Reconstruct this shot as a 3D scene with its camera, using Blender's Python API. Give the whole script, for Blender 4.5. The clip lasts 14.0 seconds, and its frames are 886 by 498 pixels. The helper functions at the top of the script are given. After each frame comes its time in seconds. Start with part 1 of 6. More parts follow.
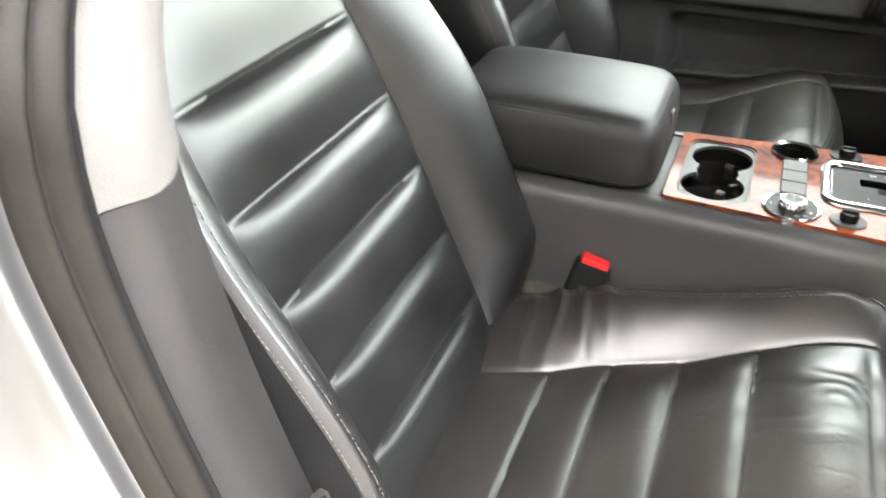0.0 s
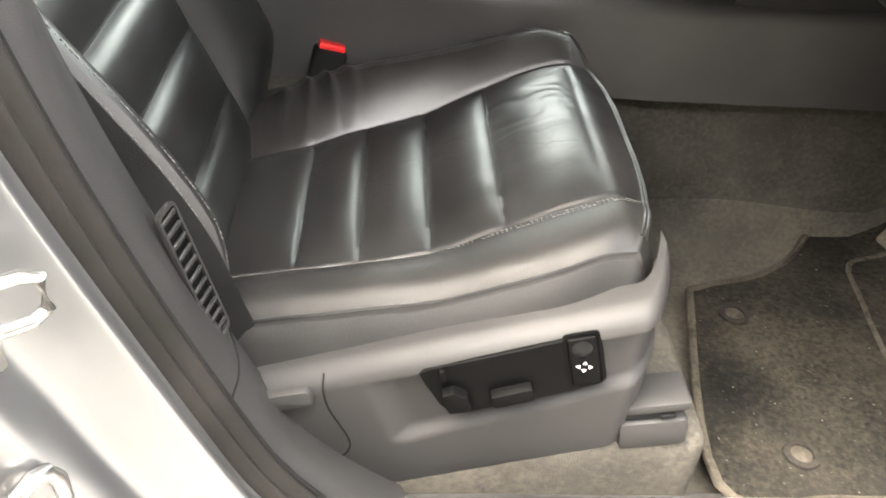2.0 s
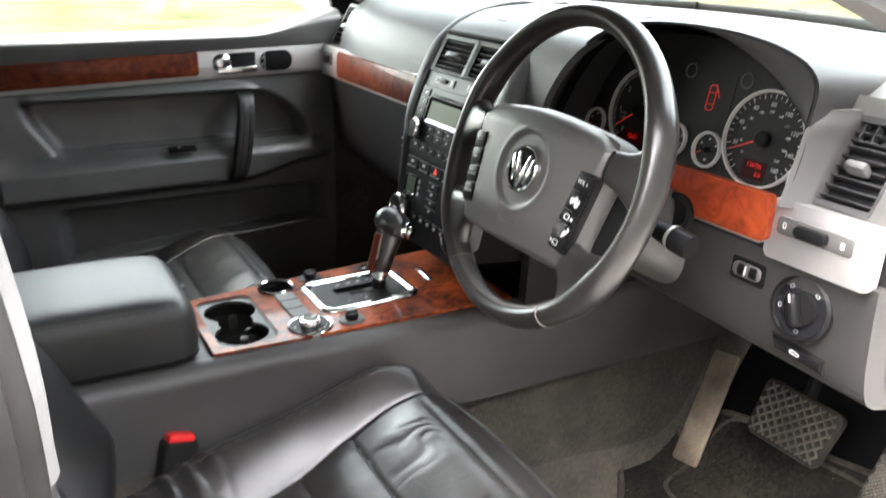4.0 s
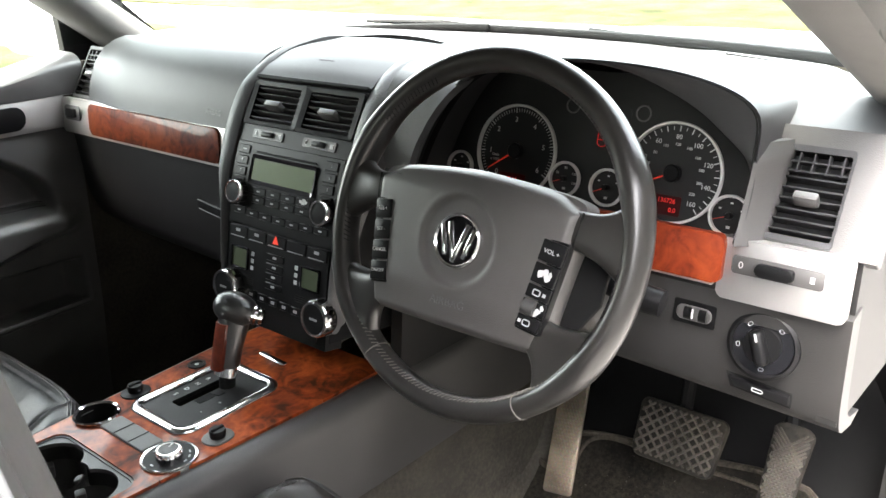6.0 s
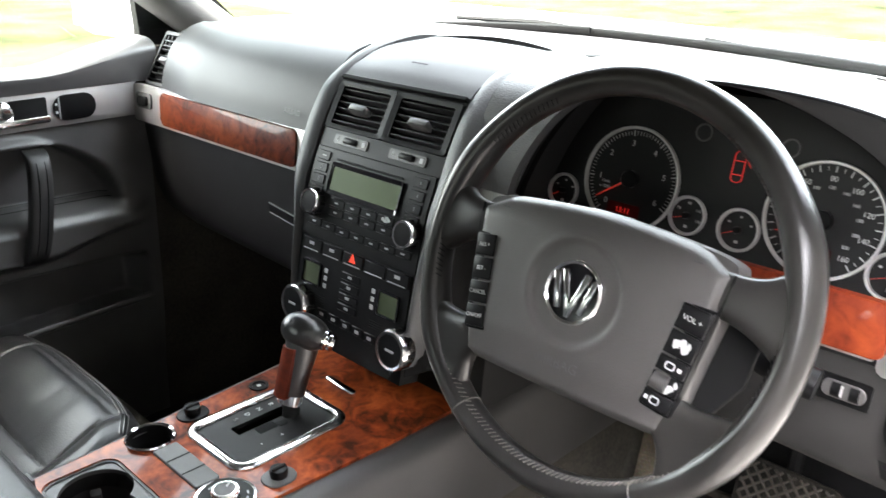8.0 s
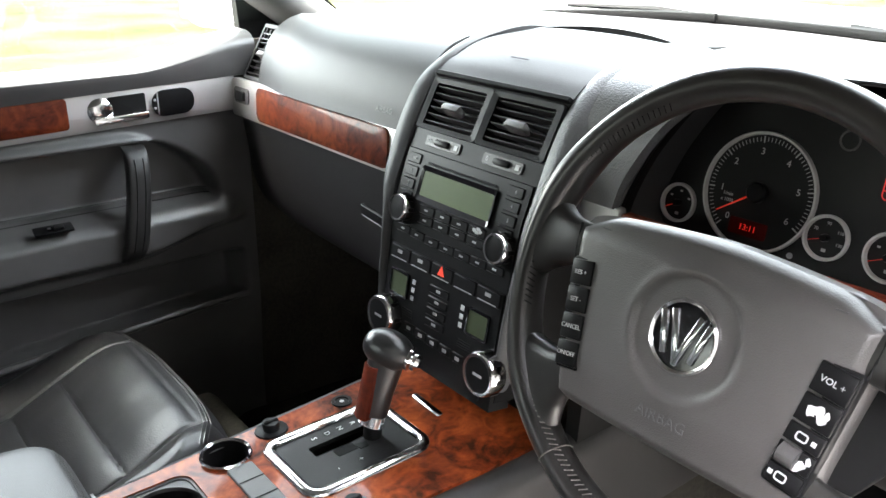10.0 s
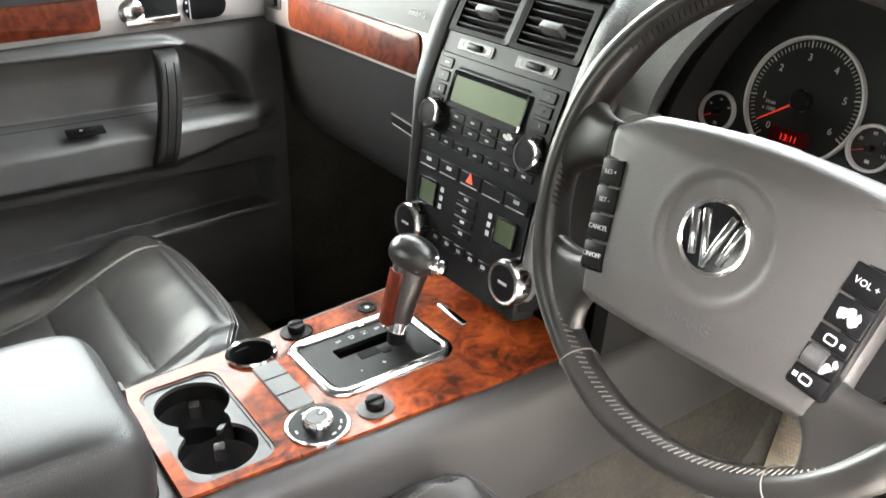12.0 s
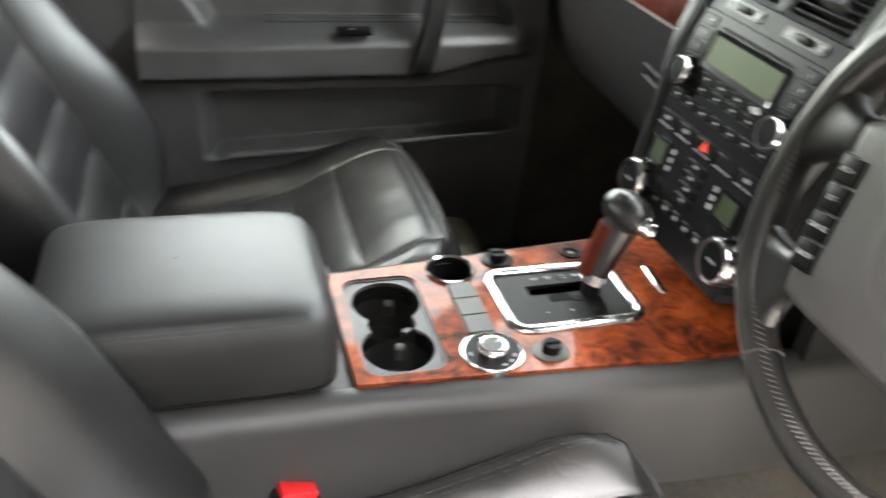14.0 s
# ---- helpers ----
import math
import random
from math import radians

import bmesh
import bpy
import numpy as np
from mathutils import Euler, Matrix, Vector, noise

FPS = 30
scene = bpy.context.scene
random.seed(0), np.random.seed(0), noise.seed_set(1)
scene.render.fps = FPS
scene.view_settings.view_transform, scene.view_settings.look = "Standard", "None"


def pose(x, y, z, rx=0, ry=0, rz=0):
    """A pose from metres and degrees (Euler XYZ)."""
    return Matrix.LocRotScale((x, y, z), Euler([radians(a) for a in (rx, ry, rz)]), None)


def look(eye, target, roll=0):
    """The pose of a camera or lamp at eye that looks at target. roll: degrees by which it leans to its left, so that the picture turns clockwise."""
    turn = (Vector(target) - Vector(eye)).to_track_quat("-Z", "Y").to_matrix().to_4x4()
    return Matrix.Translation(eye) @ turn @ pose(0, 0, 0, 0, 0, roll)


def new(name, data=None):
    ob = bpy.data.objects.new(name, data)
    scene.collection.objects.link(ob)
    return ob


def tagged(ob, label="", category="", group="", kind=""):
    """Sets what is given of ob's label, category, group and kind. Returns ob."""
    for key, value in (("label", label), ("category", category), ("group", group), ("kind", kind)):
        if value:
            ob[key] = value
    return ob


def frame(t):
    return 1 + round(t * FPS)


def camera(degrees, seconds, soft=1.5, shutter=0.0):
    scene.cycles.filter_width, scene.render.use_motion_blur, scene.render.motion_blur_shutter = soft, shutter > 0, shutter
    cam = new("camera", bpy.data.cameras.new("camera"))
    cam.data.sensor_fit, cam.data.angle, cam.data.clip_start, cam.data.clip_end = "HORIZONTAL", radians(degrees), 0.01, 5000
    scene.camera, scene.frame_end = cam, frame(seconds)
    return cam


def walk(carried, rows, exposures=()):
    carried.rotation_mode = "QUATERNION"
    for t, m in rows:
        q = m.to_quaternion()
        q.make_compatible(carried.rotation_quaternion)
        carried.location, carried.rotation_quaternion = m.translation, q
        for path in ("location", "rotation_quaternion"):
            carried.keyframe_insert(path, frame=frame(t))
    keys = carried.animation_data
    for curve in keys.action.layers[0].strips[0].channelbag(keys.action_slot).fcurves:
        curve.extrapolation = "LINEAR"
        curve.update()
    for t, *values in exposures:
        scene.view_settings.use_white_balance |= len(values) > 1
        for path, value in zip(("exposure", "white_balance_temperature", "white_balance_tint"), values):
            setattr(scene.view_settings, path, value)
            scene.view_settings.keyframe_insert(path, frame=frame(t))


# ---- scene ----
cam = camera(56.1, 14.0, shutter=0.35)
PATH = [
    (0, (0.382, -1.028, 1.385), (-0.222, 0.54, 0.301), 1.3),
    (0.5, (0.405, -1.032, 1.378), (-0.062, 0.52, 0.206), 1.9),
    (1, (0.384, -1.078, 1.357), (0.165, 0.51, 0.161), 4.0),
    (1.5, (0.339, -1.159, 1.322), (0.333, 0.446, 0.129), 4.1),
    (2, (0.33, -1.225, 1.304), (0.469, 0.348, 0.076), 4.9),
    (2.5, (0.341, -1.257, 1.313), (0.557, 0.316, 0.098), 6.2),
    (3, (0.31, -1.267, 1.351), (0.618, 0.393, 0.278), 5.3),
    (3.5, (0.203, -1.198, 1.383), (0.813, 0.51, 0.541), 3.4),
    (3.6, (0.175, -1.191, 1.401), (0.847, 0.51, 0.591), 2.6),
    (4, (0.089, -1.144, 1.433), (1.0, 0.498, 0.744), 1.3),
    (4.2, (0.081, -1.105, 1.441), (1.077, 0.508, 0.805), 0.8),
    (6.3, (0.002, -0.851, 1.455), (1.481, 0.316, 0.782), 0.0),
    (6.5, (0.012, -0.845, 1.452), (1.486, 0.321, 0.769), 0.1),
    (7, (0.02, -0.825, 1.452), (1.487, 0.346, 0.76), 0.3),
    (7.5, (0.033, -0.796, 1.451), (1.477, 0.409, 0.769), 1.3),
    (8, (0.069, -0.75, 1.462), (1.443, 0.532, 0.778), 2.1),
    (8.5, (0.129, -0.718, 1.463), (1.405, 0.658, 0.771), 1.3),
    (8.7, (0.145, -0.709, 1.467), (1.392, 0.686, 0.763), 1.1),
    (10.8, (0.157, -0.697, 1.456), (1.29, 0.782, 0.726), 0.5),
    (11, (0.16, -0.697, 1.455), (1.28, 0.782, 0.709), 0.6),
    (11.5, (0.162, -0.698, 1.449), (1.252, 0.771, 0.641), 0.8),
    (12, (0.158, -0.701, 1.433), (1.219, 0.75, 0.555), 1.3),
    (12.5, (0.165, -0.694, 1.441), (1.166, 0.723, 0.446), 1.8),
    (13, (0.154, -0.694, 1.436), (1.086, 0.747, 0.408), 2.8),
    (13.5, (0.163, -0.707, 1.439), (1.091, 0.742, 0.419), 2.7),
    (14, (0.184, -0.716, 1.44), (0.719, 0.906, 0.399), 5.7),
]
EXPOSURES = [(0, 6.5, 7300, 11.0), (0.5, 6.09, 7350, 11.0), (1.0, 6.19, 7415, 10.5), (1.5, 5.98, 7480, 10.0), (2.2, 5.80, 7460, 9.5), (3.0, 6.06, 7412, 10.0), (3.5, 6.05, 7228, 11.0), (4.2, 6.06, 6880, 11.5), (6.5, 6.0, 6915, 11.5), (8.7, 6.26, 6710, 13.2), (11.0, 6.56, 6830, 12.0), (12.4, 7.27, 7240, 11.5), (13.3, 7.2, 7258, 11.0), (14.0, 6.62, 7195, 11.0)]
walk(cam, [(t, look(eye, target, roll)) for t, eye, target, roll in PATH], EXPOSURES)

# ---- light: bright overcast day, open driver's door ----
world = bpy.data.worlds.new("sky")
scene.world = world
world.use_nodes = True
wn = world.node_tree
sky = wn.nodes.new("ShaderNodeTexSky")
sky.sky_type, sky.sun_disc = "NISHITA", False
sky.sun_elevation, sky.sun_rotation = radians(66), radians(-88)
sky.dust_density, sky.ozone_density = 4.0, 0.5
veil = wn.nodes.new("ShaderNodeHueSaturation")
veil.inputs["Saturation"].default_value = 0.35
wn.links.new(sky.outputs[0], veil.inputs["Color"])
wn.links.new(veil.outputs[0], wn.nodes["Background"].inputs[0])
wn.nodes["Background"].inputs[1].default_value = 0.15
sun = new("sun", bpy.data.lights.new("sun", "SUN"))
sun.data.energy, sun.data.angle, sun.data.color = 0.45, radians(15), (1.0, 0.97, 0.93)
sun.matrix_world = look((-3.0, 0.1, 7.5), (0.3, 0, 0.9))


# openings that let the sky in: sampling guides only, they give off nothing
for size, size_y, place in ((1.35, 0.42, look((1.14, 0, 1.55), (0.5, 0, 0.6))), (0.85, 0.36, look((0.52, 0.78, 1.42), (0.52, 0, 1.35))), (1.10, 1.10, look((0.75, -0.86, 1.05), (0.75, 0, 1.05))), (1.4, 0.34, look((-0.75, -0.97, 1.42), (-0.75, 0, 1.35))), (1.3, 0.40, look((-1.62, 0, 1.38), (0, 0, 1.3)))):
    guide = new("sky_opening", bpy.data.lights.new("sky_opening", "AREA"))
    guide.data.shape, guide.data.size, guide.data.size_y = "RECTANGLE", size, size_y
    guide.data.cycles.is_portal = True
    guide.matrix_world = place

# ---- materials ----
def mat(name, base, rough=0.5, metal=0.0, grain=0.0, grain_size=400.0, var=0.15, var_size=8.0, second=None, coat=0.0, spec=0.5, wear=0.0, cells=False, emit=None, crease=0.0, crease_size=34.0, dust=None, lint=0.0):
    """A surface with colour variation at two scales and a fine relief; second: a colour blended in by soft patches."""
    m = bpy.data.materials.new(name)
    m.use_nodes = True
    t = m.node_tree
    n, l = t.nodes, t.links
    b = n["Principled BSDF"]
    b.inputs["Roughness"].default_value, b.inputs["Metallic"].default_value = rough, metal
    b.inputs["Coat Weight"].default_value, b.inputs["Coat Roughness"].default_value = coat, 0.06
    b.inputs["Specular IOR Level"].default_value = spec
    co = n.new("ShaderNodeTexCoord")
    big, fine, ramp = n.new("ShaderNodeTexNoise"), n.new("ShaderNodeTexNoise"), n.new("ShaderNodeValToRGB")
    big.inputs["Scale"].default_value, big.inputs["Detail"].default_value = var_size, 6
    fine.inputs["Scale"].default_value, fine.inputs["Detail"].default_value = grain_size, 3
    l.new(co.outputs["Object"], big.inputs["Vector"])
    l.new(co.outputs["Object"], fine.inputs["Vector"])
    two = second or tuple(c * (1 + var * 2.2) for c in base)
    ramp.color_ramp.elements[0].position, ramp.color_ramp.elements[1].position = 0.34, 0.68
    ramp.color_ramp.elements[0].color = (*[c * (1 - var) for c in base], 1)
    ramp.color_ramp.elements[1].color = (*two, 1)
    l.new(big.outputs["Fac"], ramp.inputs["Fac"])
    mix = n.new("ShaderNodeMix")
    mix.data_type, mix.blend_type = "RGBA", "MULTIPLY"
    mix.inputs[0].default_value = min(1.0, var * 1.5)
    l.new(ramp.outputs["Color"], mix.inputs[6])
    l.new(fine.outputs["Color"], mix.inputs[7])
    colour = mix.outputs[2]
    if dust:
        # trodden-in dirt: ragged patches of a paler colour, broken up by the pile
        d1, d2, dm, dr, dx = (n.new("ShaderNode" + k) for k in ("TexNoise", "TexNoise", "Math", "MapRange", "Mix"))
        for node, size in ((d1, dust[1]), (d2, 140)):
            node.inputs["Scale"].default_value, node.inputs["Detail"].default_value = size, 8
            node.inputs["Roughness"].default_value = 0.65
            l.new(co.outputs["Object"], node.inputs["Vector"])
        dm.operation = "MULTIPLY"
        l.new(d1.outputs["Fac"], dm.inputs[0])
        l.new(d2.outputs["Fac"], dm.inputs[1])
        dr.inputs["From Min"].default_value, dr.inputs["From Max"].default_value, dr.inputs["To Max"].default_value = 0.19, 0.40, dust[2]
        l.new(dm.outputs[0], dr.inputs["Value"])
        dx.data_type = "RGBA"
        dx.inputs[7].default_value = (*dust[0], 1)
        l.new(dr.outputs["Result"], dx.inputs[0])
        l.new(colour, dx.inputs[6])
        colour = dx.outputs[2]
    if lint:
        # sparse pale flecks
        f1, fr, fx = (n.new("ShaderNode" + k) for k in ("TexNoise", "MapRange", "Mix"))
        f1.inputs["Scale"].default_value, f1.inputs["Detail"].default_value = 260, 2
        l.new(co.outputs["Object"], f1.inputs["Vector"])
        fr.inputs["From Min"].default_value, fr.inputs["From Max"].default_value = 0.735, 0.79
        l.new(f1.outputs["Fac"], fr.inputs["Value"])
        fx.data_type = "RGBA"
        fx.inputs[7].default_value = (lint, lint * 0.95, lint * 0.86, 1)
        l.new(fr.outputs["Result"], fx.inputs[0])
        l.new(colour, fx.inputs[6])
        colour = fx.outputs[2]
    l.new(colour, b.inputs["Base Color"])
    if wear:
        r = n.new("ShaderNodeMapRange")
        r.inputs["To Min"].default_value, r.inputs["To Max"].default_value = max(0.02, rough - wear), rough + wear
        l.new(big.outputs["Fac"], r.inputs["Value"])
        l.new(r.outputs["Result"], b.inputs["Roughness"])
    if grain:
        bump = n.new("ShaderNodeBump")
        bump.inputs["Strength"].default_value, bump.inputs["Distance"].default_value = grain, 0.001
        if cells:
            v = n.new("ShaderNodeTexVoronoi")
            v.inputs["Scale"].default_value = grain_size
            l.new(co.outputs["Object"], v.inputs["Vector"])
            l.new(v.outputs["Distance"], bump.inputs["Height"])
        else:
            l.new(fine.outputs["Fac"], bump.inputs["Height"])
        l.new(bump.outputs["Normal"], b.inputs["Normal"])
        if crease:
            # wandering creases of worn hide, deep in some places and gone in others
            w, add, v2, gap, mask, mul, b2 = (n.new("ShaderNode" + k) for k in ("TexNoise", "Mix", "TexVoronoi", "MapRange", "MapRange", "Math", "Bump"))
            w.inputs["Scale"].default_value, w.inputs["Detail"].default_value = crease_size * 0.9, 3
            l.new(co.outputs["Object"], w.inputs["Vector"])
            add.data_type, add.blend_type = "RGBA", "ADD"
            add.inputs[0].default_value = 0.045
            l.new(co.outputs["Object"], add.inputs[6])
            l.new(w.outputs["Color"], add.inputs[7])
            v2.feature = "DISTANCE_TO_EDGE"
            v2.inputs["Scale"].default_value = crease_size
            l.new(add.outputs[2], v2.inputs["Vector"])
            gap.inputs["From Max"].default_value = 0.10
            l.new(v2.outputs["Distance"], gap.inputs["Value"])
            mask.inputs["From Min"].default_value, mask.inputs["From Max"].default_value = 0.48, 0.66
            l.new(big.outputs["Fac"], mask.inputs["Value"])
            mul.operation = "MULTIPLY"
            l.new(gap.outputs["Result"], mul.inputs[0])
            l.new(mask.outputs["Result"], mul.inputs[1])
            b2.inputs["Strength"].default_value, b2.inputs["Distance"].default_value = crease, 0.0012
            l.new(mul.outputs[0], b2.inputs["Height"])
            l.new(bump.outputs["Normal"], b2.inputs["Normal"])
            l.new(b2.outputs["Normal"], b.inputs["Normal"])
    if emit:
        b.inputs["Emission Color"].default_value, b.inputs["Emission Strength"].default_value = (*emit[0], 1), emit[1]
    return m


def burl(name, dark, light, red):
    """Lacquered burr walnut: warped, knotted grain under a clear coat."""
    m = mat(name, dark, 0.5, coat=0.20, spec=0.1)
    t = m.node_tree
    n, l = t.nodes, t.links
    co = n.new("ShaderNodeTexCoord")
    warp, knots, fine = n.new("ShaderNodeTexNoise"), n.new("ShaderNodeTexNoise"), n.new("ShaderNodeTexNoise")
    warp.inputs["Scale"].default_value, warp.inputs["Detail"].default_value, warp.inputs["Distortion"].default_value = 7, 5, 1.2
    knots.inputs["Scale"].default_value, knots.inputs["Detail"].default_value, knots.inputs["Distortion"].default_value = 26, 8, 2.2
    fine.inputs["Scale"].default_value, fine.inputs["Detail"].default_value = 160, 4
    for x in (warp, knots, fine):
        l.new(co.outputs["Object"], x.inputs["Vector"])
    a = n.new("ShaderNodeMath")
    a.operation = "MULTIPLY_ADD"
    a.inputs[1].default_value = 0.45
    l.new(warp.outputs["Fac"], a.inputs[0])
    k = n.new("ShaderNodeMath")
    k.operation = "MULTIPLY"
    k.inputs[1].default_value = 0.45
    l.new(knots.outputs["Fac"], k.inputs[0])
    l.new(k.outputs[0], a.inputs[2])
    c = n.new("ShaderNodeMath")
    c.operation = "MULTIPLY_ADD"
    c.inputs[1].default_value = 0.12
    l.new(fine.outputs["Fac"], c.inputs[0])
    l.new(a.outputs[0], c.inputs[2])
    ramp = n.new("ShaderNodeValToRGB")
    e = ramp.color_ramp.elements
    e[0].position, e[0].color = 0.38, (*dark, 1)
    e[1].position, e[1].color = 0.66, (*light, 1)
    mid = e.new(0.5)
    mid.color = (*red, 1)
    l.new(c.outputs[0], ramp.inputs["Fac"])
    l.new(ramp.outputs["Color"], n["Principled BSDF"].inputs["Base Color"])
    return m


LEATHER = mat("black_leather", (0.012, 0.0123, 0.0122), 0.31, grain=0.12, grain_size=900, var=0.2, var_size=14, cells=True, spec=0.72)
CUSHION_LEATHER = mat("creased_leather", (0.0155, 0.0146, 0.0137), 0.34, grain=0.12, grain_size=900, var=0.25, var_size=9, cells=True, spec=0.78, crease=0.14, crease_size=26)
SMOOTH_LEATHER = mat("smooth_leather", (0.015, 0.0152, 0.0155), 0.43, grain=0.20, grain_size=520, var=0.2, var_size=9, cells=True, spec=0.6, crease=0.12, crease_size=22)
LEATHER_GREY = mat("bolster_leather", (0.018, 0.0177, 0.0173), 0.46, grain=0.18, grain_size=900, var=0.2, var_size=12, cells=True, spec=0.5)
RIM_LEATHER = mat("rim_leather", (0.016, 0.0150, 0.0140), 0.29, grain=0.07, grain_size=900, var=0.25, var_size=14, cells=True, spec=0.38)
FLANK = mat("matt_side_leather", (0.0175, 0.0170, 0.0165), 0.48, grain=0.16, grain_size=800, var=0.2, var_size=10, cells=True, spec=0.40)
BOLSTER = mat("worn_bolster_leather", (0.0130, 0.0123, 0.0116), 0.42, grain=0.15, grain_size=850, var=0.25, var_size=10, cells=True, spec=0.36, crease=0.15, crease_size=22)
SIDE = mat("ribbed_side_vinyl", (0.034, 0.0335, 0.0326), 0.55, grain=0.2, grain_size=700, var=0.12, var_size=10, cells=True, spec=0.4)
SEAT_THREAD = mat("seat_thread", (0.11, 0.106, 0.10), 0.75, spec=0.2)
WEBBING = mat("belt_webbing", (0.008, 0.008, 0.008), 0.9, grain=0.6, grain_size=900, spec=0.1)
SLAT = mat("vent_black", (0.022, 0.022, 0.023), 0.45, spec=0.3)
LCDDIM = mat("dim_lcd", (0.032, 0.042, 0.02), 0.5, var=0.1, spec=0.2)
VINYL = mat("black_vinyl", (0.076, 0.0750, 0.0735), 0.36, grain=0.16, grain_size=1000, var=0.15, var_size=8, cells=True, spec=0.6)
PLASTIC = mat("dark_grey_plastic", (0.040, 0.0386, 0.0374), 0.46, grain=0.18, grain_size=900, var=0.14, var_size=6, cells=True)
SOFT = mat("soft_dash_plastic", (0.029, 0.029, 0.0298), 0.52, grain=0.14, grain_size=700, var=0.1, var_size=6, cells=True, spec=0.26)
GREY = mat("mid_grey_plastic", (0.06, 0.058, 0.0565), 0.48, grain=0.25, grain_size=900, var=0.12, var_size=6, wear=0.0, cells=True)
PAD = mat("warm_grey_plastic", (0.055, 0.0518, 0.0494), 0.44, grain=0.15, grain_size=900, var=0.1, var_size=6, cells=True)
SKIRT = mat("seat_grey_plastic", (0.021, 0.0203, 0.0199), 0.58, grain=0.12, grain_size=1100, var=0.1, var_size=6, wear=0.0, cells=True, spec=0.26)
THREAD = mat("dark_thread", (0.1, 0.093, 0.082), 0.7)
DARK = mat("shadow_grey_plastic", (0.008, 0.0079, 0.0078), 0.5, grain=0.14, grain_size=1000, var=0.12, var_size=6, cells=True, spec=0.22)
BLACK = mat("black_plastic", (0.0048, 0.0048, 0.0051), 0.40, grain=0.06, grain_size=1100, var=0.2, spec=0.11)
GLOSS = mat("gloss_black", (0.006, 0.006, 0.007), 0.12, var=0.2)
DIAL = mat("dial_black", (0.011, 0.011, 0.011), 0.55, var=0.2, spec=0.2)
VOID = mat("hollow_shade_black", (0.007, 0.007, 0.007), 0.75, var=0.2, spec=0.1)
SILVER = mat("satin_silver", (0.44, 0.43, 0.418), 0.42, 0.85, grain=0.05, grain_size=600, var=0.05, wear=0.05)
CHROME = mat("chrome", (0.80, 0.80, 0.80), 0.14, 1.0, var=0.03, wear=0.04)
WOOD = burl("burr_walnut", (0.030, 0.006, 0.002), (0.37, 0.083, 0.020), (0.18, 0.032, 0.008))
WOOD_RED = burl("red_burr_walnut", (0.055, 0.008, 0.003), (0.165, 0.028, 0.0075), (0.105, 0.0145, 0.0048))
CARPET = mat("dusty_carpet", (0.053, 0.0497, 0.0435), 0.95, grain=1.0, grain_size=520, var=0.22, var_size=9, second=(0.076, 0.070, 0.0585), spec=0.1, dust=((0.14, 0.126, 0.10), 3.5, 0.45))
MAT = mat("black_floor_mat", (0.0085, 0.0081, 0.0075), 0.95, grain=1.0, grain_size=420, var=0.3, var_size=9, second=(0.018, 0.0162, 0.0133), spec=0.1, dust=((0.085, 0.074, 0.055), 6, 0.28), lint=0.25)
BINDING = mat("mat_binding", (0.033, 0.0285, 0.023), 0.85, grain=0.8, grain_size=500, var=0.4, var_size=20, spec=0.15, dust=((0.085, 0.075, 0.057), 16, 0.7))
PAINT = mat("silver_car_paint", (0.145, 0.147, 0.149), 0.30, 0.8, grain=0.03, grain_size=1500, var=0.04, coat=0.5)
RUBBER = mat("door_seal_rubber", (0.0085, 0.0077, 0.0066), 0.62, grain=0.3, grain_size=300, var=0.25, var_size=15, spec=0.16)
CLOTH = mat("pale_headlining", (0.095, 0.092, 0.087), 0.9, grain=0.6, grain_size=700, var=0.08, var_size=10)
RED = mat("red_button_plastic", (0.55, 0.012, 0.014), 0.35, grain=0.05, var=0.1)
PEDAL = mat("dusty_rubber", (0.008, 0.0074, 0.0065), 0.78, grain=0.6, grain_size=260, var=0.4, var_size=18, second=(0.014, 0.0122, 0.0098), spec=0.2, dust=((0.08, 0.068, 0.051), 14, 0.22))
WIPER_SHADE = mat("wiper_and_shade_black", (0.0016, 0.0016, 0.0017), 0.6, spec=0.1)
SWITCH = mat("matt_black_switch", (0.0014, 0.0014, 0.0014), 0.6, var=0.1, spec=0.05)
INNER_BOLSTER = mat("inner_bolster_leather", (0.0205, 0.0187, 0.0172), 0.37, grain=0.12, grain_size=900, var=0.3, var_size=12, cells=True, spec=0.66, crease=0.12, crease_size=26)
PILLAR = mat("pillar_trim_plastic", (0.017, 0.0165, 0.0162), 0.5, grain=0.2, grain_size=900, var=0.12, var_size=6, cells=True, spec=0.32)
KNEE = mat("lower_dash_plastic", (0.017, 0.0164, 0.0160), 0.48, grain=0.18, grain_size=900, var=0.14, var_size=6, cells=True, spec=0.32)
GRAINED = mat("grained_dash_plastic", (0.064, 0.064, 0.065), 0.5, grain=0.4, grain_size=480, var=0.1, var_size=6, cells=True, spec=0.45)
WOOD_SHADED = burl("shaded_walnut", (0.020, 0.004, 0.002), (0.13, 0.028, 0.008), (0.07, 0.012, 0.004))
VENTED = mat("ribbed_rubber", (0.016, 0.0155, 0.015), 0.38, grain=0.5, grain_size=700, var=0.2, var_size=30, spec=0.45)
RING = mat("silver_lacquer", (0.52, 0.51, 0.49), 0.32, 0.25, var=0.05)
TREAD = mat("dusty_tread", (0.045, 0.0390, 0.031), 0.75, grain=0.5, grain_size=300, var=0.35, var_size=20, spec=0.3)
FOOTREST = mat("worn_metal_footrest", (0.30, 0.25, 0.19), 0.5, 0.5, grain=0.7, grain_size=240, var=0.35, var_size=14)
LCD = mat("green_lcd", (0.050, 0.074, 0.020), 0.5, var=0.1, spec=0.15)
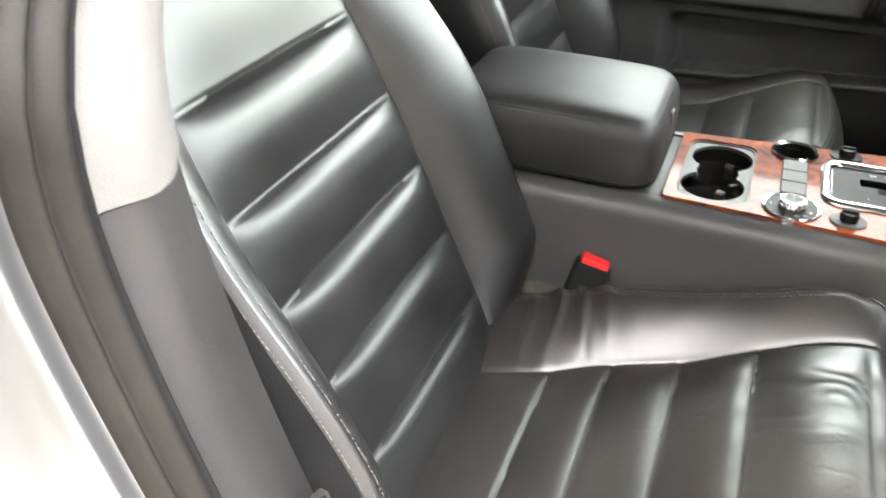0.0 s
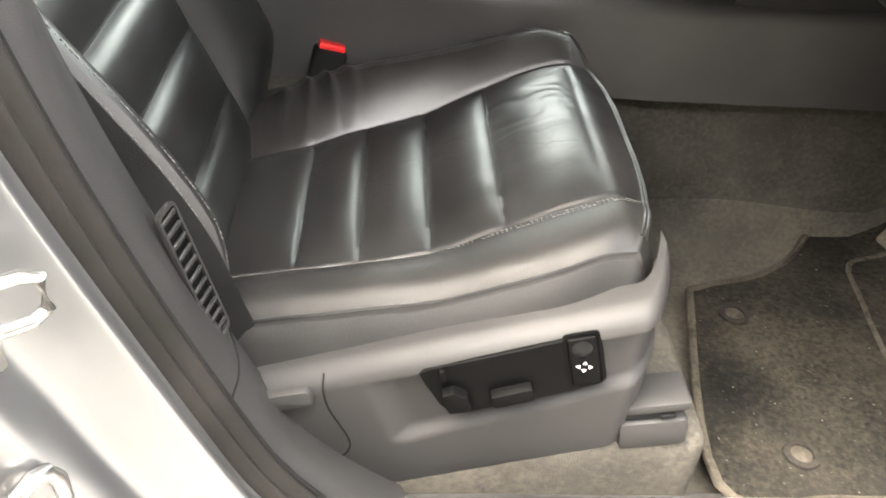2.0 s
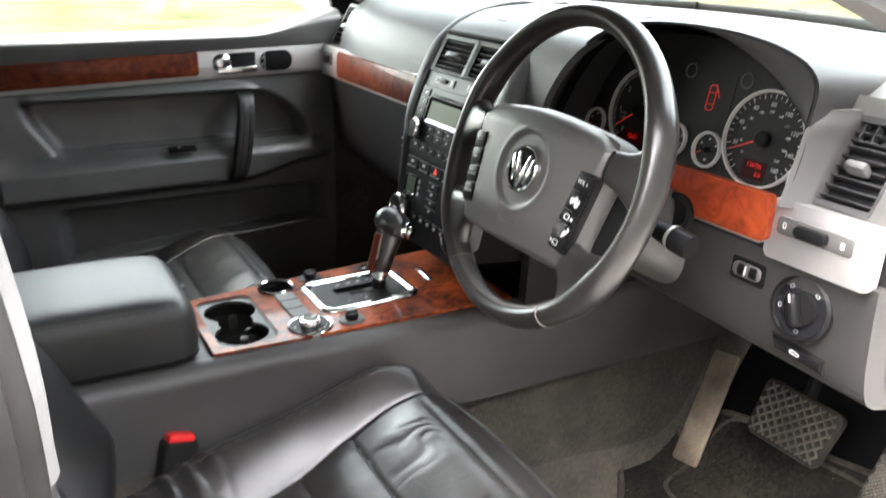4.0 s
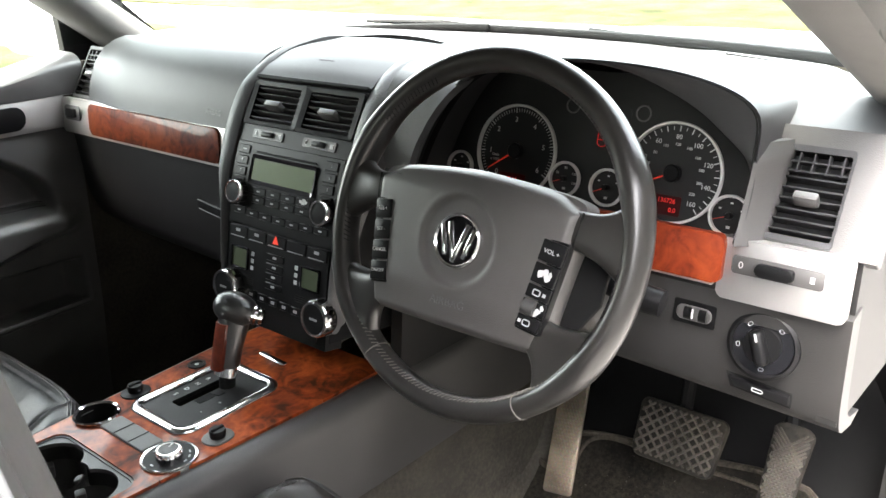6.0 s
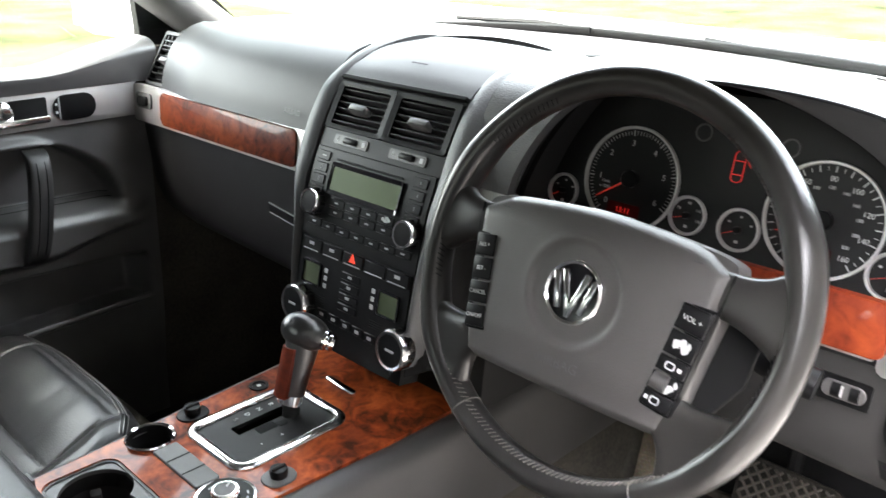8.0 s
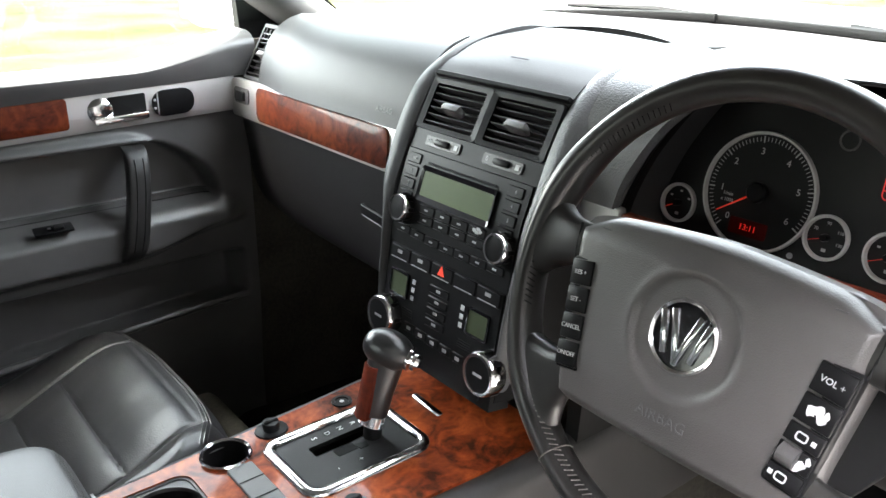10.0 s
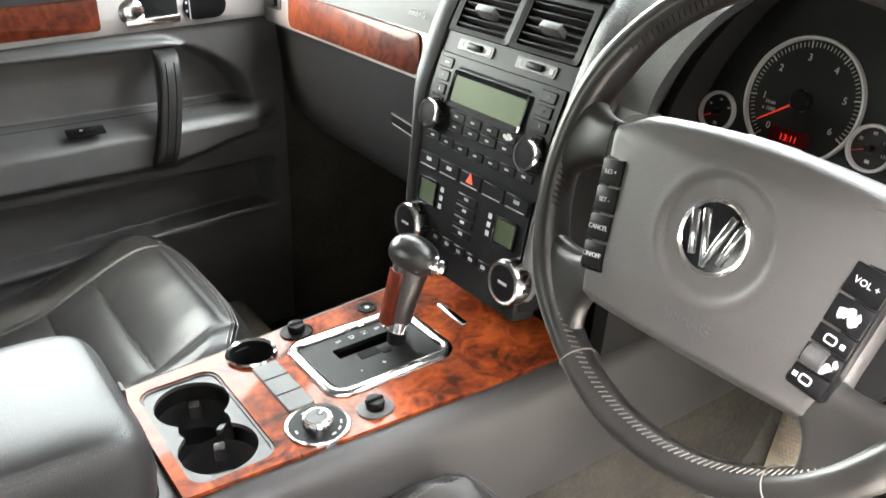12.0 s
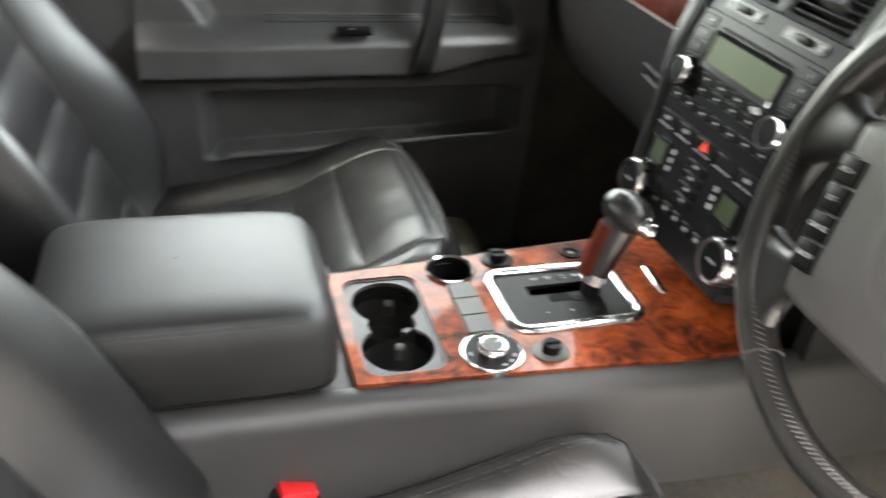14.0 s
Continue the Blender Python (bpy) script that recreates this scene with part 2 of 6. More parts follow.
WHITE = mat("white_print", (0.4, 0.4, 0.39), 0.5, var=0.05)
GREYPRINT = mat("grey_print", (0.28, 0.28, 0.28), 0.5, var=0.05)
FAINT = mat("faint_print", (0.05, 0.05, 0.05), 0.5, var=0.05)
NEEDLE = mat("red_needle", (0.7, 0.03, 0.01), 0.4, emit=((1.0, 0.05, 0.02), 0.003))
GLOW = mat("red_display", (0.5, 0.01, 0.01), 0.4, emit=((1.0, 0.03, 0.02), 0.006))
GLOWDIM = mat("dim_red_display", (0.02, 0.002, 0.002), 0.6, spec=0.1, emit=((1.0, 0.03, 0.02), 0.00008))
HAZARD = mat("hazard_red", (0.75, 0.06, 0.03), 0.35, emit=((1.0, 0.08, 0.04), 0.006))
STEEL = mat("bare_steel", (0.5, 0.49, 0.47), 0.3, 1.0, grain=0.1, grain_size=300, var=0.1)
PLASTER = mat("dark_render", (0.034, 0.033, 0.029), 0.9, grain=0.6, grain_size=60, var=0.15, var_size=1.2)
CONCRETE = mat("worn_paving", (0.15, 0.147, 0.140), 0.9, grain=0.6, grain_size=120, var=0.15, var_size=1.5)
GRASS = mat("lawn", (0.014, 0.022, 0.004), 0.95, grain=1.0, grain_size=30, var=0.5, var_size=1.1, second=(0.055, 0.062, 0.020), spec=0.03, dust=((0.045, 0.033, 0.016), 0.8, 0.8))
BLUE = mat("blue_car_paint", (0.0008, 0.0013, 0.0085), 0.4, var=0.05, spec=0.2)
GLASS = bpy.data.materials.new("clear_glass")
GLASS.use_nodes = True
gt = GLASS.node_tree
clear, gloss, mix_g = (gt.nodes.new("ShaderNode" + k) for k in ("BsdfTransparent", "BsdfGlossy", "MixShader"))
clear.inputs["Color"].default_value = (0.66, 0.72, 0.68, 1)
gloss.inputs["Roughness"].default_value = 0.0
mix_g.inputs[0].default_value = 0.05
gt.links.new(clear.outputs[0], mix_g.inputs[1])
gt.links.new(gloss.outputs[0], mix_g.inputs[2])
gt.links.new(mix_g.outputs[0], gt.nodes["Material Output"].inputs["Surface"])


# ---- building helpers ----
def thing(name, loc, label, category, group="", kind=""):
    """A top-level thing: an Empty at its base that carries the parts."""
    ob = new(name)
    ob.location = loc
    ob.empty_display_size = 0.05
    return tagged(ob, label, category, group, kind)


def part(name, bm, material, parent=None, label="", sharp=38.0):
    """Links a bmesh, made in world places, as one mesh under a thing or a part."""
    bmesh.ops.recalc_face_normals(bm, faces=bm.faces)
    me = bpy.data.meshes.new(name)
    bm.to_mesh(me)
    bm.free()
    me.materials.append(material)
    me.polygons.foreach_set("use_smooth", [True] * len(me.polygons))
    me.set_sharp_from_angle(angle=radians(sharp))
    ob = new(name, me)
    if parent:
        ob.parent = parent
        if parent.type == "EMPTY":
            ob.matrix_parent_inverse = Matrix.Translation(parent.location).inverted()
    if label:
        tagged(ob, label)
    return ob


def moved(bm, m):
    if m is not None:
        bmesh.ops.transform(bm, matrix=m, verts=bm.verts)
    return bm


def joined(*bms):
    out = bmesh.new()
    for b in bms:
        me = bpy.data.meshes.new("join")
        b.to_mesh(me)
        b.free()
        out.from_mesh(me)
        bpy.data.meshes.remove(me)
    return out


def rbox(sx, sy, sz, r=0.003, seg=2, m=None):
    """A box about the origin with rounded edges."""
    bm = bmesh.new()
    bmesh.ops.create_cube(bm, size=1, matrix=Matrix.Diagonal((sx, sy, sz, 1)))
    if r:
        bmesh.ops.bevel(bm, geom=bm.edges[:], offset=min(r, 0.49 * min(sx, sy, sz)), segments=seg, profile=0.5, affect="EDGES")
    return moved(bm, m)


def rrect(w, h, r, n=4, cx=0.0, cy=0.0):
    """The outline of a rounded rectangle."""
    r = min(r, w / 2 - 1e-5, h / 2 - 1e-5)
    out = []
    for sx, sy, a0 in ((1, 1, 0), (-1, 1, 90), (-1, -1, 180), (1, -1, 270)):
        for i in range(n + 1):
            a = radians(a0 + 90 * i / n)
            out.append((cx + sx * (w / 2 - r) + r * math.cos(a), cy + sy * (h / 2 - r) + r * math.sin(a)))
    return out


def plate(outline, t, r=0.0, seg=2, m=None):
    """An outline in the xy plane given thickness t upwards, its upper edge rounded."""
    bm = bmesh.new()
    lo = [bm.verts.new((x, y, 0)) for x, y in outline]
    hi = [bm.verts.new((x, y, t)) for x, y in outline]
    k = len(lo)
    bm.faces.new(lo[::-1])
    top = bm.faces.new(hi)
    for i in range(k):
        bm.faces.new((lo[i], lo[(i + 1) % k], hi[(i + 1) % k], hi[i]))
    if r:
        bmesh.ops.bevel(bm, geom=top.edges[:], offset=r, segments=seg, profile=0.5, affect="EDGES", clamp_overlap=True)
    return moved(bm, m)


def ring(outer, inner, t, m=None, inner_t=None):
    """A frame between two outlines of as many points; inner_t: its height at the inner edge."""
    bm = bmesh.new()
    k = len(outer)
    it = t if inner_t is None else inner_t
    a, b = [bm.verts.new((x, y, 0)) for x, y in outer], [bm.verts.new((x, y, 0)) for x, y in inner]
    c, d = [bm.verts.new((x, y, t)) for x, y in outer], [bm.verts.new((x, y, it)) for x, y in inner]
    for i in range(k):
        j = (i + 1) % k
        for q in ((a[i], a[j], c[j], c[i]), (c[i], c[j], d[j], d[i]), (d[i], d[j], b[j], b[i]), (b[i], b[j], a[j], a[i])):
            bm.faces.new(q)
    return moved(bm, m)


def lathe(prof, n=32, m=None):
    """A body turned round z from (radius, height) pairs."""
    bm = bmesh.new()
    rows = []
    for r, z in prof:
        if r < 1e-6:
            rows.append([bm.verts.new((0, 0, z))])
        else:
            rows.append([bm.verts.new((r * math.cos(2 * math.pi * i / n), r * math.sin(2 * math.pi * i / n), z)) for i in range(n)])
    for a, b in zip(rows, rows[1:]):
        for i in range(n):
            j = (i + 1) % n
            q = [a[i % len(a)], a[j % len(a)], b[j % len(b)], b[i % len(b)]]
            q = [v for k, v in enumerate(q) if v not in q[:k]]
            if len(q) > 2:
                bm.faces.new(q)
    return moved(bm, m)


def tube(pts, rad, n=8, closed=False, flat=1.0, up=(0, 0, 1)):
    """A round or flattened rod along points; rad: one radius or one a point."""
    pts = [Vector(p) for p in pts]
    k = len(pts)
    rads = rad if isinstance(rad, (list, tuple)) else [rad] * k
    bm = bmesh.new()
    rows = []
    for i, p in enumerate(pts):
        a, b = pts[(i - 1) % k if closed else max(i - 1, 0)], pts[(i + 1) % k if closed else min(i + 1, k - 1)]
        d = (b - a).normalized()
        s = d.cross(Vector(up))
        s = s.normalized() if s.length > 1e-5 else d.orthogonal().normalized()
        u = s.cross(d)
        rows.append([bm.verts.new(p + (s * math.cos(t) + u * math.sin(t) * flat) * rads[i]) for t in (2 * math.pi * j / n for j in range(n))])
    for i in range(k if closed else k - 1):
        a, b = rows[i], rows[(i + 1) % k]
        for j in range(n):
            bm.faces.new((a[j], a[(j + 1) % n], b[(j + 1) % n], b[j]))
    if not closed:
        bm.faces.new(rows[0][::-1])
        bm.faces.new(rows[-1])
    return bm


def sheet(f, nu, nv, thick=None, close_u=False):
    """A surface f(u, v) over the unit square; thick: a vector by which its back lies behind it."""
    bm = bmesh.new()
    mu = nu if close_u else nu + 1

    def layer(off):
        return [[bm.verts.new(Vector(f(i / nu, j / nv)) + off) for j in range(nv + 1)] for i in range(mu)]

    g = layer(Vector())
    for i in range(nu):
        for j in range(nv):
            a, b = g[i], g[(i + 1) % mu]
            bm.faces.new((a[j], b[j], b[j + 1], a[j + 1]))
    if thick is not None:
        h = layer(Vector(thick))
        for i in range(nu):
            for j in range(nv):
                a, b = h[i], h[(i + 1) % mu]
                bm.faces.new((a[j], a[j + 1], b[j + 1], b[j]))
        if not close_u:
            for j in range(nv):
                bm.faces.new((g[0][j], g[0][j + 1], h[0][j + 1], h[0][j]))
                bm.faces.new((g[-1][j], h[-1][j], h[-1][j + 1], g[-1][j + 1]))
        for i in range(nu):
            k = (i + 1) % mu
            bm.faces.new((g[i][0], h[i][0], h[k][0], g[k][0]))
            bm.faces.new((g[i][-1], g[k][-1], h[k][-1], h[i][-1]))
    return bm


def curve(table, x):
    """Smooth value at x of a curve through (x, y) pairs."""
    xs = [p[0] for p in table]
    if x <= xs[0]:
        return table[0][1]
    if x >= xs[-1]:
        return table[-1][1]
    k = max(i for i in range(len(xs) - 1) if xs[i] <= x)

    def slope(i):
        i0, i1 = max(i - 1, 0), min(i + 1, len(xs) - 1)
        return (table[i1][1] - table[i0][1]) / (xs[i1] - xs[i0])

    h = xs[k + 1] - xs[k]
    s = (x - xs[k]) / h
    return ((2 * s ** 3 - 3 * s ** 2 + 1) * table[k][1] + (s ** 3 - 2 * s ** 2 + s) * h * slope(k)
            + (3 * s ** 2 - 2 * s ** 3) * table[k + 1][1] + (s ** 3 - s ** 2) * h * slope(k + 1))


def step(a, b, x):
    s = min(1.0, max(0.0, (x - a) / (b - a)))
    return s * s * (3 - 2 * s)


def facing(x, y, z, tilt=0.0, turn=0.0):
    """A pose on a face that looks to the rear of the car: its x runs to the car's right, its y up, its z out of the face.
    tilt: degrees by which the face looks up; turn: by which it looks towards the car's right."""
    m = Matrix(((0, 0, -1, x), (-1, 0, 0, y), (0, 1, 0, z), (0, 0, 0, 1)))
    return m @ pose(0, 0, 0, 0, turn, 0) @ pose(0, 0, 0, -tilt, 0, 0)


def words(name, s, size, m, material, parent, lift=0.0006, thin=0.0002):
    """Printed words, flat on the face m."""
    c = bpy.data.curves.new("print", "FONT")
    c.body, c.size, c.align_x, c.align_y, c.extrude = s, size, "CENTER", "CENTER", thin
    c.resolution_u = 3
    ob = bpy.data.objects.new("print", c)
    me = bpy.data.meshes.new_from_object(ob)
    bpy.data.objects.remove(ob)
    bm = bmesh.new()
    bm.from_mesh(me)
    bpy.data.meshes.remove(me)
    bmesh.ops.transform(bm, matrix=m @ Matrix.Translation((0, 0, lift)), verts=bm.verts)
    return part(name, bm, material, parent)


def patch(w, h, m, seed):
    """A worn spot: a ragged flat blot."""
    rnd = random.Random(seed)
    return plate([(w / 2 * rnd.uniform(0.55, 1.1) * math.cos(2 * math.pi * i / 11), h / 2 * rnd.uniform(0.5, 1.15) * math.sin(2 * math.pi * i / 11)) for i in range(11)], 0.0003, 0, 1, m)


# ---- surroundings ----
bm = bmesh.new()
for xs in ((-400, 400),):
    vs = [bm.verts.new(p) for p in ((-400, -400, 0), (400, -400, 0), (400, 400, 0), (-400, 400, 0))]
    bm.faces.new(vs)
tagged(part("ground", bm, CONCRETE), "grey worn paving round the parked car", "ground", kind="structure")
bm = sheet(lambda u, v: (17.5 + 45 * u, -30 + 75 * v, 0.03 + 3.5 * u + 0.05 * math.sin(9 * v + 5 * u)), 12, 30, (0, 0, -0.2))
tagged(part("lawn", bm, GRASS), "bright green lawn beyond the windscreen", "grass", kind="structure")
bm = sheet(lambda u, v: (-6 + 16 * u, 5.5 + 25 * v, 0.02 + 0.6 * v), 12, 20, (0, 0, -0.2))
tagged(part("verge", bm, GRASS), "sunlit grass verge beside the paving", "grass", kind="structure")

bm = rbox(26, 0.25, 3.4, 0.01, 1, pose(-1.0, -3.2, 1.7))
tagged(part("light_block_wall", bm, PLASTER), "unseen dark wall added to hold back light at the doorway", "wall", kind="structure")

# ---- car shell ----
shell = thing("car_shell", (0.3, 0, 0.35), "silver car body with roof, pillars and open doorway", "car body", kind="structure")


def roof(u, v):
    y = -0.72 + 1.44 * v
    x = -1.6 + (2.50 - 0.16 * (2 * v - 1) ** 2) * u
    return (x, y, 1.66 - 0.10 * (2 * v - 1) ** 2 - 0.05 * step(0.6, 1.0, u) - 0.04 * step(0.4, 0, u))


part("roof", sheet(roof, 16, 12, (0, 0, 0.04)), CLOTH, shell, "pale grey roof lining")


def floor_pan(u, v):
    x = -1.6 + 3.0 * u
    y = -0.72 + 1.44 * v
    z = 0.50 + 0.30 * step(1.10, 1.42, x) + 0.14 * step(0.22, 0.12, abs(y)) * step(0.5, 0.7, x)
    z += 0.006 * math.sin(14 * x + 5 * y) * math.sin(11 * y)
    return (x, y, z)


tagged(part("floor", sheet(floor_pan, 60, 48, (0, 0, -0.03)), CARPET), "dusty grey-brown carpet in the footwells", "carpet", kind="structure")
part("bulkhead", sheet(lambda u, v: (1.34 + 0.05 * u, -0.74 + 1.48 * v, 0.55 + 0.75 * u), 4, 4, (0.03, 0, 0)), MAT, shell)
part("rear_wall", rbox(0.04, 1.5, 0.75, 0.01, 2, pose(-1.55, 0, 0.82)), PLASTIC, shell)
part("sill", sheet(lambda u, v: (0.20 + 1.2 * u, -0.66 - 0.13 * v, 0.52 + 0.045 * math.sin(math.pi * v) - 0.05 * step(0.7, 1, v)), 20, 10, (0, 0, -0.06)), PLASTIC, shell, "scuffed grey plastic sill trim")
part("outer_sill", sheet(lambda u, v: (0.15 + 1.3 * u, -0.79 - 0.08 * v, 0.50 - 0.10 * v * v), 16, 6, (0, 0, -0.1)), PAINT, shell)


def pillar_x(z):
    return 0.066 + 0.42 * max(0.0, 1.17 - z) ** 1.35 + 2.2 * max(0.0, 0.72 - z) ** 2


def pillar_strip(y0, dx0, y1, dx1, z0, z1, bulge=0.0):
    def f(u, v):
        z = z0 + (z1 - z0) * u
        w = 1 - 0.6 * step(1.20, 1.34, z) if y1 < -0.9 else 1.0
        lean = 0.42 * max(0.0, z - 1.20) ** 1.0 * step(1.18, 1.30, z)
        full = bulge * (1 + 1.1 * step(0.98, 1.14, z)) if y0 > -0.7 else bulge
        return (pillar_x(z) - 0.25 * lean + dx0 + (dx1 - dx0) * v * w + full * (step(-0.10, 0.45, v) * step(1.0, 0.55, v) if y0 > -0.7 else math.sin(math.pi * v)), y0 + (y1 - y0) * v * w + lean, z)
    return f


part("pillar_trim_lower", sheet(pillar_strip(-0.665, 0.0, -0.752, 0.012, 0.55, 1.16, 0.008), 60, 28, (-0.03, 0.012, 0)), PILLAR, shell, "grey plastic trim of the door pillar")
part("pillar_trim_upper", sheet(pillar_strip(-0.664, 0.002, -0.751, 0.014, 1.162, 1.62, 0.009), 30, 28, (-0.03, 0.012, 0)), CLOTH, shell, "pale fabric pillar cover")
part("trim_joint", tube([Vector(pillar_strip(-0.665, 0.0, -0.752, 0.012, 0.55, 1.16, 0.008)((0.768 - 0.010 * k / 12 - 0.55) / 0.61, k / 12)) + Vector((0.0004, 0, 0)) for k in range(13)], 0.0010, 6), VOID, shell)


def seal_strip(u, v):
    """The rubber: a fat lobe and a thin lip with a groove between them."""
    x, y, z = pillar_strip(-0.752, 0.014, -0.784, 0.0, 0.5, 1.62, 0.006)(u, v)
    return (x + 0.008 * abs(math.sin(math.pi * min(1.0, v / 0.62))) + 0.006 * math.sin(math.pi * max(0.0, (v - 0.62) / 0.38)), y, z)


part("door_seal", sheet(seal_strip, 40, 20, (-0.02, 0.0, 0)), RUBBER, shell, "worn rubber door seal")
part("seal_gap", sheet(pillar_strip(-0.7495, 0.0165, -0.7575, 0.0180, 0.5, 1.62, 0.004), 34, 4, (-0.01, 0, 0)), VOID, shell, "dark gap beside the seal")
def jamb(u, v):
    """Painted jamb: a rolled flange by the seal, a shallow channel, then the outer quarter."""
    x, y, z = pillar_strip(-0.780, 0.0, -0.93, -0.10, 0.4, 1.62, 0.006)(u, v)
    low = step(0.92, 0.80, z)
    x += 0.010 * math.exp(-((v - 0.13) / 0.07) ** 2) - 0.012 * math.exp(-((v - 0.36) / 0.11) ** 2) * (0.4 + 0.6 * low)
    x += 0.012 * math.exp(-((v - 0.66) / 0.13) ** 2) * (1 - 0.5 * low) - 0.014 * low * step(0.62, 0.80, v)
    return (x + 0.003 * math.sin(9 * z + 5 * v), y, z)


part("rear_pillar_paint", sheet(jamb, 60, 60, (-0.03, 0.02, 0)), PAINT, shell, "bare silver paint of the door jamb")
part("rear_side", sheet(lambda u, v: (-0.03 - 1.5 * u, -0.92 + 0.02 * u, 0.35 + 0.90 * v), 8, 8, (0, 0.05, 0)), PAINT, shell)
part("left_side_rear", sheet(lambda u, v: (0.08 - 1.66 * u, 0.73, 0.50 + 1.08 * v), 10, 8, (0, 0.05, 0)), VINYL, shell, "rear door lining run up over the unseen window to block light")
part("left_pillar", sheet(lambda u, v: (0.09 - 0.12 * v, 0.70 + 0.01 * v - 0.05 * step(1.1, 1.6, 0.5 + 1.1 * u), 0.5 + 1.12 * u), 20, 4, (0, 0.05, 0)), VINYL, shell, "dark pillar trim behind the passenger door")


def a_pillar(side):
    def f(u, v):
        a = math.pi * v
        if side < 0:
            x, y, z = 1.16 - 0.66 * u, -0.715 + 0.012 * u, 1.272 + 0.228 * u
        else:
            x, y, z = 1.02 - 0.50 * u, 0.72 - 0.03 * u, 1.258 + 0.342 * u
        return (x + 0.05 * math.cos(a) * 0.55, y - side * 0.055 * math.sin(a), z + 0.03 * math.cos(a))
    return f


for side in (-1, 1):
    part("footwell_side", sheet(lambda u, v: ((0.79 if side > 0 else 1.13) + (0.62 if side > 0 else 0.28) * u, side * (0.722 - 0.10 * step(0.5, 1, u)), 0.47 + 0.80 * v), 10, 8, (0, side * 0.03, 0)), CARPET if side > 0 else DARK, shell, "footwell side trim toned for the light in each footwell")
part("a_pillar_trim", sheet(a_pillar(-1), 14, 8, (0, -0.02, 0)), CLOTH, shell, "pale windscreen pillar cover")
part("a_pillar_trim", sheet(a_pillar(1), 14, 8, (0, 0.02, 0)), CLOTH, shell, "pale windscreen pillar cover")
part("quarter_panel", plate([(0.824, 1.262), (1.10, 1.25), (0.86, 1.46), (0.81, 1.46)], 0.02, 0.0, 2, Matrix(((1, 0, 0, 0), (0, 0, 1, 0.735), (0, 1, 0, 0), (0, 0, 0, 1)))), BLACK, shell, "black corner cover behind the mirror")


def screen_x(y):
    return 1.36 - 0.80 * y * y


def screen(u, v):
    y = -0.72 + 1.44 * v
    return (screen_x(y) * (1 - u) + (0.92 - 0.32 * y * y) * u, y * (1 - 0.12 * u), 1.312 + 0.29 * u - 0.04 * (2 * v - 1) ** 2)


pane = tagged(part("windscreen", sheet(screen, 10, 20), GLASS), "clear curved windscreen glass", "windscreen", kind="structure")
pane.visible_shadow = False
pane = tagged(part("side_window", sheet(lambda u, v: (0.10 + 0.85 * u, 0.745 - 0.06 * v, 1.24 + 0.36 * v), 6, 4), GLASS), "clear passenger door window glass", "window", kind="structure")
pane.visible_shadow = False


TINT = GLASS.copy()
TINT.name = "tinted_glass"
TINT.node_tree.nodes["Transparent BSDF"].inputs["Color"].default_value = (0.16, 0.18, 0.17, 1)
for label, f in (("dark tinted rear side window", lambda u, v: (-0.02 - 1.5 * u, -0.90 + 0.16 * v, 1.245 + 0.36 * v)), ("dark tinted rear window", lambda u, v: (-1.545 + 0.05 * v, -0.74 + 1.48 * u, 1.19 + 0.42 * v))):
    pane = tagged(part("rear_window", sheet(f, 4, 4), TINT), label, "window", kind="structure")


def bonnet(u, v):
    y = -0.85 + 1.7 * v
    return (1.46 - 0.62 * (0.9 * y) ** 2 * (1 - u) + 1.1 * u, y, 1.250 + 0.050 * u - 0.042 * u * u - 0.045 * (2 * v - 1) ** 2)


part("bonnet", sheet(bonnet, 14, 20, (0, 0, -0.03)), PAINT, shell, "silver bonnet in front of the windscreen")
part("scuttle", sheet(lambda u, v: (screen_x(-0.75 + 1.5 * v) - 0.005 + 0.10 * u, -0.75 + 1.5 * v, 1.295 - 0.03 * u - 0.04 * (2 * v - 1) ** 2), 3, 24, (0, 0, -0.02)), WIPER_SHADE, shell, "black plastic scuttle below the windscreen")

part("screen_seal", tube([(screen_x(y) - 0.006, y, 1.322 - 0.042 * (y / 0.72) ** 2) for y in [-0.70 + 0.04 * i for i in range(36)]], 0.009, 8), WIPER_SHADE, shell, "black seal along the glass")

# ---- wipers ----
def wiper(pts, arm):
    w = thing("wiper", pts[0], "black windscreen wiper resting at the base of the glass", "wiper", "windscreen wipers")
    part("blade", tube(pts, 0.0052, 8, flat=1.5), WIPER_SHADE, w)
    part("arm", tube(arm, [0.007, 0.006, 0.004], 6), WIPER_SHADE, w)
    p = arm[0]
    part("joint", rbox(0.03, 0.03, 0.016, 0.006, 2, pose(*p)), WIPER_SHADE, w)


wiper([(screen_x(y) - 0.030, y, 1.333 - 0.04 * (y / 0.72) ** 2) for y in [0.66 - 0.03 * i for i in range(20)]], [(1.362, 0.03, 1.322), (1.318, 0.2, 1.338), (1.252, 0.34, 1.338)])
wiper([(screen_x(y) - 0.022, y, 1.330 + 0.022 * (y / 0.72) ** 2) for y in [0.10 - 0.03 * i for i in range(26)]], [(1.215, -0.42, 1.318), (1.298, -0.25, 1.332), (1.336, -0.12, 1.338)])

# ---- door mirror ----
mirror = thing("door_mirror", (0.90, 0.80, 1.22), "silver door mirror outside the passenger window", "mirror")
part("housing", rbox(0.11, 0.25, 0.17, 0.045, 5, pose(0.935, 1.00, 1.340, 0, 0, 14)), PAINT, mirror)
part("foot", rbox(0.09, 0.14, 0.035, 0.015, 3, pose(0.915, 0.84, 1.243, 12)), BLACK, mirror, "black mirror foot")
part("glass", rbox(0.004, 0.205, 0.125, 0.002, 1, pose(0.880, 0.985, 1.340, 0, 0, 14)), CHROME, mirror)

